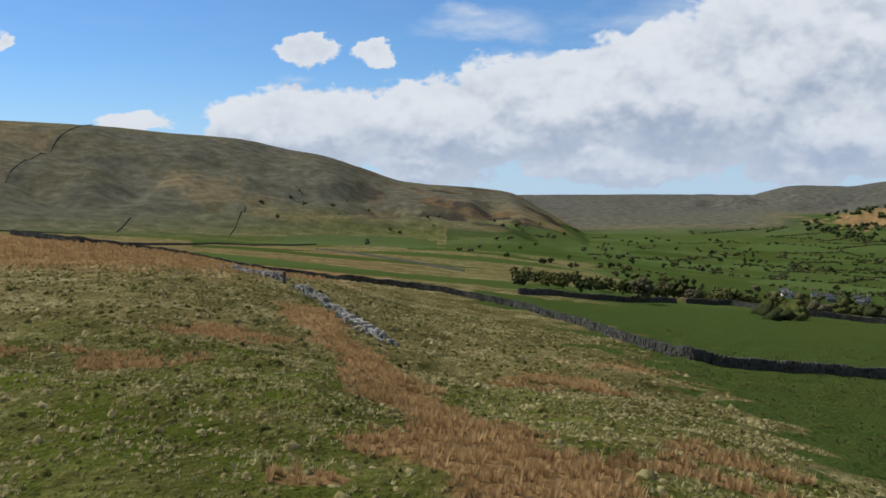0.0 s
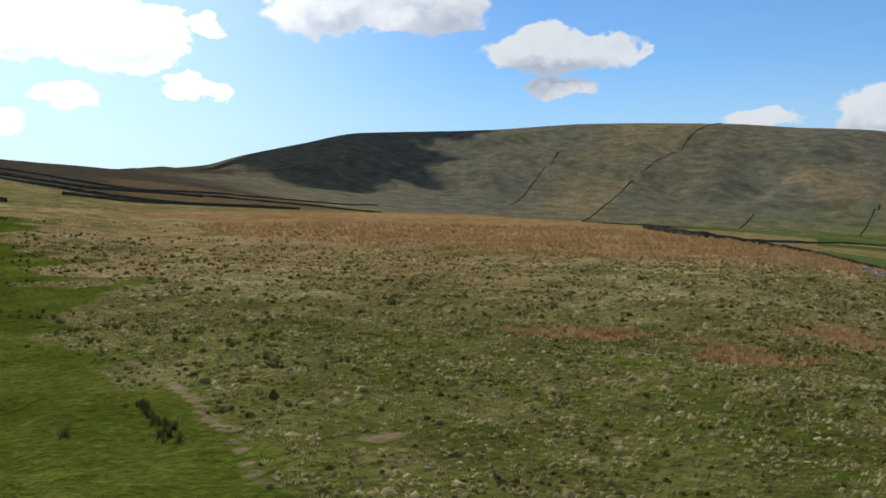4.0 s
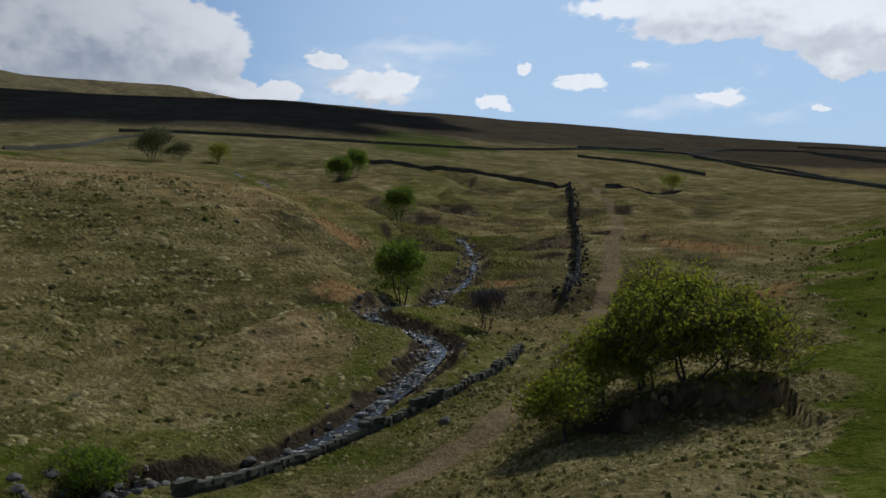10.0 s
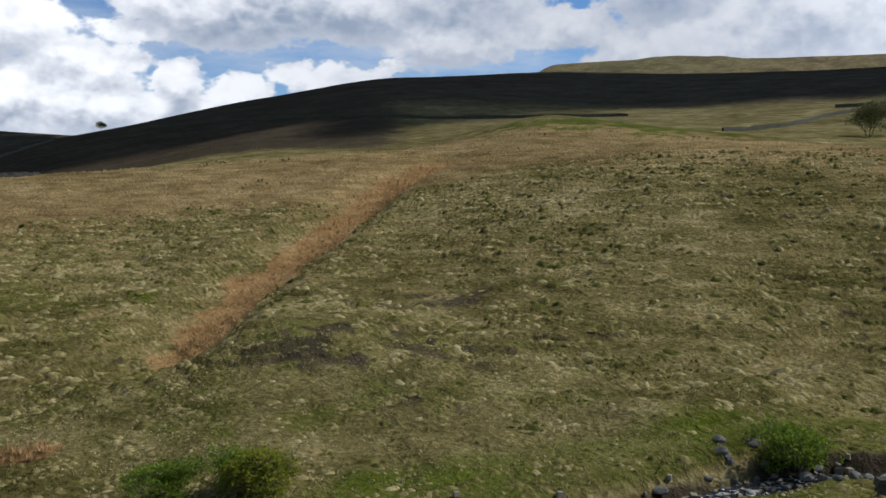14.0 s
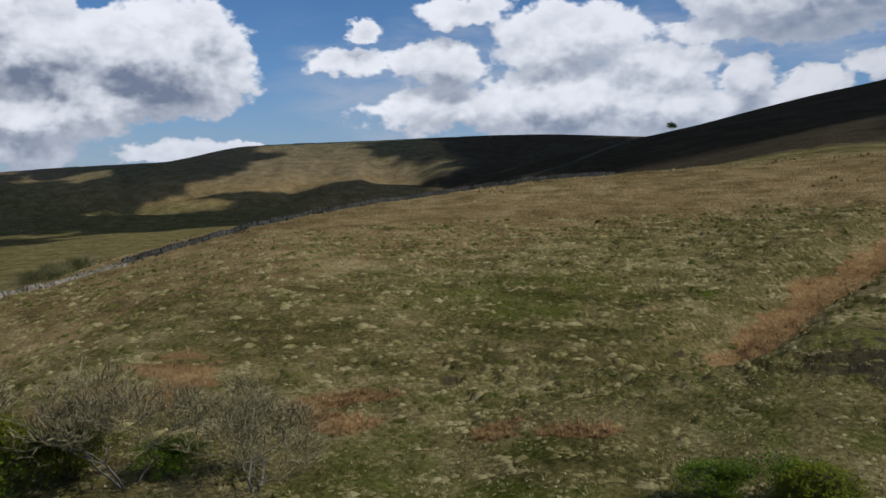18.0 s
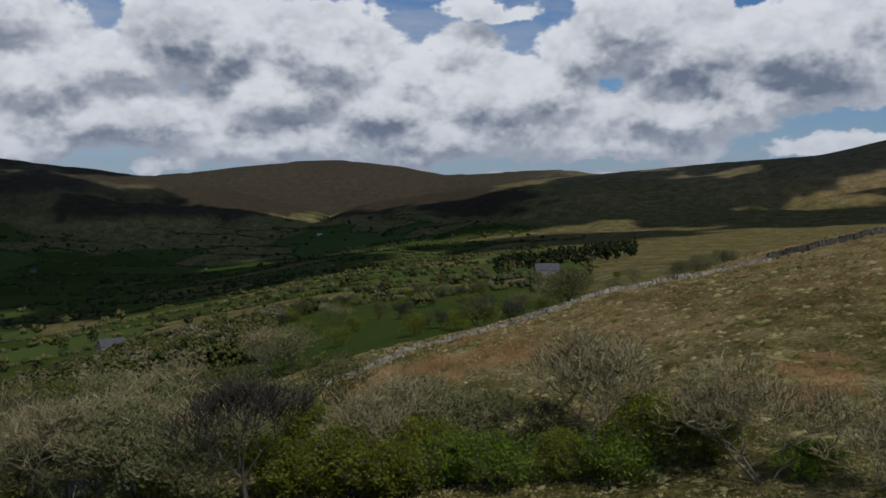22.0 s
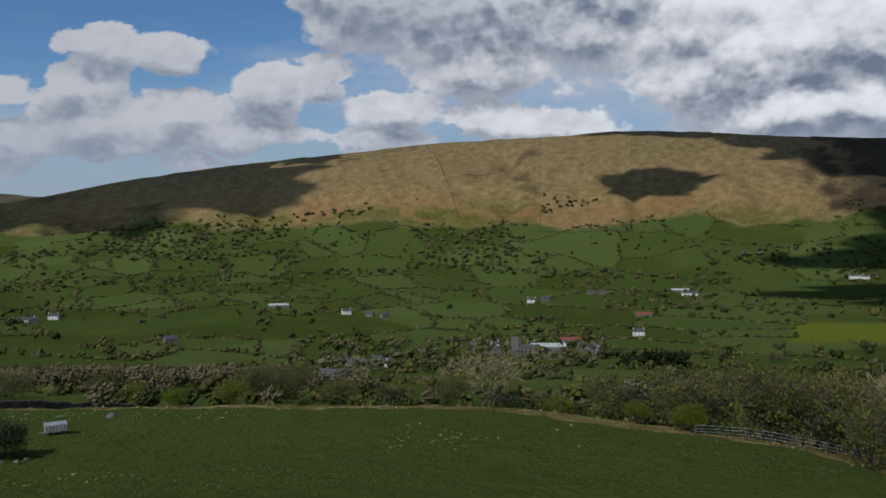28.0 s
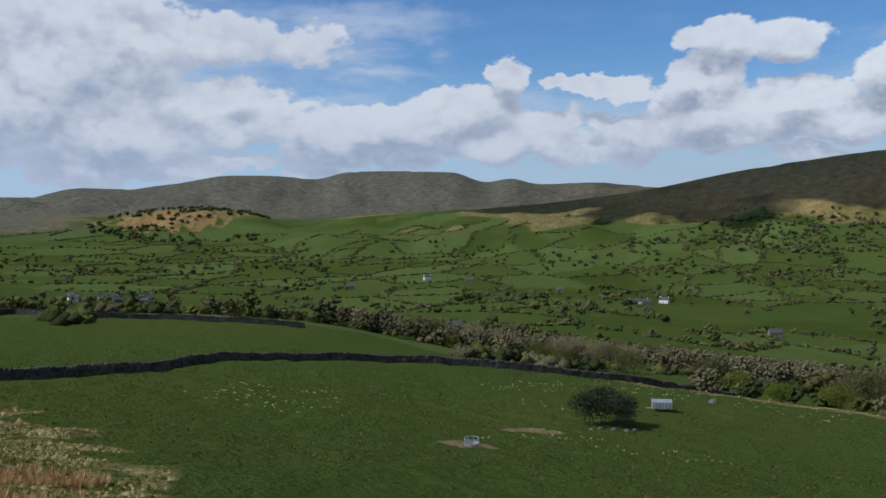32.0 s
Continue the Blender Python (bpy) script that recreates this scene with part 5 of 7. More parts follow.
def far_wall(points, label, high=1.5, thick=0.7, seed=0):
    """A wall too far off to tell its stones: a battered, uneven ridge of masonry."""
    r = np.random.RandomState(seed)
    q = along([spot(*p) for p in points], 2.5)
    d = np.gradient(q, axis=0)
    d /= np.hypot(d[:, 0], d[:, 1])[:, None]
    z = height(q[:, 0], q[:, 1])
    h = high * (0.72 + 0.5 * fbm(q[:, 0], q[:, 1], 12, 3, seed)) - 0.35 * (r.uniform(0, 1, len(q)) < 0.06)
    rows = []
    for off, up in ((-0.55, -0.5), (-0.5, 0.4), (-0.32, 1.0), (0.32, 1.0), (0.5, 0.4), (0.55, -0.5)):
        wob = r.normal(0, 0.06, (2, len(q)))
        rows.append(np.stack([q[:, 0] - d[:, 1] * (off * thick + wob[0]), q[:, 1] + d[:, 0] * (off * thick + wob[0]), z + h * up + wob[1] * (up > 0.9)], 1))
    v = np.stack(rows, 1).reshape(-1, 3)
    i, j = np.meshgrid(np.arange(len(q) - 1), np.arange(5), indexing="ij")
    f = np.stack([i * 6 + j, i * 6 + j + 1, (i + 1) * 6 + j + 1, (i + 1) * 6 + j], -1).reshape(-1, 4)
    me = mesh_from("stone_wall", v, f, False)
    me.materials.append(MOSSY)
    return tagged(new("stone_wall", me), label, "wall", "walls on the fellside")


RUINED = "tumbled pale limestone wall with fallen stones in red grass"
stone_wall([(13.5, 138), (12, 127), (10.3, 118)], RUINED, 0.8, 0.7, PALE_WALLING, 0.5, 1)
stone_wall([(9.3, 110), (7.2, 93), (5.4, 82), (3.9, 75)], RUINED, 0.7, 0.8, PALE_WALLING, 0.6, 2)
stone_wall([(26, 232), (21, 196), (17, 205), (13.2, 212), (9.5, 205), (6.4, 196), (2.4, 189), (358, 178), (353.6, 158), (349.3, 128), (346.5, 112)], "dark gritstone field wall running down off the moor", 1.05, 0.6, None, 0.0, 3)
stone_wall([(346.5, 112), (344, 104), (341.7, 107), (338.5, 112), (333.3, 126), (329.9, 136), (322.1, 146), (316, 150), (311.8, 152), (306, 158), (302.7, 164), (297.6, 174)], "dark gritstone wall curving across green pasture", 1.1, 0.6, None, 0.0, 4)
stone_wall([(355.1, 236), (352.9, 258), (349.5, 262), (346, 274), (345.3, 277)], "dark gritstone wall at the top of a meadow", 1.5, 0.6, None, 0.0, 5)
stone_wall([(344.6, 279), (342.1, 286), (338.5, 262), (333.4, 256), (329.9, 252), (325, 250)], "dark gritstone wall along the meadow's far side", 1.4, 0.6, None, 0.0, 6)
stone_wall([(101.1, 330), (95.5, 330), (90.5, 318), (89.2, 300), (87.9, 285)], "dark stone wall across the gill's head", 1.4, 0.6, None, 0.0, 7)
stone_wall([(87.9, 282), (87.8, 250), (87.6, 179), (87.4, 134), (87.5, 108), (88.2, 96)], "dry stone wall beside a stony lane", 1.3, 0.6, None, 0.15, 8)
stone_wall([(223.1, 101), (221.2, 101), (218.7, 105), (218.0, 111), (213.7, 114), (210.6, 116), (206.9, 122), (203.4, 126), (199.5, 131), (195, 137)], "pale stone wall with shrub-grown foot below the hill", 0.6, 0.6, MID_WALLING, 0.4, 9)
stone_wall([(195, 139), (190, 146), (184.6, 156), (176.6, 168), (170, 176), (164.3, 182)], "dark stone wall along the brow of the hill", 0.7, 0.6, None, 0.1, 10)
stone_wall([(240.5, 73), (236, 70), (232.9, 68)], "lichen-white stone wall at the wood's edge", 1.1, 0.6, PALE_WALLING, 0.2, 11)
stone_wall([(85.6, 284), (83, 300), (81, 318)], "short dark stone wall by the sheepfold", 1.4, 0.6, None, 0.1, 12)
for k, line in enumerate((((25.5, 380), (21.5, 470), (15.9, 700), (8.2, 1050)), ((8.2, 800), (3.1, 616), (358.7, 495)), ((60.7, 553), (54.6, 620), (47.9, 680), (42.7, 720)), ((62, 402), (54.6, 430), (48, 470)),
                          ((116, 440), (113.8, 445), (101.1, 471), (89.7, 561), (82.1, 720)), ((87.4, 514), (83.9, 490), (79.6, 419)), ((87.4, 625), (81, 660), (77.5, 538), (72.6, 437), (65, 299)),
                          ((81, 662), (77.5, 800), (74.3, 830), (69.2, 736), (60.9, 560)), ((74.3, 887), (70.2, 900), (66, 788), (60.9, 655), (54, 600)), ((80.3, 607), (74.6, 521), (66.5, 300)),
                          ((73.5, 810), (67.7, 670), (62.7, 500), (55, 440)), ((68.4, 769), (60.5, 560), (54, 700), (49.6, 800), (43, 1100)), ((158, 570), (148.6, 477), (141.3, 419), (134.9, 413), (128, 420)),
                          ((122.3, 309), (119, 340), (116, 400), (113, 440)), ((173.6, 540), (169.4, 520), (163.2, 618)), ((205.6, 230), (200.3, 215), (195.4, 260)), ((34, 900), (28, 1000), (20, 1100)), ((21.4, 2260), (23.8, 1950), (27.1, 1600), (29.9, 1300)), ((19.4, 1450), (20.3, 1290)), ((31.1, 1900), (32.5, 1680), (34.4, 1430)), ((12.6, 1560), (13.2, 1400), (13.6, 1300)), ((266.3, 2960), (266.35, 2500), (266.3, 2080)), ((271.7, 2960), (271.75, 2500), (271.7, 2080)), ((266.3, 2082), (269, 2076), (271.7, 2082)), ((279, 2900), (277.5, 2400), (276.4, 2050)))):
    far_wall(line, "dark dry stone wall crossing the open fellside", seed=20 + k)

# ---- the low wall by the beck, stone by stone ---------------------------------
low_wall = None
r = np.random.RandomState(41)
q = along([spot(*p) for p in ((113, 40.6), (107, 44), (103.1, 47.3), (98.9, 51.5), (95.5, 55.5), (92.5, 62), (91, 70))], 0.5)
zs = height(q[:, 0], q[:, 1])
low_wall = thing("low_wall", q[0, 0], q[0, 1], float(zs[0]), "low mossy retaining wall between the beck and the lane", "wall", "dry stone walls")
kinds = []
for k in range(6):
    v, f = stones([(0, 0, 0)], [(r.uniform(0.5, 0.75), r.uniform(0.4, 0.55), r.uniform(0.24, 0.34))], np.array([0.0]), 0.2, r)
    me = mesh_from("stone", v, f, False)
    me.materials.append(MOSSY)
    kinds.append(me)
turns = np.arctan2(*np.gradient(q, axis=0).T[::-1])
for k in range(len(q)):
    for up in range(3):
        if up * 0.27 > 0.9 * fbm(q[k:k + 1, 0], q[k:k + 1, 1], 5, 2, 9)[0] + 0.15:
            continue
        ob = new("stone", kinds[(k * 3 + up) % 6])
        ob.parent = low_wall
        ob.matrix_basis = Matrix.Translation((q[k, 0] - q[0, 0] + r.uniform(-0.08, 0.08), q[k, 1] - q[0, 1] + r.uniform(-0.08, 0.08), zs[k] - zs[0] + 0.1 + 0.27 * up)) @ pose(0, 0, 0, 0, 0, math.degrees(turns[k]) + r.uniform(-14, 14))

# ---- the beck --------------------------------------------------------------------
def water_material():
    k = material("beck_water", 0.08)
    n, b, geo = k[1], k[2], k[3]
    b.inputs["Specular IOR Level"].default_value = 0.3
    rip = n.noise(geo, 3.0, 4, 0.6, 0.8)
    # white on the ripples: broken water, and sun glints painted into the colour
    return paint(k, n.mix(n.map(rip, 0.57, 0.66), (0.012, 0.011, 0.008), (0.62, 0.63, 0.63)), n.bump(rip, 0.8, 0.10), n.map(rip, 0.4, 0.75, 0.12, 0.6))


q = along(BECK, 1.2)
d = np.gradient(q, axis=0)
d /= np.hypot(d[:, 0], d[:, 1])[:, None]
bed = height(q[:, 0], q[:, 1])
bed = np.convolve(np.pad(bed, 3, mode="edge"), np.ones(7) / 7, "valid") + 0.22
half = (0.36 + 0.55 * fbm(q[:, 0], q[:, 1], 6, 2, 77)) * np.where(np.hypot(q[:, 0], q[:, 1]) > 105, 0.55, 1.0)
rows = [np.stack([q[:, 0] - d[:, 1] * half * o, q[:, 1] + d[:, 0] * half * o, bed + 0.02 * r.normal(0, 1, len(q))], 1) for o in (-1.2, -0.4, 0.4, 1.2)]
v = np.stack(rows, 1).reshape(-1, 3)
i, j = np.meshgrid(np.arange(len(q) - 1), np.arange(3), indexing="ij")
f = np.stack([i * 4 + j, (i + 1) * 4 + j, (i + 1) * 4 + j + 1, i * 4 + j + 1], -1).reshape(-1, 4)
me = mesh_from("water", v, f)
me.materials.append(water_material())
tagged(new("water", me), "shallow stony moorland beck with broken white water", "stream", kind="structure")
shapes = [boulder_mesh("boulder", 60 + k, (r.uniform(0.8, 1.2), r.uniform(0.7, 1.0), r.uniform(0.45, 0.7))) for k in range(8)]
for me in shapes:
    me.materials.append(STONE if shapes.index(me) % 3 else PALE_STONE)
for k in range(260):
    t = int(len(q) * (k / 260) ** 1.15 * 0.7)
    o = r.normal(0, 0.75)
    s = float(np.clip(r.lognormal(-0.8, 0.45), 0.25, 0.85))
    x, y = q[t, 0] - d[t, 1] * o, q[t, 1] + d[t, 0] * o
    ob = new("boulder", shapes[k % 8])
    ob.matrix_basis = pose(x, y, ground_z(x, y) + 0.12 + 0.2 * s, r.uniform(-15, 15), r.uniform(-15, 15), r.uniform(0, 360)) @ Matrix.Diagonal((s, s, s, 1))
    tagged(ob, "dark wet boulder in the bed of the beck" if k % 8 % 3 else "pale water-worn boulder in the bed of the beck", "boulder", "boulders in the beck")
# loose cobbles along the bed and on the lane
n = 1500
t = r.randint(0, int(len(q) * 0.85), n)
o = r.normal(0, 0.8, n)
x, y = q[t, 0] - d[t, 1] * o + r.normal(0, 0.3, n), q[t, 1] + d[t, 0] * o + r.normal(0, 0.4, n)
v, f = stones(np.stack([x, y, height(x, y) + 0.16], 1), r.uniform(0.12, 0.42, (n, 1)) * r.uniform(0.6, 1.0, (n, 3)), r.uniform(0, 6, n), 0.25, r)
me = mesh_from("cobbles", v, f, False)
me.materials.append(MID_WALLING)
tagged(new("cobbles", me), "grey and white cobbles strewn along the beck", "stones", kind="stuff")

# ---- trees ---------------------------------------------------------------------
def limbs(seed, high, spread, stems=1, depth=5, twigs=3, lean=(0, 0), first=0.28, thick=0.06, droop=0.0, crook=0.35, fine=2, lift=0.05):
    """Branches as tapered three-sided limbs. Returns the verts and faces of trunk and limbs, of the fine twigs, and the twigs' tips."""
    r = random.Random(seed)
    wood_v, wood_f, twig_v, twig_f, tips = [], [], [], [], []

    def limb(a, b, ra, rb, vs, fs):
        axis = (b - a).normalized()
        side = axis.cross(Vector((0.3, 0.9, 0.2))).normalized()
        other = axis.cross(side)
        k = len(vs)
        for p, rad in ((a, ra), (b, rb)):
            for t in range(3):
                g = t * 2.0944
                vs.append(p + side * (rad * math.cos(g)) + other * (rad * math.sin(g)))
        for t in range(3):
            u = (t + 1) % 3
            fs.append((k + t, k + u, k + 3 + u, k + 3 + t))

    def grow(p, way, length, rad, level):
        bits = 2
        for _ in range(bits):
            way = (way + Vector((r.uniform(-crook, crook), r.uniform(-crook, crook), r.uniform(-crook, crook) * 0.6 - droop + lift))).normalized()
            q = p + way * length / bits
            vs, fs = (wood_v, wood_f) if level < depth - 1 else (twig_v, twig_f)
            limb(p, q, max(rad, high * 0.0026), max(rad * 0.8, high * 0.0026), vs, fs)
            p, rad = q, rad * 0.8
        if level >= depth:
            tips.append((p, way))
            for _ in range(fine):
                w2 = (way + Vector((r.uniform(-1, 1), r.uniform(-1, 1), r.uniform(-0.6, 1)))).normalized() * length * r.uniform(0.7, 1.6)
                side = w2.cross(Vector((r.uniform(-1, 1), r.uniform(-1, 1), 0.3))).normalized() * max(rad * 1.1, high * 0.0034)
                k = len(twig_v)
                twig_v.extend((p - side, p + side, p + w2 + side * 0.2, p + w2 - side * 0.2))
                twig_f.append((k, k + 1, k + 2, k + 3))
                tips.append((p + w2 * 0.8, way))
            return
        if level >= 2:
            for _ in range(2):
                tips.append((p + Vector((r.uniform(-1, 1), r.uniform(-1, 1), r.uniform(-1, 0.4))) * length * 0.6, way))
        kids = twigs if level else twigs + 1
        for k in range(kids):
            turn = 6.283 * (k + r.uniform(-0.3, 0.3)) / kids
            out = Vector((math.cos(turn), math.sin(turn), r.uniform(-0.15, 0.5)))
            w = (way * r.uniform(0.5, 0.95) + out * spread * r.uniform(0.6, 1.2)).normalized()
            grow(p, w, length * r.uniform(0.62, 0.86), rad * 0.68, level + 1)

    cuts = []
    for s in range(stems):
        cuts.append((len(wood_v), len(wood_f)))
        turn = 6.283 * s / stems + r.uniform(-0.4, 0.4)
        tilt = 0.45 if stems > 1 else 0.08
        way = Vector((lean[0] + tilt * math.cos(turn), lean[1] + tilt * math.sin(turn), 1)).normalized()
        base = Vector((0.25 * math.cos(turn), 0.25 * math.sin(turn), -0.3)) if stems > 1 else Vector((0, 0, -0.3))
        grow(base, way, high * first, high * thick / (1 + 0.25 * stems), 0)
    scale = high / max(0.1, max(v.z for v in twig_v))
    for v in wood_v + twig_v:
        v *= scale
    tips = [(p * scale, w) for p, w in tips]
    cuts.append((len(wood_v), len(wood_f)))
    trunks = [(wood_v[a[0]:b[0]], [tuple(k - a[0] for k in f) for f in wood_f[a[1]:b[1]]]) for a, b in zip(cuts, cuts[1:])]
    return trunks, twig_v, twig_f, tips


def leaf_mesh(name, tips, each, size, reach, seed, skip=0.0):
    """Small leaf sprays round the twigs' tips."""
    r = np.random.RandomState(seed)
    p = np.array([tuple(t[0]) for t in tips if r.uniform() >= skip])
    n = len(p) * each
    c = np.repeat(p, each, 0) + r.normal(0, reach, (n, 3)) * (1, 1, 0.75)
    u = r.normal(0, 1, (n, 3))
    u /= np.linalg.norm(u, axis=1)[:, None]
    w = np.cross(u, r.normal(0, 1, (n, 3)))
    w /= np.linalg.norm(w, axis=1)[:, None]
    s = size * r.uniform(0.6, 1.4, (n, 1))
    v = np.stack([c - u * s, c + w * s * 0.5, c + u * s, c - w * s * 0.5], 1).reshape(-1, 3)
    return mesh_from(name, v, np.arange(4 * n).reshape(-1, 4), False)


def make_tree(label, category, seed, high, spread, wood, twig, leaf=None, leaves=(5, 0.1, 0.25), skip=0.0, fill=0, broad=0.24, low=0.17, top=0.72, **more):
    trunks, tv, tf, tips = limbs(seed, high, spread, **more)
    if fill:
        # a full crown: sprays all through a lumpy dome that hangs low
        r = random.Random(seed)
        lobes = [Vector((r.uniform(-broad, broad), r.uniform(-broad, broad), r.uniform(low, top))) for _ in range(int(22 + 40 * (broad - 0.24)))]
        lobes = [Vector((v.x, v.y, low + (v.z - low) * (1.1 - 0.9 * (math.hypot(v.x, v.y) / (broad * 1.42)) ** 2))) for v in lobes]
        for _ in range(fill):
            way = Vector((r.gauss(0, 1), r.gauss(0, 1), r.gauss(0, 1))).normalized()
            p = r.choice(lobes) + way * r.uniform(0.09, 0.17)
            tips.append((p * high, way))
    tree = thing("tree" if category == "tree" else "bush", 0, 0, -500, label, category)
    for wv, wf in trunks:
        part("trunk", mesh_from("trunk", [tuple(v) for v in wv], wf), wood, tree)
    part("branchwork", mesh_from("branchwork", [tuple(v) for v in tv], tf), twig, tree)
    if leaf:
        part("crown", leaf_mesh("crown", tips, *leaves, seed, skip), leaf, tree)
    return tree


def plant(tree, bearing, r, size=1.0, turn=0.0, label="", group="", squash=1.0):
    x, y = spot(bearing, r)
    ob = copy_thing(tree, pose(x, y, ground_z(x, y), 0, 0, turn))
    ob.matrix_basis = ob.matrix_basis @ Matrix.Diagonal((size, size, size * squash, 1))
    tagged(ob, label, "", group)
    return ob


HAW = make_tree("wind-bent hawthorn in fresh leaf on the bank of the gill", "tree", 11, 5.4, 0.95, BARK, DARK_TWIG, HAW_LEAF, (5, 0.085, 0.15), 0.45, 1500, 0.46, low=0.34, top=0.86, stems=4, depth=5, twigs=3, thick=0.03, crook=0.5)
HAW2 = make_tree("small hawthorn in yellow-green leaf leaning from the bank", "tree", 12, 3.9, 0.95, BARK, DARK_TWIG, HAW_LEAF, (5, 0.08, 0.15), 0.4, 1000, 0.4, low=0.36, top=0.85, stems=1, depth=5, twigs=3, thick=0.04, crook=0.5)
ROUND = make_tree("round-headed tree in bright young leaf beside the beck", "tree", 13, 5.8, 0.6, BARK, DARK_TWIG, FRESH_LEAF, (4, 0.11, 0.18), 0.6, 1500, 0.33, low=0.30, top=0.80, stems=3, depth=5, twigs=3, thick=0.028, lift=0.22)
BARE = make_tree("leafless dark thorn with upright twigs", "tree", 14, 4.2, 0.34, BARK, PURPLE_TWIG, None, stems=6, depth=4, twigs=3, thick=0.02, crook=0.25, fine=3, lift=0.3, first=0.2)
SHRUB = make_tree("bright green rowan bush on the beck's bank", "bush", 15, 3.0, 0.7, BARK, DARK_TWIG, FRESH_LEAF, (4, 0.085, 0.15), 0.5, 700, stems=4, depth=4, twigs=3, thick=0.03)
ASH = make_tree("leafless pale ash with spreading limbs", "tree", 16, 8.6, 0.72, PALE_BARK, PALE_TWIG, None, stems=4, depth=5, twigs=3, thick=0.022, crook=0.4, fine=3, lift=0.1)
ASH2 = make_tree("leafless pale ash with a crooked crown", "tree", 17, 8.0, 0.8, PALE_BARK, PALE_TWIG, None, stems=3, depth=5, twigs=3, thick=0.024, crook=0.5, fine=3, lift=0.1)
SYC = make_tree("leafless dark sycamore with a dense fan of twigs", "tree", 18, 9.0, 0.62, BARK, BLACK_TWIG, None, stems=1, depth=6, twigs=3, thick=0.03, crook=0.22, fine=2, lift=0.12)
OAK = make_tree("broad tree in olive bud at the wood's edge", "tree", 19, 8.5, 0.8, BARK, DARK_TWIG, OLIVE_LEAF, (3, 0.18, 0.30), 0.7, 800, stems=1, depth=5, twigs=3, thick=0.028)
WILLOW = make_tree("grey-green willow in new leaf", "tree", 20, 7.0, 0.7, BARK, PALE_TWIG, WILLOW_LEAF, (3, 0.16, 0.28), 0.75, 900, stems=3, depth=5, twigs=3, thick=0.025)
HOLLY = make_tree("dark evergreen holly among bare trees", "tree", 21, 6.0, 0.6, BARK, DARK_TWIG, DARK_LEAF, (3, 0.17, 0.26), 0.7, 800, stems=2, depth=5, twigs=3, thick=0.025)
ELDER = make_tree("leafy green elder bush below bare trees", "bush", 22, 4.6, 0.8, BARK, DARK_TWIG, HAW_LEAF, (4, 0.13, 0.22), 0.7, 800, stems=4, depth=5, twigs=3, thick=0.035)

LIGHT = {}
for tree, high, spread, wood, twig, leaf, leaves, more in ((ASH, 9.5, 0.75, PALE_BARK, PALE_TWIG, None, (1, 1, 1), dict(stems=3, fine=3, thick=0.024, crook=0.4, lift=0.1)), (ASH2, 8.5, 0.85, PALE_BARK, PALE_TWIG, None, (1, 1, 1), dict(stems=2, fine=3, thick=0.03, crook=0.5, lift=0.1)),
                                                           (SYC, 8.6, 0.65, BARK, DARK_TWIG, None, (1, 1, 1), dict(stems=2, fine=4, thick=0.024, lift=0.12)), (OAK, 8.5, 0.8, BARK, DARK_TWIG, OLIVE_LEAF, (4, 0.2, 0.42), dict(stems=2, thick=0.03, fill=420, skip=0.7)),
                                                           (WILLOW, 7.0, 0.7, BARK, PALE_TWIG, WILLOW_LEAF, (3, 0.18, 0.4), dict(stems=2, thick=0.025, fill=420, skip=0.7)), (HOLLY, 6.0, 0.6, BARK, DARK_TWIG, DARK_LEAF, (4, 0.18, 0.36), dict(stems=2, thick=0.025, fill=420, skip=0.7)),
                                                           (HAW, 5.4, 0.95, BARK, DARK_TWIG, HAW_LEAF, (5, 0.16, 0.26), dict(stems=2, thick=0.04, fill=420, skip=0.6, broad=0.4)), (ELDER, 4.6, 0.8, BARK, DARK_TWIG, HAW_LEAF, (4, 0.14, 0.32), dict(stems=3, thick=0.03, fill=350, skip=0.7))):
    LIGHT[tree] = make_tree(tree["label"], tree["category"], int(high * 10), high, spread, wood, twig, leaf, leaves, depth=4, **more)

plant(HAW, 80.4, 43.5, 1.1, 20)
plant(HAW, 83.4, 42.5, 0.92, 140)
plant(HAW2, 88.5, 38.3, 1.0, 60)
plant(HAW2, 85.6, 42.0, 1.0, 200)
plant(HAW2, 78.2, 45.0, 1.0, 300)
plant(ROUND, 98.8, 93, 1.28, 0)
plant(BARE, 93.3, 79, 1.0, 0, "leafless purple-grey thorn leaning over the bank")
plant(ROUND, 98.9, 180, 1.35, 50, "small tree coming into leaf in the upper gill")
plant(ROUND, 102.8, 275, 1.7, 90, "grey-green tree on the broken ground of the gill")
plant(ROUND, 101.6, 285, 1.7, 190, "grey-green tree on the broken ground of the gill")
plant(LIGHT[HAW], 110.2, 300, 1.3, 10, "hawthorn on the rim of the upper gill")
plant(WILLOW, 114.2, 285, 1.6, 10, "spreading tree on the rim of the upper gill")
plant(WILLOW, 112.6, 290, 1.0, 70, "spreading tree on the rim of the upper gill")
plant(WILLOW, 102.2, 280, 0.8, 130, "small tree on the gill's side")
plant(LIGHT[HAW], 81.6, 320, 1.1, 30, "hawthorn by the old sheepfold")
plant(SHRUB, 118.3, 45.5, 1.0, 0)
plant(SHRUB, 153.4, 37.5, 0.85, 40, "low green bush at the foot of the knoll", squash=0.8)
plant(ELDER, 152.0, 36, 0.62, 90, "dense green bush at the foot of the knoll", squash=0.8)
plant(SHRUB, 157.6, 38, 0.85, 140, "low green bush at the foot of the knoll", squash=0.8)
plant(HAW2, 160.7, 690, 1.8, 0, "lone thorn tree against the sky on the fell")
GR = "hawthorns over the field boulders"
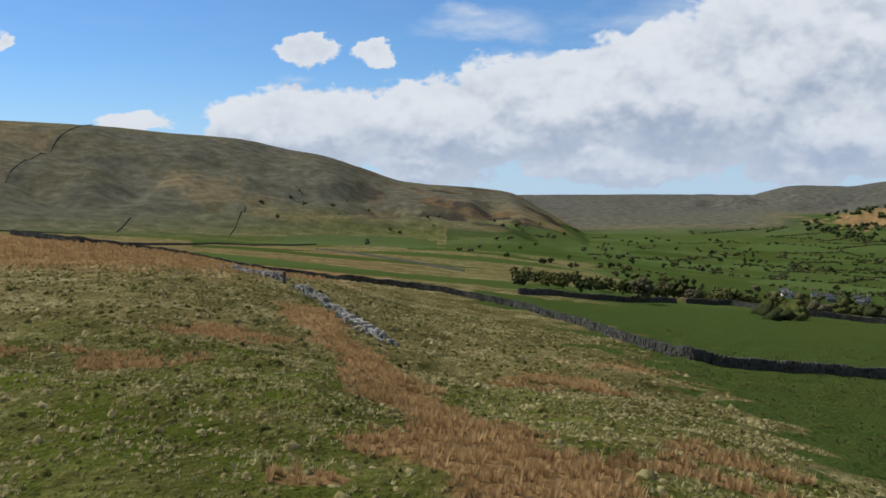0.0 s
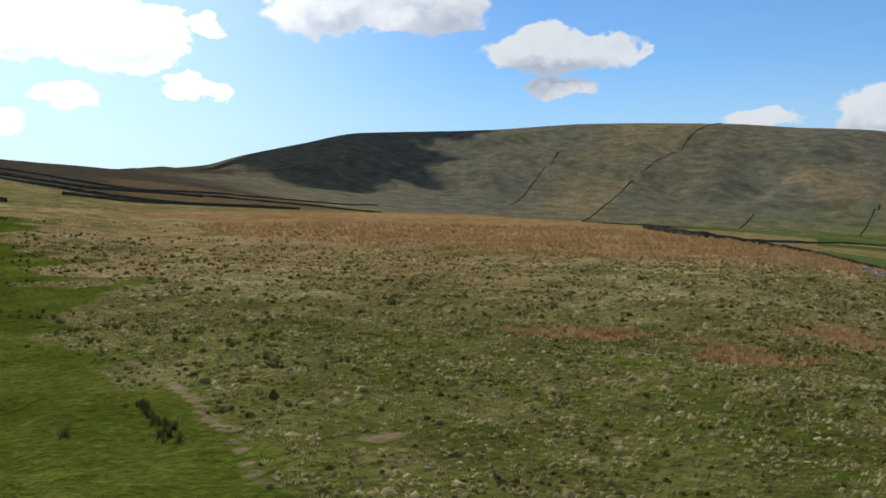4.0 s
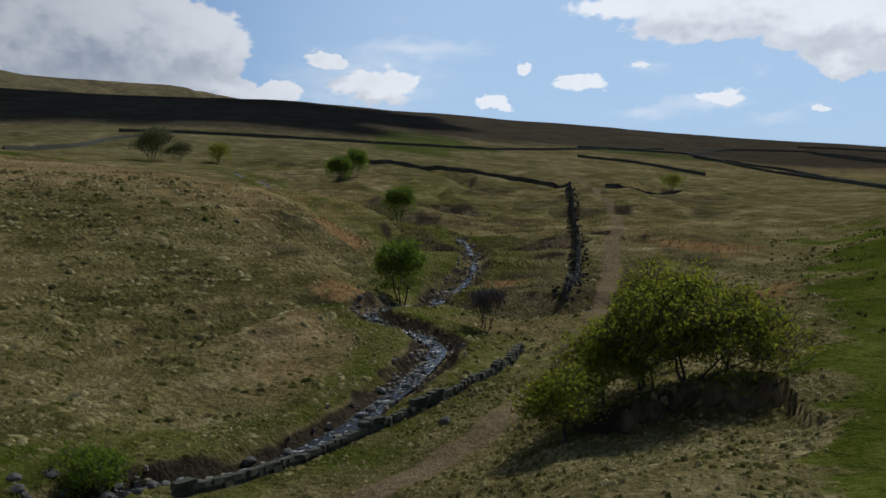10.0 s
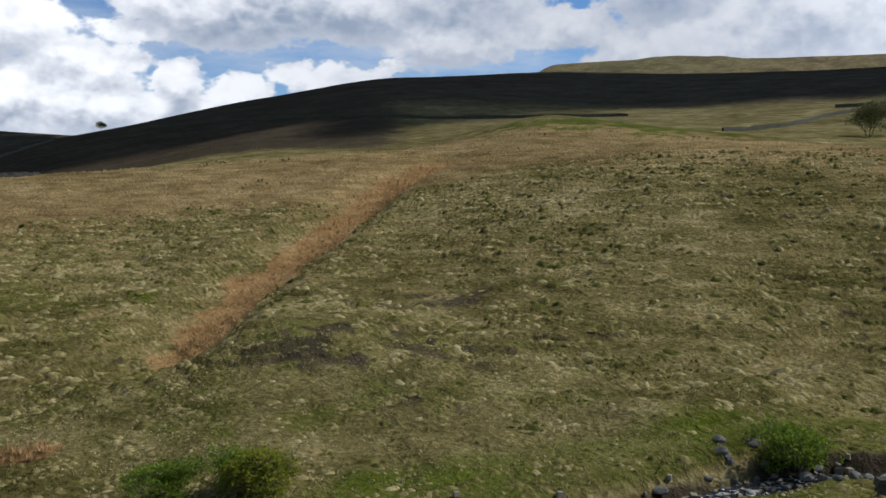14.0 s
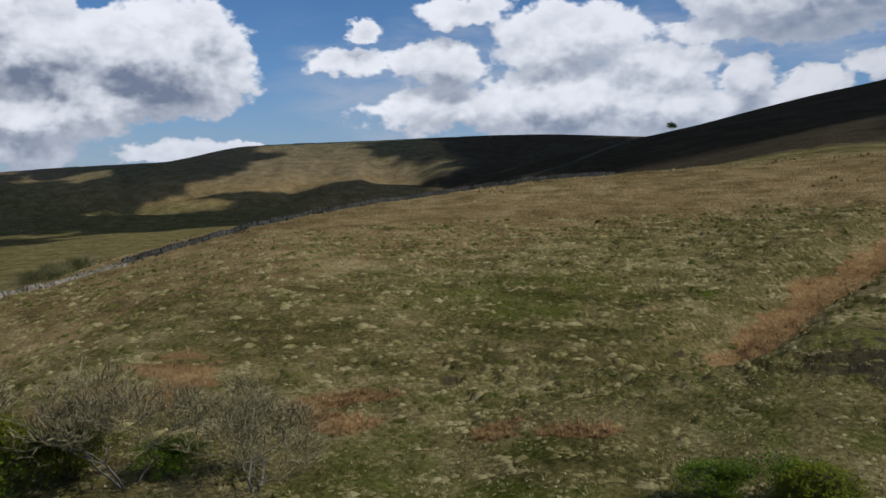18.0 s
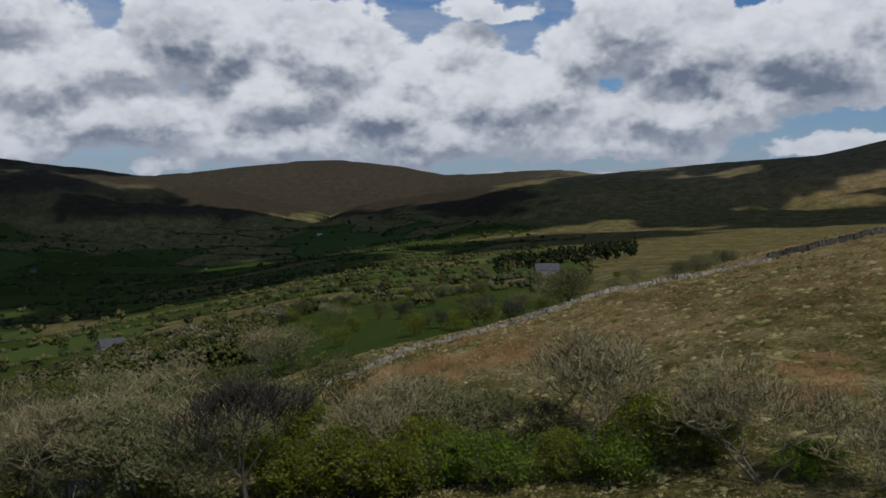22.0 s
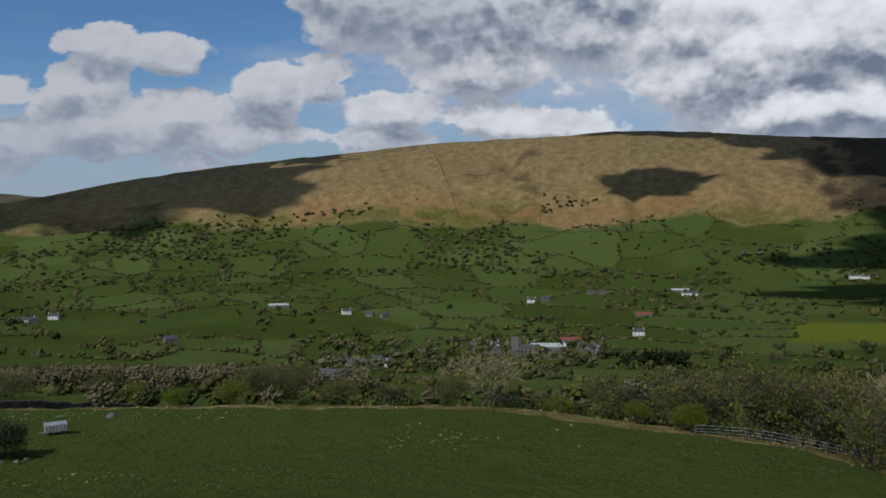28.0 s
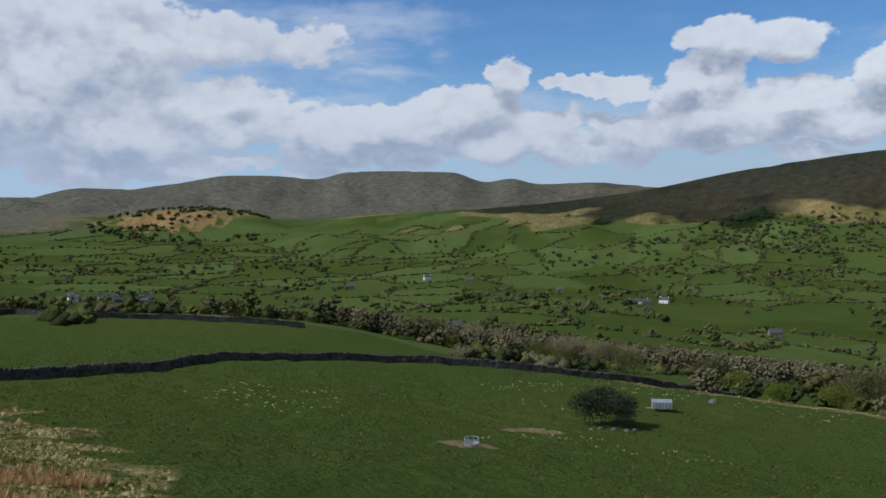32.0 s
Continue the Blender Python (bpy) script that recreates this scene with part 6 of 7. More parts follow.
for bearing, r, size, turn in ((306.7, 100, 0.74, 0), (305.6, 101, 0.82, 80), (304.4, 100.5, 0.72, 200)):
    plant(HOLLY, bearing, r, size, turn, "wind-bent hawthorn over boulders in green pasture", GR, 0.95)
# the wood under the hill: the trees that stand nearest
WG = "trees of the near wood"
tr = random.Random(5)
for tree, bearing, r, size in ((ASH, 205.4, 55, 0.92), (ELDER, 202.2, 51, 0.9), (ASH2, 195.2, 47, 0.85), (SHRUB, 192.6, 47, 0.9), (ASH2, 187.4, 43, 0.72), (ELDER, 198.5, 50, 0.65), (OAK, 209.5, 56, 0.5),
                               (WILLOW, 213.0, 57, 0.7), (ELDER, 216.5, 54, 1.0), (SHRUB, 211.5, 50, 1.2), (ASH2, 218.6, 58, 0.95), (ELDER, 221.5, 54, 1.0), (SYC, 228.0, 54, 1.0), (WILLOW, 231.5, 58, 0.9),
                               (ELDER, 224.8, 55, 0.9), (WILLOW, 234.5, 62, 1.0), (ASH, 238.6, 64, 1.0), (ASH2, 241.0, 70, 0.9), (OAK, 244.6, 72, 0.85), (OAK, 247.2, 80, 0.75), (ASH, 243.2, 82, 1.05),
                               (ASH2, 236.2, 76, 1.1), (ASH, 233.0, 86, 1.15), (WILLOW, 226.0, 74, 0.9), (OAK, 222.6, 84, 0.8), (OAK, 250.0, 90, 0.9), (OAK, 252.4, 97, 1.0), (HOLLY, 254.0, 99, 1.05),
                               (OAK, 256.6, 102, 1.0), (OAK, 259.0, 106, 1.05), (HOLLY, 261.2, 110, 1.0), (OAK, 263.2, 113, 1.0), (HOLLY, 265.4, 121, 1.0), (ASH, 248.4, 96, 1.15), (OAK, 268.0, 126, 0.9),
                               (ASH2, 275.4, 150, 1.55), (HOLLY, 273.8, 140, 0.75), (OAK, 277.4, 138, 0.7), (HOLLY, 281.4, 132, 0.6), (OAK, 284.6, 130, 0.55), (ELDER, 291.5, 138, 0.9), (SHRUB, 295.0, 136, 1.1),
                               (HAW2, 265.6, 108, 0.8), (HAW2, 262.2, 104, 0.9), (ELDER, 270.5, 128, 0.8), (WILLOW, 229.4, 70, 0.8), (HOLLY, 257.4, 112, 1.1), (OAK, 254.6, 110, 1.2), (ASH, 251.0, 106, 1.2), (ELDER, 207.5, 50, 0.7), (SHRUB, 214.5, 52, 1.2), (ELDER, 218.4, 51, 0.8),
                               (WILLOW, 221.0, 58, 0.6), (ELDER, 226.6, 58, 0.9), (OAK, 230.2, 56, 0.55), (ELDER, 232.8, 60, 0.9), (OAK, 236.8, 63, 0.55), (OAK, 240.2, 66, 0.6), (ELDER, 242.4, 68, 0.9),
                               (OAK, 245.8, 73, 0.6), (ELDER, 248.6, 79, 0.9), (OAK, 251.6, 88, 0.7), (SHRUB, 204.0, 49, 1.1), (ELDER, 224.0, 66, 1.0), (WILLOW, 216.0, 66, 0.7)):
    plant(LIGHT.get(tree, tree) if r > 76 else tree, bearing, r, size * tr.uniform(0.95, 1.05), tr.uniform(0, 360), "", WG)
for _ in range(75):
    bearing, r = tr.uniform(225, 263), 0
    r = tr.uniform(95 + 0.9 * max(0, bearing - 245), 210)
    plant(LIGHT[tr.choice((OAK, ASH, ASH2, OAK, WILLOW, HOLLY, OAK, SYC))], bearing, r, tr.uniform(0.85, 1.25), tr.uniform(0, 360), "", WG)
for _ in range(26):
    plant(LIGHT[tr.choice((ASH, ASH2, SYC, OAK, HAW))], tr.uniform(284, 322), tr.uniform(235, 330), tr.uniform(0.9, 1.3), tr.uniform(0, 360), "", "trees below the pasture")
for _ in range(52):
    plant(LIGHT[tr.choice((OAK, HOLLY, ELDER, HAW, WILLOW))], tr.uniform(206, 228), tr.uniform(160, 420), tr.uniform(0.7, 1.1), tr.uniform(0, 360), "", "hedgerow trees by the hill")
for _ in range(14):
    plant(LIGHT[tr.choice((OAK, ELDER, ASH, WILLOW))], tr.uniform(197, 208), tr.uniform(230, 430), tr.uniform(0.7, 1.0), tr.uniform(0, 360), "", "hedgerow trees by the hill")
for tree in (HAW, HAW2, ROUND, BARE, SHRUB, ASH, ASH2, SYC, OAK, WILLOW, HOLLY, ELDER, *LIGHT.values()):
    for o in (*tree.children_recursive, tree):
        bpy.data.objects.remove(o)

# ---- the farther trees, hedges and woods ----------------------------------------
def canopy_material():
    """Far foliage: each clump its own tone, mottled with leaf and painted dark, shaded gaps."""
    k = material("far_canopy", 0.95)
    n, b, geo = k[1], k[2], k[3]
    b.inputs["Specular IOR Level"].default_value = 0.0
    own = k[0].node_tree.nodes.new("ShaderNodeNewGeometry").outputs["Random Per Island"]
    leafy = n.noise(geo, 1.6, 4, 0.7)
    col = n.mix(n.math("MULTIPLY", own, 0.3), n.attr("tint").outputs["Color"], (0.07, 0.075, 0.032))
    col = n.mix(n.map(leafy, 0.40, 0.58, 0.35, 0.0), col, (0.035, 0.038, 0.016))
    return paint(k, col, n.bump(leafy, 1.0, 0.8))


CANOPY = canopy_material()
TINTS = np.array([(0.120, 0.130, 0.034), (0.056, 0.070, 0.026), (0.15, 0.138, 0.048), (0.205, 0.178, 0.10), (0.25, 0.218, 0.125), (0.15, 0.13, 0.075), (0.014, 0.022, 0.010), (0.075, 0.105, 0.02)])


OCTA = np.array([(1, 0, 0), (-1, 0, 0), (0, 1, 0), (0, -1, 0), (0, 0, 1), (0, 0, -1)], float)
OCTA_FACES = np.array([(0, 2, 4), (2, 1, 4), (1, 3, 4), (3, 0, 4), (2, 0, 5), (1, 2, 5), (3, 1, 5), (0, 3, 5)])


def canopy(name, label, x, y, high, wide, tint, clumps=10, seed=0, size=0.45):
    """Many trees as uneven heaps of leafy clumps with gaps between."""
    r = np.random.RandomState(seed)
    n = len(x)
    z = height(x, y)
    u = r.normal(0, 1, (n, clumps, 3))
    u /= np.linalg.norm(u, axis=2)[..., None]
    rad = r.uniform(0.35, 0.85, (n, clumps, 1))
    c = u * rad * np.stack([wide, wide, high * 0.44], 1)[:, None] + np.stack([x, y, z + high * 0.48], 1)[:, None]
    s = (size * wide)[:, None, None, None] * r.uniform(0.55, 1.25, (n, clumps, 1, 1)) * r.uniform(0.7, 1.3, (n, clumps, 6, 1))
    turn_ = r.uniform(0, 6.283, (n, clumps, 1))
    ox, oy = OCTA[:, 0] * np.cos(turn_) - OCTA[:, 1] * np.sin(turn_), OCTA[:, 0] * np.sin(turn_) + OCTA[:, 1] * np.cos(turn_)
    shape = np.stack([ox, oy, np.broadcast_to(OCTA[:, 2] * 0.85, ox.shape)], -1)
    v = (c[:, :, None] + shape * s).reshape(-1, 3)
    f = (OCTA_FACES[None] + (np.arange(n * clumps) * 6)[:, None, None]).reshape(-1, 3)
    t = np.repeat(TINTS[tint] * r.uniform(0.75, 1.25, (n, 1)), clumps * 6, 0)
    me = mesh_from(name, v, f, True)
    at = me.attributes.new("tint", "FLOAT_COLOR", "POINT")
    at.data.foreach_set("color", np.concatenate([t, np.ones((len(t), 1))], 1).astype(np.float32).ravel())
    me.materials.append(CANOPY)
    return tagged(new(name, me), label, "trees", kind="stuff")


def polar(n, b0, b1, r0, r1, r):
    bb, rr = np.radians(r.uniform(b0, b1, n)), np.sqrt(r.uniform(r0 * r0, r1 * r1, n))
    return -rr * np.sin(bb), rr * np.cos(bb)


r = np.random.RandomState(12)
# hedges follow the fields' edges
g = np.arange(-2600, 2600, 8.0)
hx, hy = (m.ravel() for m in np.meshgrid(g, g))
hb, hr = np.degrees(np.arctan2(-hx, hy)) % 360, np.hypot(hx, hy)
ok = (hr > 190) & (hr < 2550) & ((hb > 203) | (hb < 15))
hx, hy, hb, hr = hx[ok], hy[ok], hb[ok], hr[ok]
ok = dale(hx, hy) > 0.25
hx, hy, hb, hr = hx[ok], hy[ok], hb[ok], hr[ok]
here, east, north_ = field_of(hx, hy), field_of(hx + 8, hy), field_of(hx, hy + 8)
other = np.where(here != east, east, north_)
rim = here != other
pair = (np.minimum(here, other) * 7919 + np.maximum(here, other) * 104729) % 1000 / 1000.0
HEDGE_AT = rim & (pair < 0.80) & ~((hb > 245.5) & (hb < 256) & (hr > 950) & (hr < 1175)) & ~(((hb < 14) | (hb > 340)) & (pair > 0.16))
x, y, pr, rr = hx[HEDGE_AT], hy[HEDGE_AT], pair[HEDGE_AT], hr[HEDGE_AT]
tall = (pr < 0.42) & (r.uniform(0, 1, len(x)) < 0.36)
high = np.where(tall, r.uniform(3, 9, len(x)), r.uniform(1.5, 2.7, len(x)))
canopy("hedges", "dark field hedges and hedgerow trees across the dale", x + r.normal(0, 1.5, len(x)), y + r.normal(0, 1.5, len(x)), high, np.where(tall, r.uniform(2.8, 5.0, len(x)), r.uniform(4.0, 5.2, len(x))),
       np.where(r.uniform(0, 1, len(x)) < 0.45, 1, r.choice([0, 0, 2, 5], len(x))), 6, 3, 0.46)
# lone and clustered trees in the dale
x, y = polar(5000, 203, 350, 230, 2250, r)
wood = fbm(x, y, 190, 3, 91)
b_, d_ = np.degrees(np.arctan2(-x, y)) % 360, np.hypot(x, y)
keep = (dale(x, y) > 0.2) & (r.uniform(0, 1, len(x)) < step(wood, 0.48, 0.62) * 0.8 + 0.08)
keep &= ~((b_ > 203) & (b_ < 238) & (r.uniform(0, 1, len(x)) < 0.6))
keep &= ~((b_ > 244) & (b_ < 257.5) & (d_ > 910) & (d_ < 1230))
x, y = x[keep], y[keep]
far = np.hypot(x, y) > 720
for name, label, m, cards, size in (("dale_trees", "scattered broadleaf trees and copses in the green dale", far, 9, 0.5), ("near_dale_trees", "budding and bare trees between the nearer fields", ~far, 40, 0.25)):
    canopy(name, label, x[m], y[m], r.uniform(6, 11, m.sum()), r.uniform(3.4, 6.5, m.sum()), r.choice([0, 1, 1, 2, 0, 1, 5], m.sum()), cards, 4, size)
x, y = polar(330, 267.5, 286, 640, 1000, r)
canopy("village_trees", "garden and churchyard trees among the village roofs", x, y, r.uniform(5, 11, len(x)), r.uniform(3, 5, len(x)), r.choice([0, 1, 1, 3, 5], len(x)), 10, 14, 0.5)
x, y = polar(150, 262, 300, 128, 330, r)
canopy("field_scrub", "thorn scrub and small trees below the pasture", x, y, r.uniform(2.5, 6, len(x)), r.uniform(1.6, 3.2, len(x)), r.choice([0, 1, 1, 2, 3], len(x)), 64, 15, 0.19)
# the wood's farther part, mixed bare and budding
x, y = polar(700, 226, 266, 200, 420, r)
canopy("woodland", "mixed wood of bare ash and budding oak below the pasture", x, y, r.uniform(7, 11, len(x)), r.uniform(3, 4.6, len(x)), r.choice([0, 0, 1, 2, 2, 3, 4], len(x)), 66, 5, 0.18)
x, y = polar(420, 283, 323, 300, 420, r)
canopy("bare_wood", "belt of leafless pale trees beyond the pasture", x, y, r.uniform(7, 11, len(x)), r.uniform(3, 4.6, len(x)), r.choice([3, 4, 4, 3, 3, 5], len(x)), 80, 6, 0.165)
x, y = polar(170, 312, 356, 300, 470, r)
canopy("copse", "thickets of thorn and bare trees beyond the meadow wall", x, y, r.uniform(4, 8, len(x)), r.uniform(2.5, 4.2, len(x)), r.choice([1, 1, 0, 5, 2], len(x)), 64, 7, 0.19)
# fellside woods
x, y = polar(2600, 243, 304, 1750, 2350, r)
keep = r.uniform(0, 1, len(x)) < step(fbm(x, y, 210, 3, 92), 0.44, 0.56) * (1 - step(height(x, y, False), -40, 30))
x, y = x[keep], y[keep]
canopy("fellside_trees", "dark scrub and trees on the lower slopes of the fell", x, y, r.uniform(6, 11, len(x)), r.uniform(4, 7, len(x)), r.choice([1, 1, 5, 0], len(x)), 8, 8, 0.55)
x, y = polar(1300, 348, 372, 900, 1750, r)
keep = r.uniform(0, 1, len(x)) < 0.02 + 0.06 * step(fbm(x, y, 170, 3, 93), 0.5, 0.6)
x, y = x[keep], y[keep]
canopy("slope_trees", "trees scattered over the foot of the western fell", x, y, r.uniform(5, 9, len(x)), r.uniform(3, 5.5, len(x)), r.choice([0, 1, 2, 5], len(x)), 8, 9, 0.55)
x, y = polar(300, 327, 338, 2350, 2900, r)
keep = fbm(x, y, 150, 2, 94) > 0.5
canopy("bracken_trees", "dark trees dotted over a bracken hill", x[keep], y[keep], r.uniform(8, 12, keep.sum()), r.uniform(6, 9, keep.sum()), np.full(keep.sum(), 1), 8, 10, 0.55)
x, y = polar(170, 203, 212, 640, 900, r)
canopy("plantation", "dark conifer plantation across the dale", x, y, r.uniform(9, 14, len(x)), r.uniform(2.5, 3.5, len(x)), np.full(len(x), 6), 10, 11, 0.55)
x, y = polar(60, 262.5, 267, 600, 640, r)
canopy("spruces", "row of dark spruces above the village", x, y, r.uniform(12, 17, len(x)), r.uniform(2, 3, len(x)), np.full(len(x), 6), 10, 13, 0.55)

# ---- farms, barns and the village ------------------------------------------------
RENDER_WHITE = mottled("limewash", (0.62, 0.61, 0.57), (0.74, 0.73, 0.69), (0.82, 0.81, 0.78), 2.0, 0.9, 0.2, 0.02)
RUBBLE = mottled("rubble_masonry", (0.09, 0.083, 0.07), (0.17, 0.16, 0.135), (0.27, 0.255, 0.22), 1.2, 0.95, 0.5, 0.05)
SLATE = mottled("stone_slates", (0.04, 0.04, 0.042), (0.075, 0.075, 0.077), (0.12, 0.12, 0.118), 1.4, 0.8, 0.4, 0.04)
PALE_ROOF = mottled("weathered_sheet_roof", (0.30, 0.33, 0.33), (0.42, 0.46, 0.45), (0.52, 0.56, 0.54), 3.0, 0.6, 0.2, 0.03)
RED_ROOF = mottled("rusty_sheet_roof", (0.16, 0.05, 0.035), (0.24, 0.075, 0.05), (0.32, 0.11, 0.07), 3.0, 0.8, 0.2, 0.03)
GLASS = paint(material("window_glass", 0.08), (0.02, 0.024, 0.03, 1))
WOOD = mottled("weathered_timber", (0.05, 0.042, 0.033), (0.10, 0.085, 0.068), (0.17, 0.15, 0.125), 0.6, 0.9)
STEEL = mottled("galvanised_steel", (0.34, 0.36, 0.38), (0.46, 0.48, 0.50), (0.58, 0.60, 0.62), 0.7, 0.45, 0.15, 0.01, 0.6)
RUBBER = paint(material("tyre_rubber", 0.9), (0.02, 0.02, 0.02, 1))


def roof_bm(l, w, eaves, ridge, thick=0.25, over=0.3):
    bm = bmesh.new()
    for s in (-1, 1):
        slope = (ridge - eaves) / (w / 2)
        y0, z0 = s * (w / 2 + over), eaves - slope * over
        pts = [(x, y, z) for x in (-l / 2 - over, l / 2 + over) for y, z in ((y0, z0), (0, ridge), (0, ridge + thick), (y0, z0 + thick))]
        vs = [bm.verts.new(p) for p in pts]
        for q in ((0, 1, 2, 3), (7, 6, 5, 4), (0, 4, 5, 1), (1, 5, 6, 2), (2, 6, 7, 3), (3, 7, 4, 0)):
            bm.faces.new([vs[k] for k in q])
    bmesh.ops.recalc_face_normals(bm, faces=bm.faces)
    return bm


def house(label, l, w, eaves, ridge, wall_mat, roof_mat, windows=3, chimneys=2, category="house", floors=2):
    """A dale house: walls with gables, slate roof, chimneys, windows and a door, each a part."""
    h = thing(category.replace(" ", "_"), 0, 0, -500, label, category)
    bm = box_bm((-l / 2, -w / 2, -2.0, l / 2, w / 2, eaves))
    for s in (-1, 1):
        a, b, c = bm.verts.new((s * l / 2, -w / 2, eaves)), bm.verts.new((s * l / 2, w / 2, eaves)), bm.verts.new((s * l / 2, 0, ridge))
        a2, b2, c2 = (bm.verts.new((v.co.x - s * 0.4, v.co.y, v.co.z)) for v in (a, b, c))
        for q in ((a, b, c), (c2, b2, a2), (a, c, c2, a2), (b, b2, c2, c)):
            bm.faces.new(q)
    bmesh.ops.recalc_face_normals(bm, faces=bm.faces)
    part("masonry", bm, wall_mat, h)
    roof = part("roof", roof_bm(l, w, eaves, ridge), roof_mat, h)
    for k in range(chimneys):
        x = (-1, 1, 0)[k] * (l / 2 - 0.6)
        part("chimney", box_bm((x - 0.45, -0.4, ridge - 0.6, x + 0.45, 0.4, ridge + 1.1), (x - 0.55, -0.5, ridge + 1.1, x + 0.55, 0.5, ridge + 1.25)), wall_mat, roof)
    for side in (-1, 1):
        for k in range(windows):
            for fl in range(floors):
                if fl == 0 and k == windows // 2 and side < 0:
                    continue
                x, z = (k + 0.5) / windows * l - l / 2, 0.9 + 2.6 * fl
                y0, y1 = sorted((side * (w / 2 - 0.02), side * (w / 2 + 0.05)))
                win = part("window", box_bm((x - 0.62, y0, z - 0.1, x + 0.62, y1, z)), RUBBLE, h)
                part("pane", box_bm((x - 0.5, y0 + 0.01, z, x + 0.5, y1 - 0.01, z + 1.25)), GLASS, win)
    x = (windows // 2 + 0.5) / windows * l - l / 2
    part("door", box_bm((x - 0.5, -w / 2 - 0.06, 0, x + 0.5, -w / 2 + 0.02, 2.05)), WOOD, h)
    return h


def place(h, bearing, r, turn, label="", group="farms and houses of the dale", size=1.0):
    x, y = spot(bearing, r)
    ob = copy_thing(h, pose(x, y, ground_z(x, y) + 0.1, 0, 0, bearing + turn))
    ob.matrix_basis = ob.matrix_basis @ Matrix.Diagonal((size, size, size, 1))
    return tagged(ob, label, "", group)


WHITE_HOUSE = house("whitewashed dale farmhouse with a grey slate roof", 13, 7, 5.2, 8.0, RENDER_WHITE, SLATE)
LONG_FARM = house("long whitewashed farm range with slate roofs", 26, 8, 4.6, 7.4, RENDER_WHITE, SLATE, 6, 2)
GREY_HOUSE = house("grey rubble stone house with a slate roof", 12, 7, 5.2, 8.2, RUBBLE, SLATE)
COTTAGE = house("low grey stone cottage with a slate roof", 9, 6, 3.6, 5.8, RUBBLE, SLATE, 3, 2, "house", 1)
WHITE_COT = house("low whitewashed cottage with a slate roof", 8.5, 6, 3.6, 5.8, RENDER_WHITE, SLATE, 3, 2, "house", 1)
BARN = house("grey stone field barn with a slate roof", 13, 7.5, 4.2, 7.6, RUBBLE, SLATE, 1, 0, "barn", 1)
SHED = house("long farm shed with a pale sheet roof", 30, 13, 4.2, 6.4, RUBBLE, PALE_ROOF, 3, 0, "farm shed", 1)
RED_SHED = house("farm shed with a rust-red sheet roof", 22, 11, 4.0, 6.0, RUBBLE, RED_ROOF, 2, 0, "farm shed", 1)
for h, bearing, r, turn in ((LONG_FARM, 262.4, 1560, 10), (SHED, 263.0, 1590, 15), (WHITE_HOUSE, 272.3, 1406, -10), (GREY_HOUSE, 271.4, 1415, 20), (WHITE_HOUSE, 284.3, 1277, 15), (GREY_HOUSE, 282.8, 1262, -20),
                            (GREY_HOUSE, 281.8, 1250, 30), (SHED, 288.6, 1365, 5), (GREY_HOUSE, 267.8, 1524, 0), (BARN, 268.5, 1535, 20), (RED_SHED, 265.2, 1255, 10), (WHITE_HOUSE, 252.4, 1805, 0),
                            (LONG_FARM, 252.9, 1815, 12), (WHITE_HOUSE, 247.3, 1735, -15), (WHITE_HOUSE, 244.8, 1745, 25), (BARN, 245.6, 1760, 0), (WHITE_HOUSE, 250.7, 1372, 30), (GREY_HOUSE, 240.2, 1890, 0),
                            (WHITE_HOUSE, 223.2, 2130, 0), (BARN, 236.0, 505, 15), (BARN, 208.6, 495, 10), (BARN, 295.3, 953, 20), (BARN, 285.0, 356, -14), (GREY_HOUSE, 303.0, 1249, 10), (WHITE_HOUSE, 301.9, 1285, -20),
                            (LONG_FARM, 303.5, 1262, 5), (GREY_HOUSE, 314.3, 1451, 0), (WHITE_HOUSE, 317, 1500, 20), (BARN, 315.6, 482, 10), (GREY_HOUSE, 322, 1350, 0), (WHITE_HOUSE, 265.5, 1044, 5), (BARN, 308.5, 1400, 0)):
    place(h, bearing, r, turn)
V = "houses of the village"
vr = random.Random(9)
for k in range(30):
    bearing, r = vr.uniform(268.2, 276.5), vr.uniform(830, 960)
    place(vr.choice((COTTAGE, COTTAGE, COTTAGE, WHITE_COT, COTTAGE, GREY_HOUSE)), bearing, r, vr.choice((0, 90, 15, -20, 70)), "", V, vr.uniform(0.85, 1.05))
for k in range(12):
    place(vr.choice((COTTAGE, COTTAGE, WHITE_COT, COTTAGE)), vr.uniform(281.5, 285), vr.uniform(720, 790), vr.choice((0, 90, 15, -20)), "", V, vr.uniform(0.85, 1.0))
place(SHED, 271.2, 905, 4, "long building with a pale green sheet roof in the village", V, 1.15)
place(RED_SHED, 269.8, 975, 8, "", V)
for k in range(16):
    place(vr.choice((COTTAGE, COTTAGE, WHITE_COT, COTTAGE)), vr.uniform(334.3, 339), vr.uniform(1050, 1120), vr.choice((0, 90, 15, -20)), "", "houses of the lower hamlet", vr.uniform(0.9, 1.1))
# the church: a square tower with battlements, a nave and its roof
x, y = spot(272.8, 880)
church = thing("church", x, y, ground_z(x, y), "grey stone village church with a square battlemented tower", "church", turn=272.8 + 8)
part("tower", box_bm((-12, -3.2, -2, -5.6, 3.2, 16)), RUBBLE, church)
for k in range(4):
    for sy in (-1, 1):
        part("battlement", box_bm((-12 + 1.8 * k, sy * 3.0 - 0.25, 16, -11 + 1.8 * k, sy * 3.0 + 0.25, 17)), RUBBLE, church)
part("nave", box_bm((-5.6, -6, -2, 16, 6, 6.5)), RUBBLE, church)
part("roof", roof_bm(21.4, 12, 6.5, 9.0).copy(), SLATE, church).location = (5.4, 0, 0)
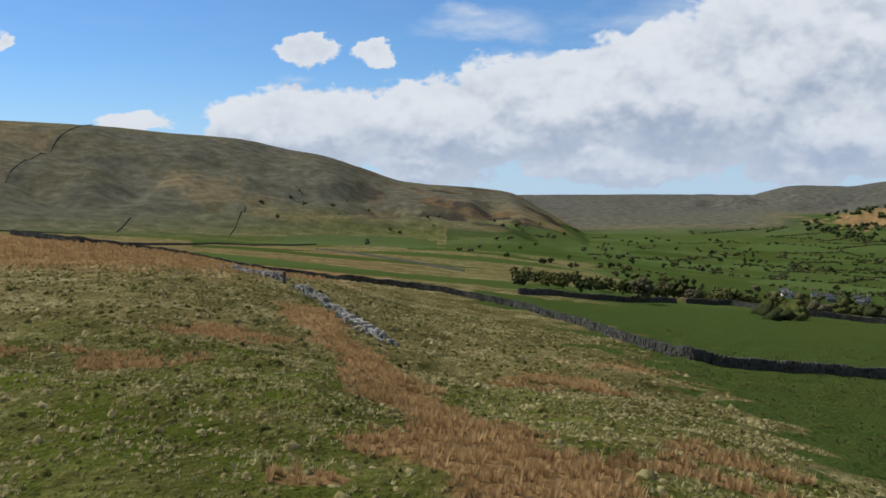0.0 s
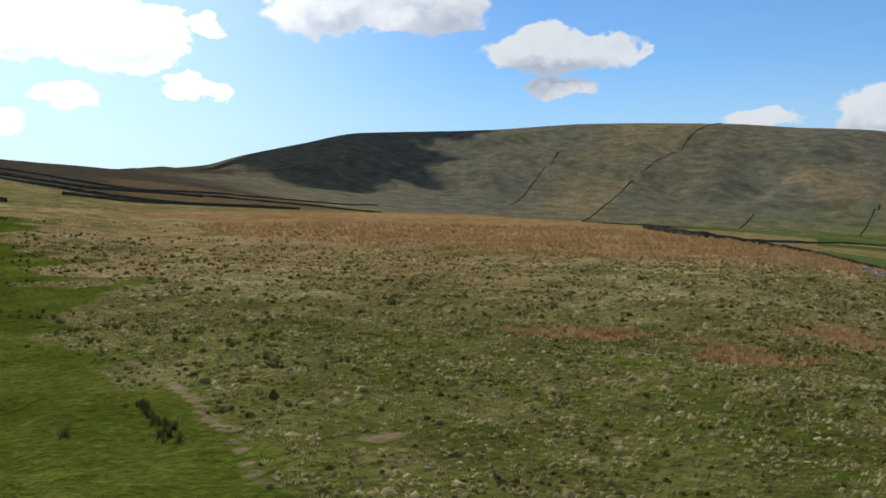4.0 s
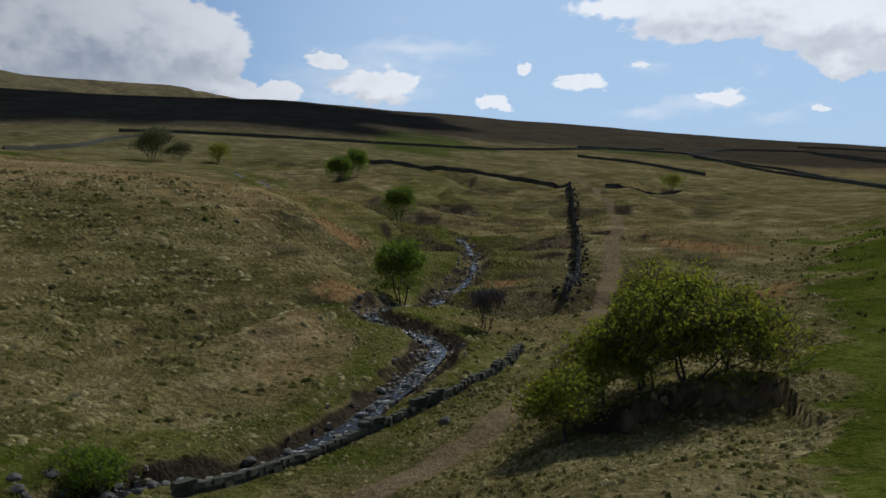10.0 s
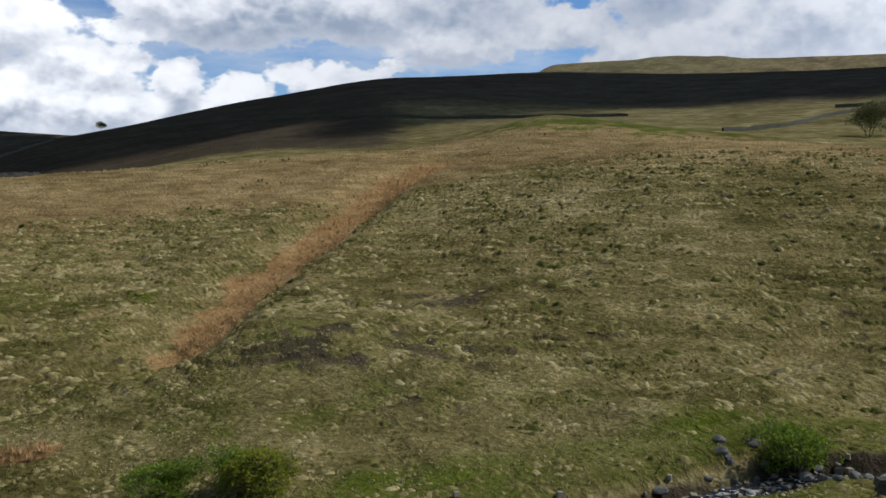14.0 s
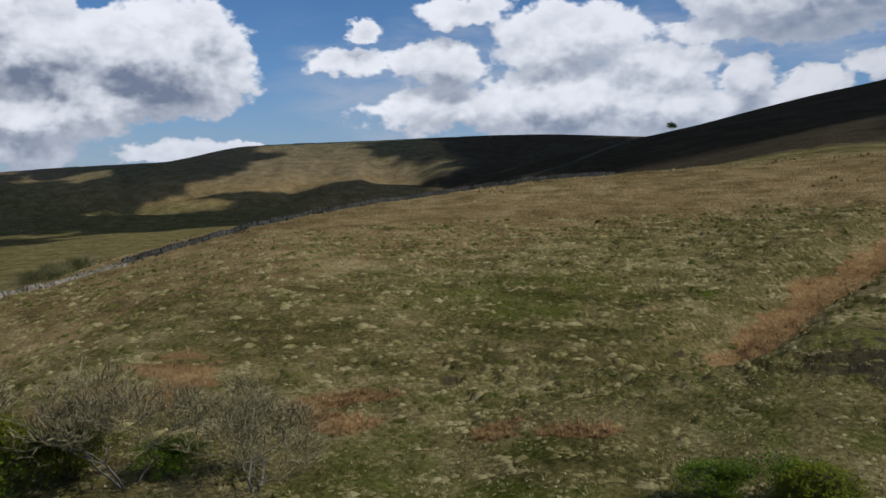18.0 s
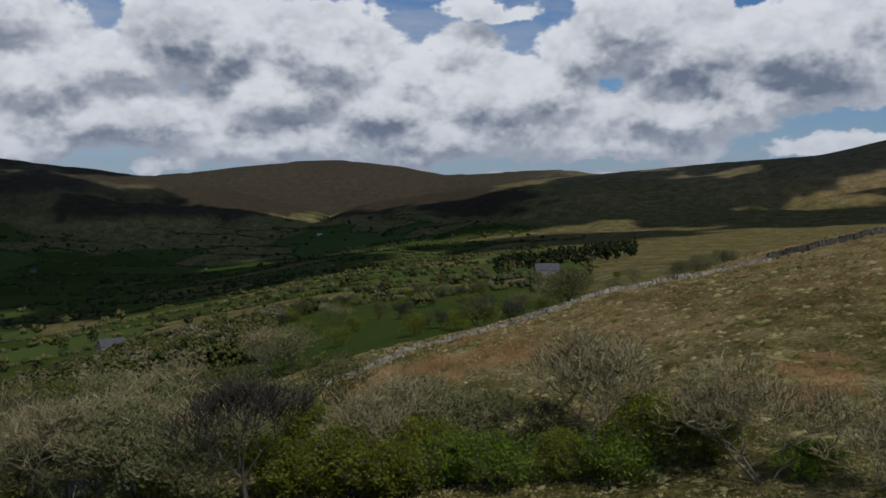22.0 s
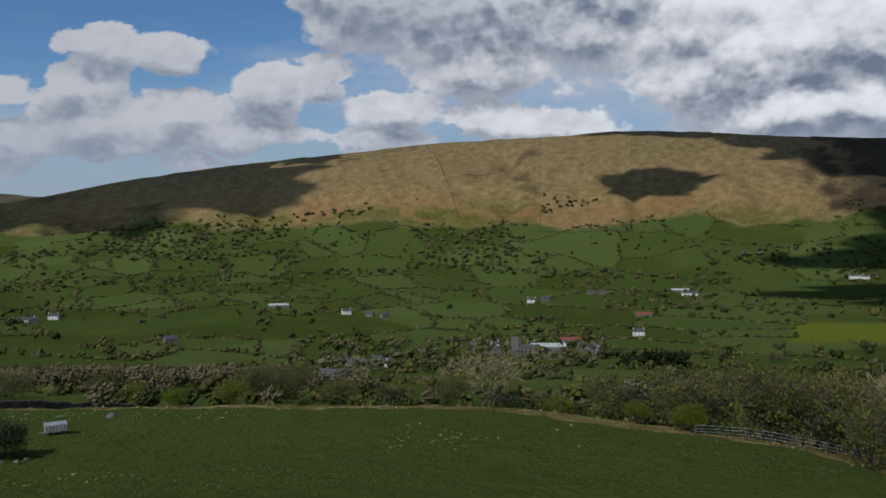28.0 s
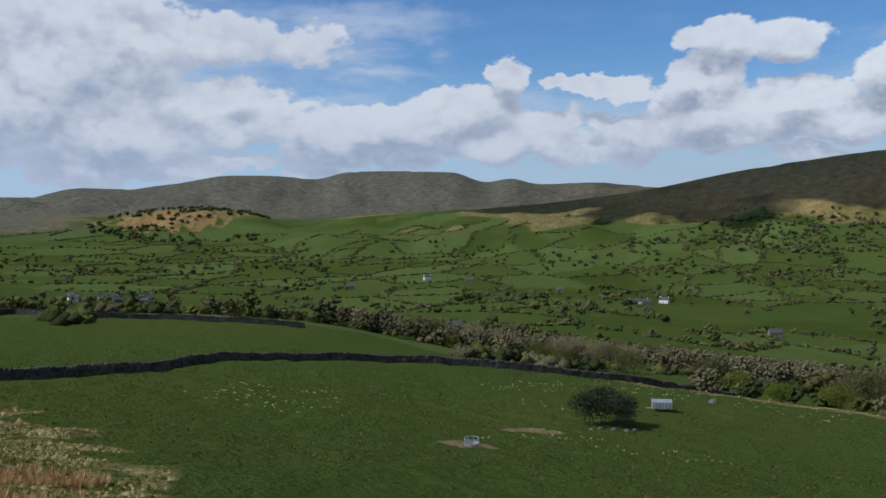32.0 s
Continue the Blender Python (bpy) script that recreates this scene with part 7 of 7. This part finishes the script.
for k in range(5):
    for sy in (-1, 1):
        part("window", box_bm((-3.5 + 4 * k, sy * 6 - 0.05, 1.5, -2.0 + 4 * k, sy * 6 + 0.05, 4.5)), GLASS, church)
for h in (WHITE_HOUSE, LONG_FARM, GREY_HOUSE, COTTAGE, WHITE_COT, BARN, SHED, RED_SHED):
    for o in (*h.children_recursive, h):
        bpy.data.objects.remove(o)

# ---- in the near pasture ----------------------------------------------------------
br = random.Random(4)
x, y = spot(302.0, 113)
feeder = thing("livestock_trailer", x, y, ground_z(x, y) + 0.05, "small pale galvanised livestock trailer parked on green pasture", "trailer", turn=302 + 8)
part("body", box_bm((-1.4, -0.8, 0.45, 1.4, 0.8, 1.55), bevel=0.04), STEEL, feeder)
bm = bmesh.new()
bmesh.ops.create_cone(bm, cap_ends=True, segments=20, radius1=0.82, radius2=0.82, depth=2.86, matrix=Matrix.Translation((0, 0, 1.5)) @ Matrix.Rotation(math.pi / 2, 4, "Y") @ Matrix.Diagonal((0.42, 1, 1, 1)))
part("roof", bm, STEEL, feeder, "curved white sheet roof")
for k in range(6):
    part("slat", box_bm((-1.25 + 0.45 * k, -0.83, 0.55, -1.2 + 0.45 * k, -0.8, 1.5)), WOOD, feeder)
for sx in (-0.75, 0.75):
    for sy in (-0.85, 0.85):
        bm = bmesh.new()
        bmesh.ops.create_cone(bm, cap_ends=True, segments=18, radius1=0.3, radius2=0.3, depth=0.18, matrix=Matrix.Translation((sx, sy, 0.3)) @ Matrix.Rotation(math.pi / 2, 4, "X"))
        part("wheel", bm, RUBBER, feeder)
part("drawbar", box_bm((-2.3, -0.05, 0.42, -1.4, 0.05, 0.52)), STEEL, feeder)
feeder.matrix_basis = feeder.matrix_basis @ Matrix.Diagonal((0.85, 0.85, 0.8, 1))
x, y = spot(314.2, 77)
ring = thing("feed_trough", x, y, ground_z(x, y), "galvanised round feeder standing on trampled bare earth", "feeder", turn=30)
bm = bmesh.new()
bmesh.ops.create_cone(bm, cap_ends=False, segments=28, radius1=0.62, radius2=0.7, depth=0.35, matrix=Matrix.Translation((0, 0, 0.2)))
bmesh.ops.solidify(bm, geom=list(bm.faces), thickness=0.03)
part("tub", bm, STEEL, ring)
for k in range(8):
    a = k * math.pi / 4
    part("bar", box_bm((0.64 * math.cos(a) - 0.02, 0.64 * math.sin(a) - 0.02, 0.05, 0.64 * math.cos(a) + 0.02, 0.64 * math.sin(a) + 0.02, 0.75)), STEEL, ring)
bm = bmesh.new()
bmesh.ops.create_cone(bm, cap_ends=False, segments=28, radius1=0.67, radius2=0.67, depth=0.05, matrix=Matrix.Translation((0, 0, 0.77)))
bmesh.ops.solidify(bm, geom=list(bm.faces), thickness=0.03)
part("rim", bm, STEEL, ring)
for bearing, r, s in ((298.9, 124, 1.6), (305.8, 98, 0.8), (305.0, 97.5, 0.9), (304.2, 97.8, 0.7), (303.6, 99, 0.8), (306.4, 97, 0.6), (302.8, 100, 0.55), (96.0, 49, 0.9), (109.2, 103, 0.8), *((br.uniform(114, 123), br.uniform(42.2, 46.4), br.uniform(0.3, 0.75)) for _ in range(30))):
    x, y = spot(bearing, r)
    ob = new("boulder", boulder_mesh("boulder", int(bearing * 10), (1.1, 0.9, 0.75)))
    ob.data.materials.append(STONE)
    ob.matrix_basis = pose(x, y, ground_z(x, y) + 0.08 * s, br.uniform(-20, 20), 0, br.uniform(0, 360)) @ Matrix.Diagonal((s, s, s, 1))
    tagged(ob, "weathered grey field boulder in short grass", "boulder", "boulders in the grass")
# post and wire fence along the wood's edge
posts = along([spot(*p) for p in ((262, 100), (257, 97), (252.1, 92), (248.5, 82), (246.2, 76), (243, 70))], 2.6)
pz = height(posts[:, 0], posts[:, 1])
fence = thing("fence", posts[0, 0], posts[0, 1], float(pz[0]), "post and wire stock fence along the wood's edge", "fence")
post_mesh = bpy.data.meshes.new("post")
bm = bmesh.new()
bmesh.ops.create_cone(bm, cap_ends=True, segments=8, radius1=0.07, radius2=0.06, depth=1.5, matrix=Matrix.Translation((0, 0, 0.55)))
bm.to_mesh(post_mesh)
bm.free()
for k in range(len(posts)):
    ob = part("post", post_mesh, WOOD, fence)
    ob.matrix_basis = pose(posts[k, 0] - posts[0, 0], posts[k, 1] - posts[0, 1], pz[k] - pz[0], br.uniform(-4, 4), br.uniform(-4, 4), 0)
    if k:
        for up in (0.45, 0.8, 1.15):
            a, b = (Vector((posts[j, 0] - posts[0, 0], posts[j, 1] - posts[0, 1], pz[j] - pz[0] + up)) for j in (k - 1, k))
            bm = bmesh.new()
            bmesh.ops.create_cone(bm, cap_ends=False, segments=4, radius1=0.012, radius2=0.012, depth=(b - a).length,
                                  matrix=Matrix.Translation((a + b) / 2) @ (b - a).to_track_quat("Z", "Y").to_matrix().to_4x4())
            part("wire", bm, STEEL, fence)
# a gatepost in the tumbled wall
x, y = spot(10.25, 113)
post = thing("gatepost", x, y, ground_z(x, y), "dark leaning stone gatepost in the wall's gap", "gatepost")
part("post", box_bm((-0.2, -0.15, -0.3, 0.2, 0.15, 1.6), bevel=0.04), STONE, post)

# ---- tussocks, rushes and turf ---------------------------------------------------
BLEACHED = varied("bleached_grass", (0.26, 0.22, 0.09), (0.60, 0.52, 0.27), 0.9, 0.0, True, 5.0, 0.25)
RUSH_RED = varied("red_rush", (0.29, 0.17, 0.065), (0.62, 0.43, 0.21), 0.9, 0.0, True, 4.0, 0.25)
RUSH_DARK = varied("green_rush", (0.055, 0.054, 0.018), (0.15, 0.135, 0.05), 0.9, 0.0, True, 4.0, 0.2)


def weights_at(x, y):
    """Nearest ground weights at places."""
    r, b = np.hypot(x, y), np.degrees(np.arctan2(-x, y)) % 360
    i = np.round(b / 360 * TURNS).astype(int) % TURNS
    j = np.clip(np.searchsorted(RADII, r), 0, len(RADII) - 1)
    return i * len(RADII) + j


def tufts(name, label, x, y, tall, wide, blades, mat, seed, fat=0.10):
    """Tussocks of blades that lean outwards."""
    r = np.random.RandomState(seed)
    n = len(x)
    z = height(x, y)
    a = r.uniform(0, 6.283, (n, blades))
    lean, up = r.uniform(0.15, 1.0, (n, blades)) * wide[:, None], tall[:, None] * r.uniform(0.55, 1.1, (n, blades))
    root = np.stack([x[:, None] + 0.25 * lean * np.cos(a), y[:, None] + 0.25 * lean * np.sin(a), np.broadcast_to(z[:, None] - 0.04, a.shape)], -1)
    tip = np.stack([x[:, None] + lean * np.cos(a), y[:, None] + lean * np.sin(a), z[:, None] + up], -1)
    half = (fat * wide[:, None] * r.uniform(0.7, 1.5, (n, blades)) + 0.012)[..., None] * np.stack([-np.sin(a), np.cos(a), 0 * a], -1)
    v = np.stack([root - half, root + half, tip], 2).reshape(-1, 3)
    me = mesh_from(name, v, np.arange(len(v)).reshape(-1, 3), False)
    me.materials.append(mat)
    return tagged(new(name, me), label, "grass", kind="stuff")



def sward_material():
    """Tussocks from dead straw to olive green, patch by patch."""
    k = material("tussock_grass", 0.95)
    n, b, geo = k[1], k[2], k[3]
    b.inputs["Specular IOR Level"].default_value = 0.0
    rnd = k[0].node_tree.nodes.new("ShaderNodeNewGeometry").outputs["Random Per Island"]
    fac = n.math("ADD", n.math("MULTIPLY", rnd, 0.26), n.math("MULTIPLY", n.map(n.noise(geo, 0.42, 8, 0.7), 0.34, 0.66), 0.74))
    col = n.ramp(fac, [(0.14, (0.085, 0.092, 0.022)), (0.38, (0.16, 0.142, 0.045)), (0.62, (0.29, 0.242, 0.100)), (0.86, (0.46, 0.39, 0.19))])
    streak = n.noise(geo, 14.0, 3, 0.7)
    col = n.mix(n.map(streak, 0.4, 0.7, 0.0, 0.35), col, (0.08, 0.076, 0.022))
    m = paint(k, col, n.bump(streak, 0.8, 0.06))
    # dry blades let light through
    t, mixer = m.node_tree.nodes.new("ShaderNodeBsdfTranslucent"), m.node_tree.nodes.new("ShaderNodeMixShader")
    n.put(t, 0, col)
    mixer.inputs[0].default_value = 0.22
    m.node_tree.links.new(b.outputs[0], mixer.inputs[1])
    m.node_tree.links.new(t.outputs[0], mixer.inputs[2])
    o = next(x for x in m.node_tree.nodes if x.bl_idname == "ShaderNodeOutputMaterial")
    m.node_tree.links.new(mixer.outputs[0], o.inputs[0])
    return m


def mounds(name, label, x, y, wide, tall, stretch, mat, seed, m=6):
    """Low shaggy tussocks: each a lopsided heap with a ragged skirt."""
    r = np.random.RandomState(seed)
    n = len(x)
    a = (np.arange(m)[None] + r.uniform(-0.3, 0.3, (n, m))) * 2 * math.pi / m
    rad = wide[:, None] * r.uniform(0.7, 1.25, (n, m))
    b = np.arctan2(-x, y)[:, None]
    u, v = rad * np.cos(a) * stretch[:, None], rad * np.sin(a)
    rx, ry = x[:, None] + u * np.cos(b) - v * np.sin(b), y[:, None] + u * np.sin(b) + v * np.cos(b)
    rim = np.stack([rx, ry, height(rx.ravel(), ry.ravel()).reshape(n, m) - 0.03], -1)
    ring = rim * 0.5 + np.stack([x, y, height(x, y)], -1)[:, None] * 0.5 + r.normal(0, 1, (n, m, 3)) * (wide * 0.12)[:, None, None]
    ring[..., 2] += tall[:, None] * r.uniform(0.6, 1.1, (n, m))
    top = np.stack([x, y, height(x, y) + tall * r.uniform(0.8, 1.2, n)], -1) + r.normal(0, 0.15, (n, 3)) * wide[:, None]
    verts = np.concatenate([rim, ring, top[:, None]], 1).reshape(-1, 3)
    k = np.arange(m)
    k2 = (k + 1) % m
    tri = np.concatenate([np.stack([k, k2, m + k2], 1), np.stack([k, m + k2, m + k], 1), np.stack([m + k, m + k2, 0 * k + 2 * m], 1)])
    faces = (tri[None] + (np.arange(n) * (2 * m + 1))[:, None, None]).reshape(-1, 3)
    me = mesh_from(name, verts, faces, True)
    me.materials.append(mat)
    return tagged(new(name, me), label, "grass", kind="stuff")


r = np.random.RandomState(33)
SWARD = sward_material()
for name, label, count, r0, r1, size in (("tussocks", "shaggy straw and olive grass tussocks on the near moor", 62000, 15, 58, 0.135), ("far_tussocks", "shaggy straw and olive grass tussocks on the slopes", 70000, 54, 128, 0.21)):
    x, y = polar(count, 0, 360, r0, r1, r)
    k = weights_at(x, y)
    bearing = np.degrees(np.arctan2(-x, y)) % 360
    m = (soil[k] < 0.3) & (r.uniform(0, 1, len(x)) > 1.3 * dark[k]) & (dbeck[k] > 2.4) & (lush[k] < 0.35) & (r.uniform(0, 1, len(x)) > 1.15 * strip[k]) & (rust[k] < 0.6) & ((bearing < 238) | (bearing > 318))
    m &= r.uniform(0, 1, len(x)) < 0.40 + 0.60 * step(fbm(x, y, 5, 3, 95), 0.4, 0.56)
    # trodden terraces: the tussocks stand in rows along the steep slope
    rows = (height(x, y) / 0.5 + 2.6 * fbm(x, y, 9, 3, 8) + 0.25) % 1.0
    m &= (rows < 0.5) | (bearing < 104) | (bearing > 205)
    x, y, bearing = x[m], y[m], bearing[m]
    on_face = (bearing > 104) & (bearing < 205)
    w_ = size * r.lognormal(0, 0.28, len(x)) * np.where(on_face, 1.1, 0.95)
    mounds(name, label, x, y, w_, w_ * r.uniform(0.35, 0.8, len(x)), np.where(on_face, r.uniform(1.2, 2.2, len(x)), r.uniform(0.8, 1.5, len(x))), SWARD, 60, 5)
x, y = polar(60000, 0, 360, 14, 60, r)
x2, y2 = polar(50000, 0, 360, 58, 200, r)
x, y = np.concatenate([x, x2]), np.concatenate([y, y2])
k = weights_at(x, y)
far = np.hypot(x, y)
clear = (soil[k] < 0.3) & (dark[k] < 0.9) & (dbeck[k] > 2.2)
clump_n = fbm(x, y, 2.6, 3, 95)
open_ = clear & (lush[k] < 0.4) & (strip[k] < 0.5)
is_rust = clear & (rust[k] > 0.40) & (lush[k] < 0.4)
pale = open_ & ~is_rust & (r.uniform(0, 1, len(x)) < 0.2 + 0.6 * step(clump_n, 0.44, 0.58))
rushy = clear & ~is_rust & ~pale & (strip[k] < 0.6) & (lush[k] < 0.4) & (fbm(x, y, 11, 3, 96) > 0.73) & (r.uniform(0, 1, len(x)) < 0.4)
grow = 1 + np.clip(far - 60, 0, 130) / 130
for name, label, m, tall, wide_, blades, mat, fat in (("bleached_grass", "pale bleached grass blades over the moor", pale, 0.12, 0.22, 7, BLEACHED, 0.08), ("red_rushes", "rust-brown beds of dead rush and moor grass", is_rust, 0.34, 0.26, 14, RUSH_RED, 0.06),
                                                      ("dark_rushes", "dark rush clumps in wet hollows", rushy, 0.20, 0.20, 16, RUSH_DARK, 0.06)):
    s = grow[m] * r.uniform(0.6, 1.35, m.sum())
    tufts(name, label, x[m], y[m], tall * s, wide_ * s, blades, mat, 70, fat)
# rank rushes along the ditch beside the track
ditch = along([spot(*p) for p in ((58.1, 33.2), (56.8, 29.3), (55.7, 26.1), (55.0, 21.5))], 0.16)
ditch = ditch[fbm(ditch[:, 0], ditch[:, 1], 2.0, 2, 31) > 0.42] + r.normal(0, 0.14, (int((fbm(ditch[:, 0], ditch[:, 1], 2.0, 2, 31) > 0.42).sum()), 2))
tufts("ditch_rushes", "rank dark rushes in the ditch beside the track", ditch[:, 0], ditch[:, 1], r.uniform(0.14, 0.34, len(ditch)), r.uniform(0.14, 0.28, len(ditch)), 18, RUSH_DARK, 74, 0.06)
# dark rush clumps that stand out singly on the green strip and the pasture
x, y = polar(2600, 45, 76, 22, 170, r)
k = weights_at(x, y)
m = (fbm(x, y, 12, 3, 97) > 0.59) & (soil[k] < 0.3) & (r.uniform(0, 1, len(x)) < 0.5)
s = r.uniform(0.7, 1.7, m.sum()) * (1 + np.hypot(x[m], y[m]) / 200)
tufts("rush_clumps", "dark rush clumps dotted over grazed green turf", x[m], y[m], 0.16 * s, 0.24 * s, 26, RUSH_DARK, 71, 0.06)
x, y = polar(9000, 236, 346, 45, 170, r)
k = weights_at(x, y)
m = (pasture[k] > 0.6) & (fbm(x, y, 17, 3, 98) > 0.53) & (soil[k] < 0.3)
s = r.uniform(0.5, 1.3, m.sum()) * 1.2
tufts("pasture_clumps", "darker clumps of coarse grass in the pasture", x[m], y[m], 0.16 * s, 0.34 * s, 8, RUSH_DARK, 72)
m = (pasture[k] > 0.6) & (fbm(x, y, 14, 3, 99) > 0.70)
s = r.uniform(0.5, 1.3, m.sum())
tufts("pale_clumps", "pale dead grass clumps in the pasture", x[m], y[m], 0.14 * s, 0.34 * s, 7, BLEACHED, 73)
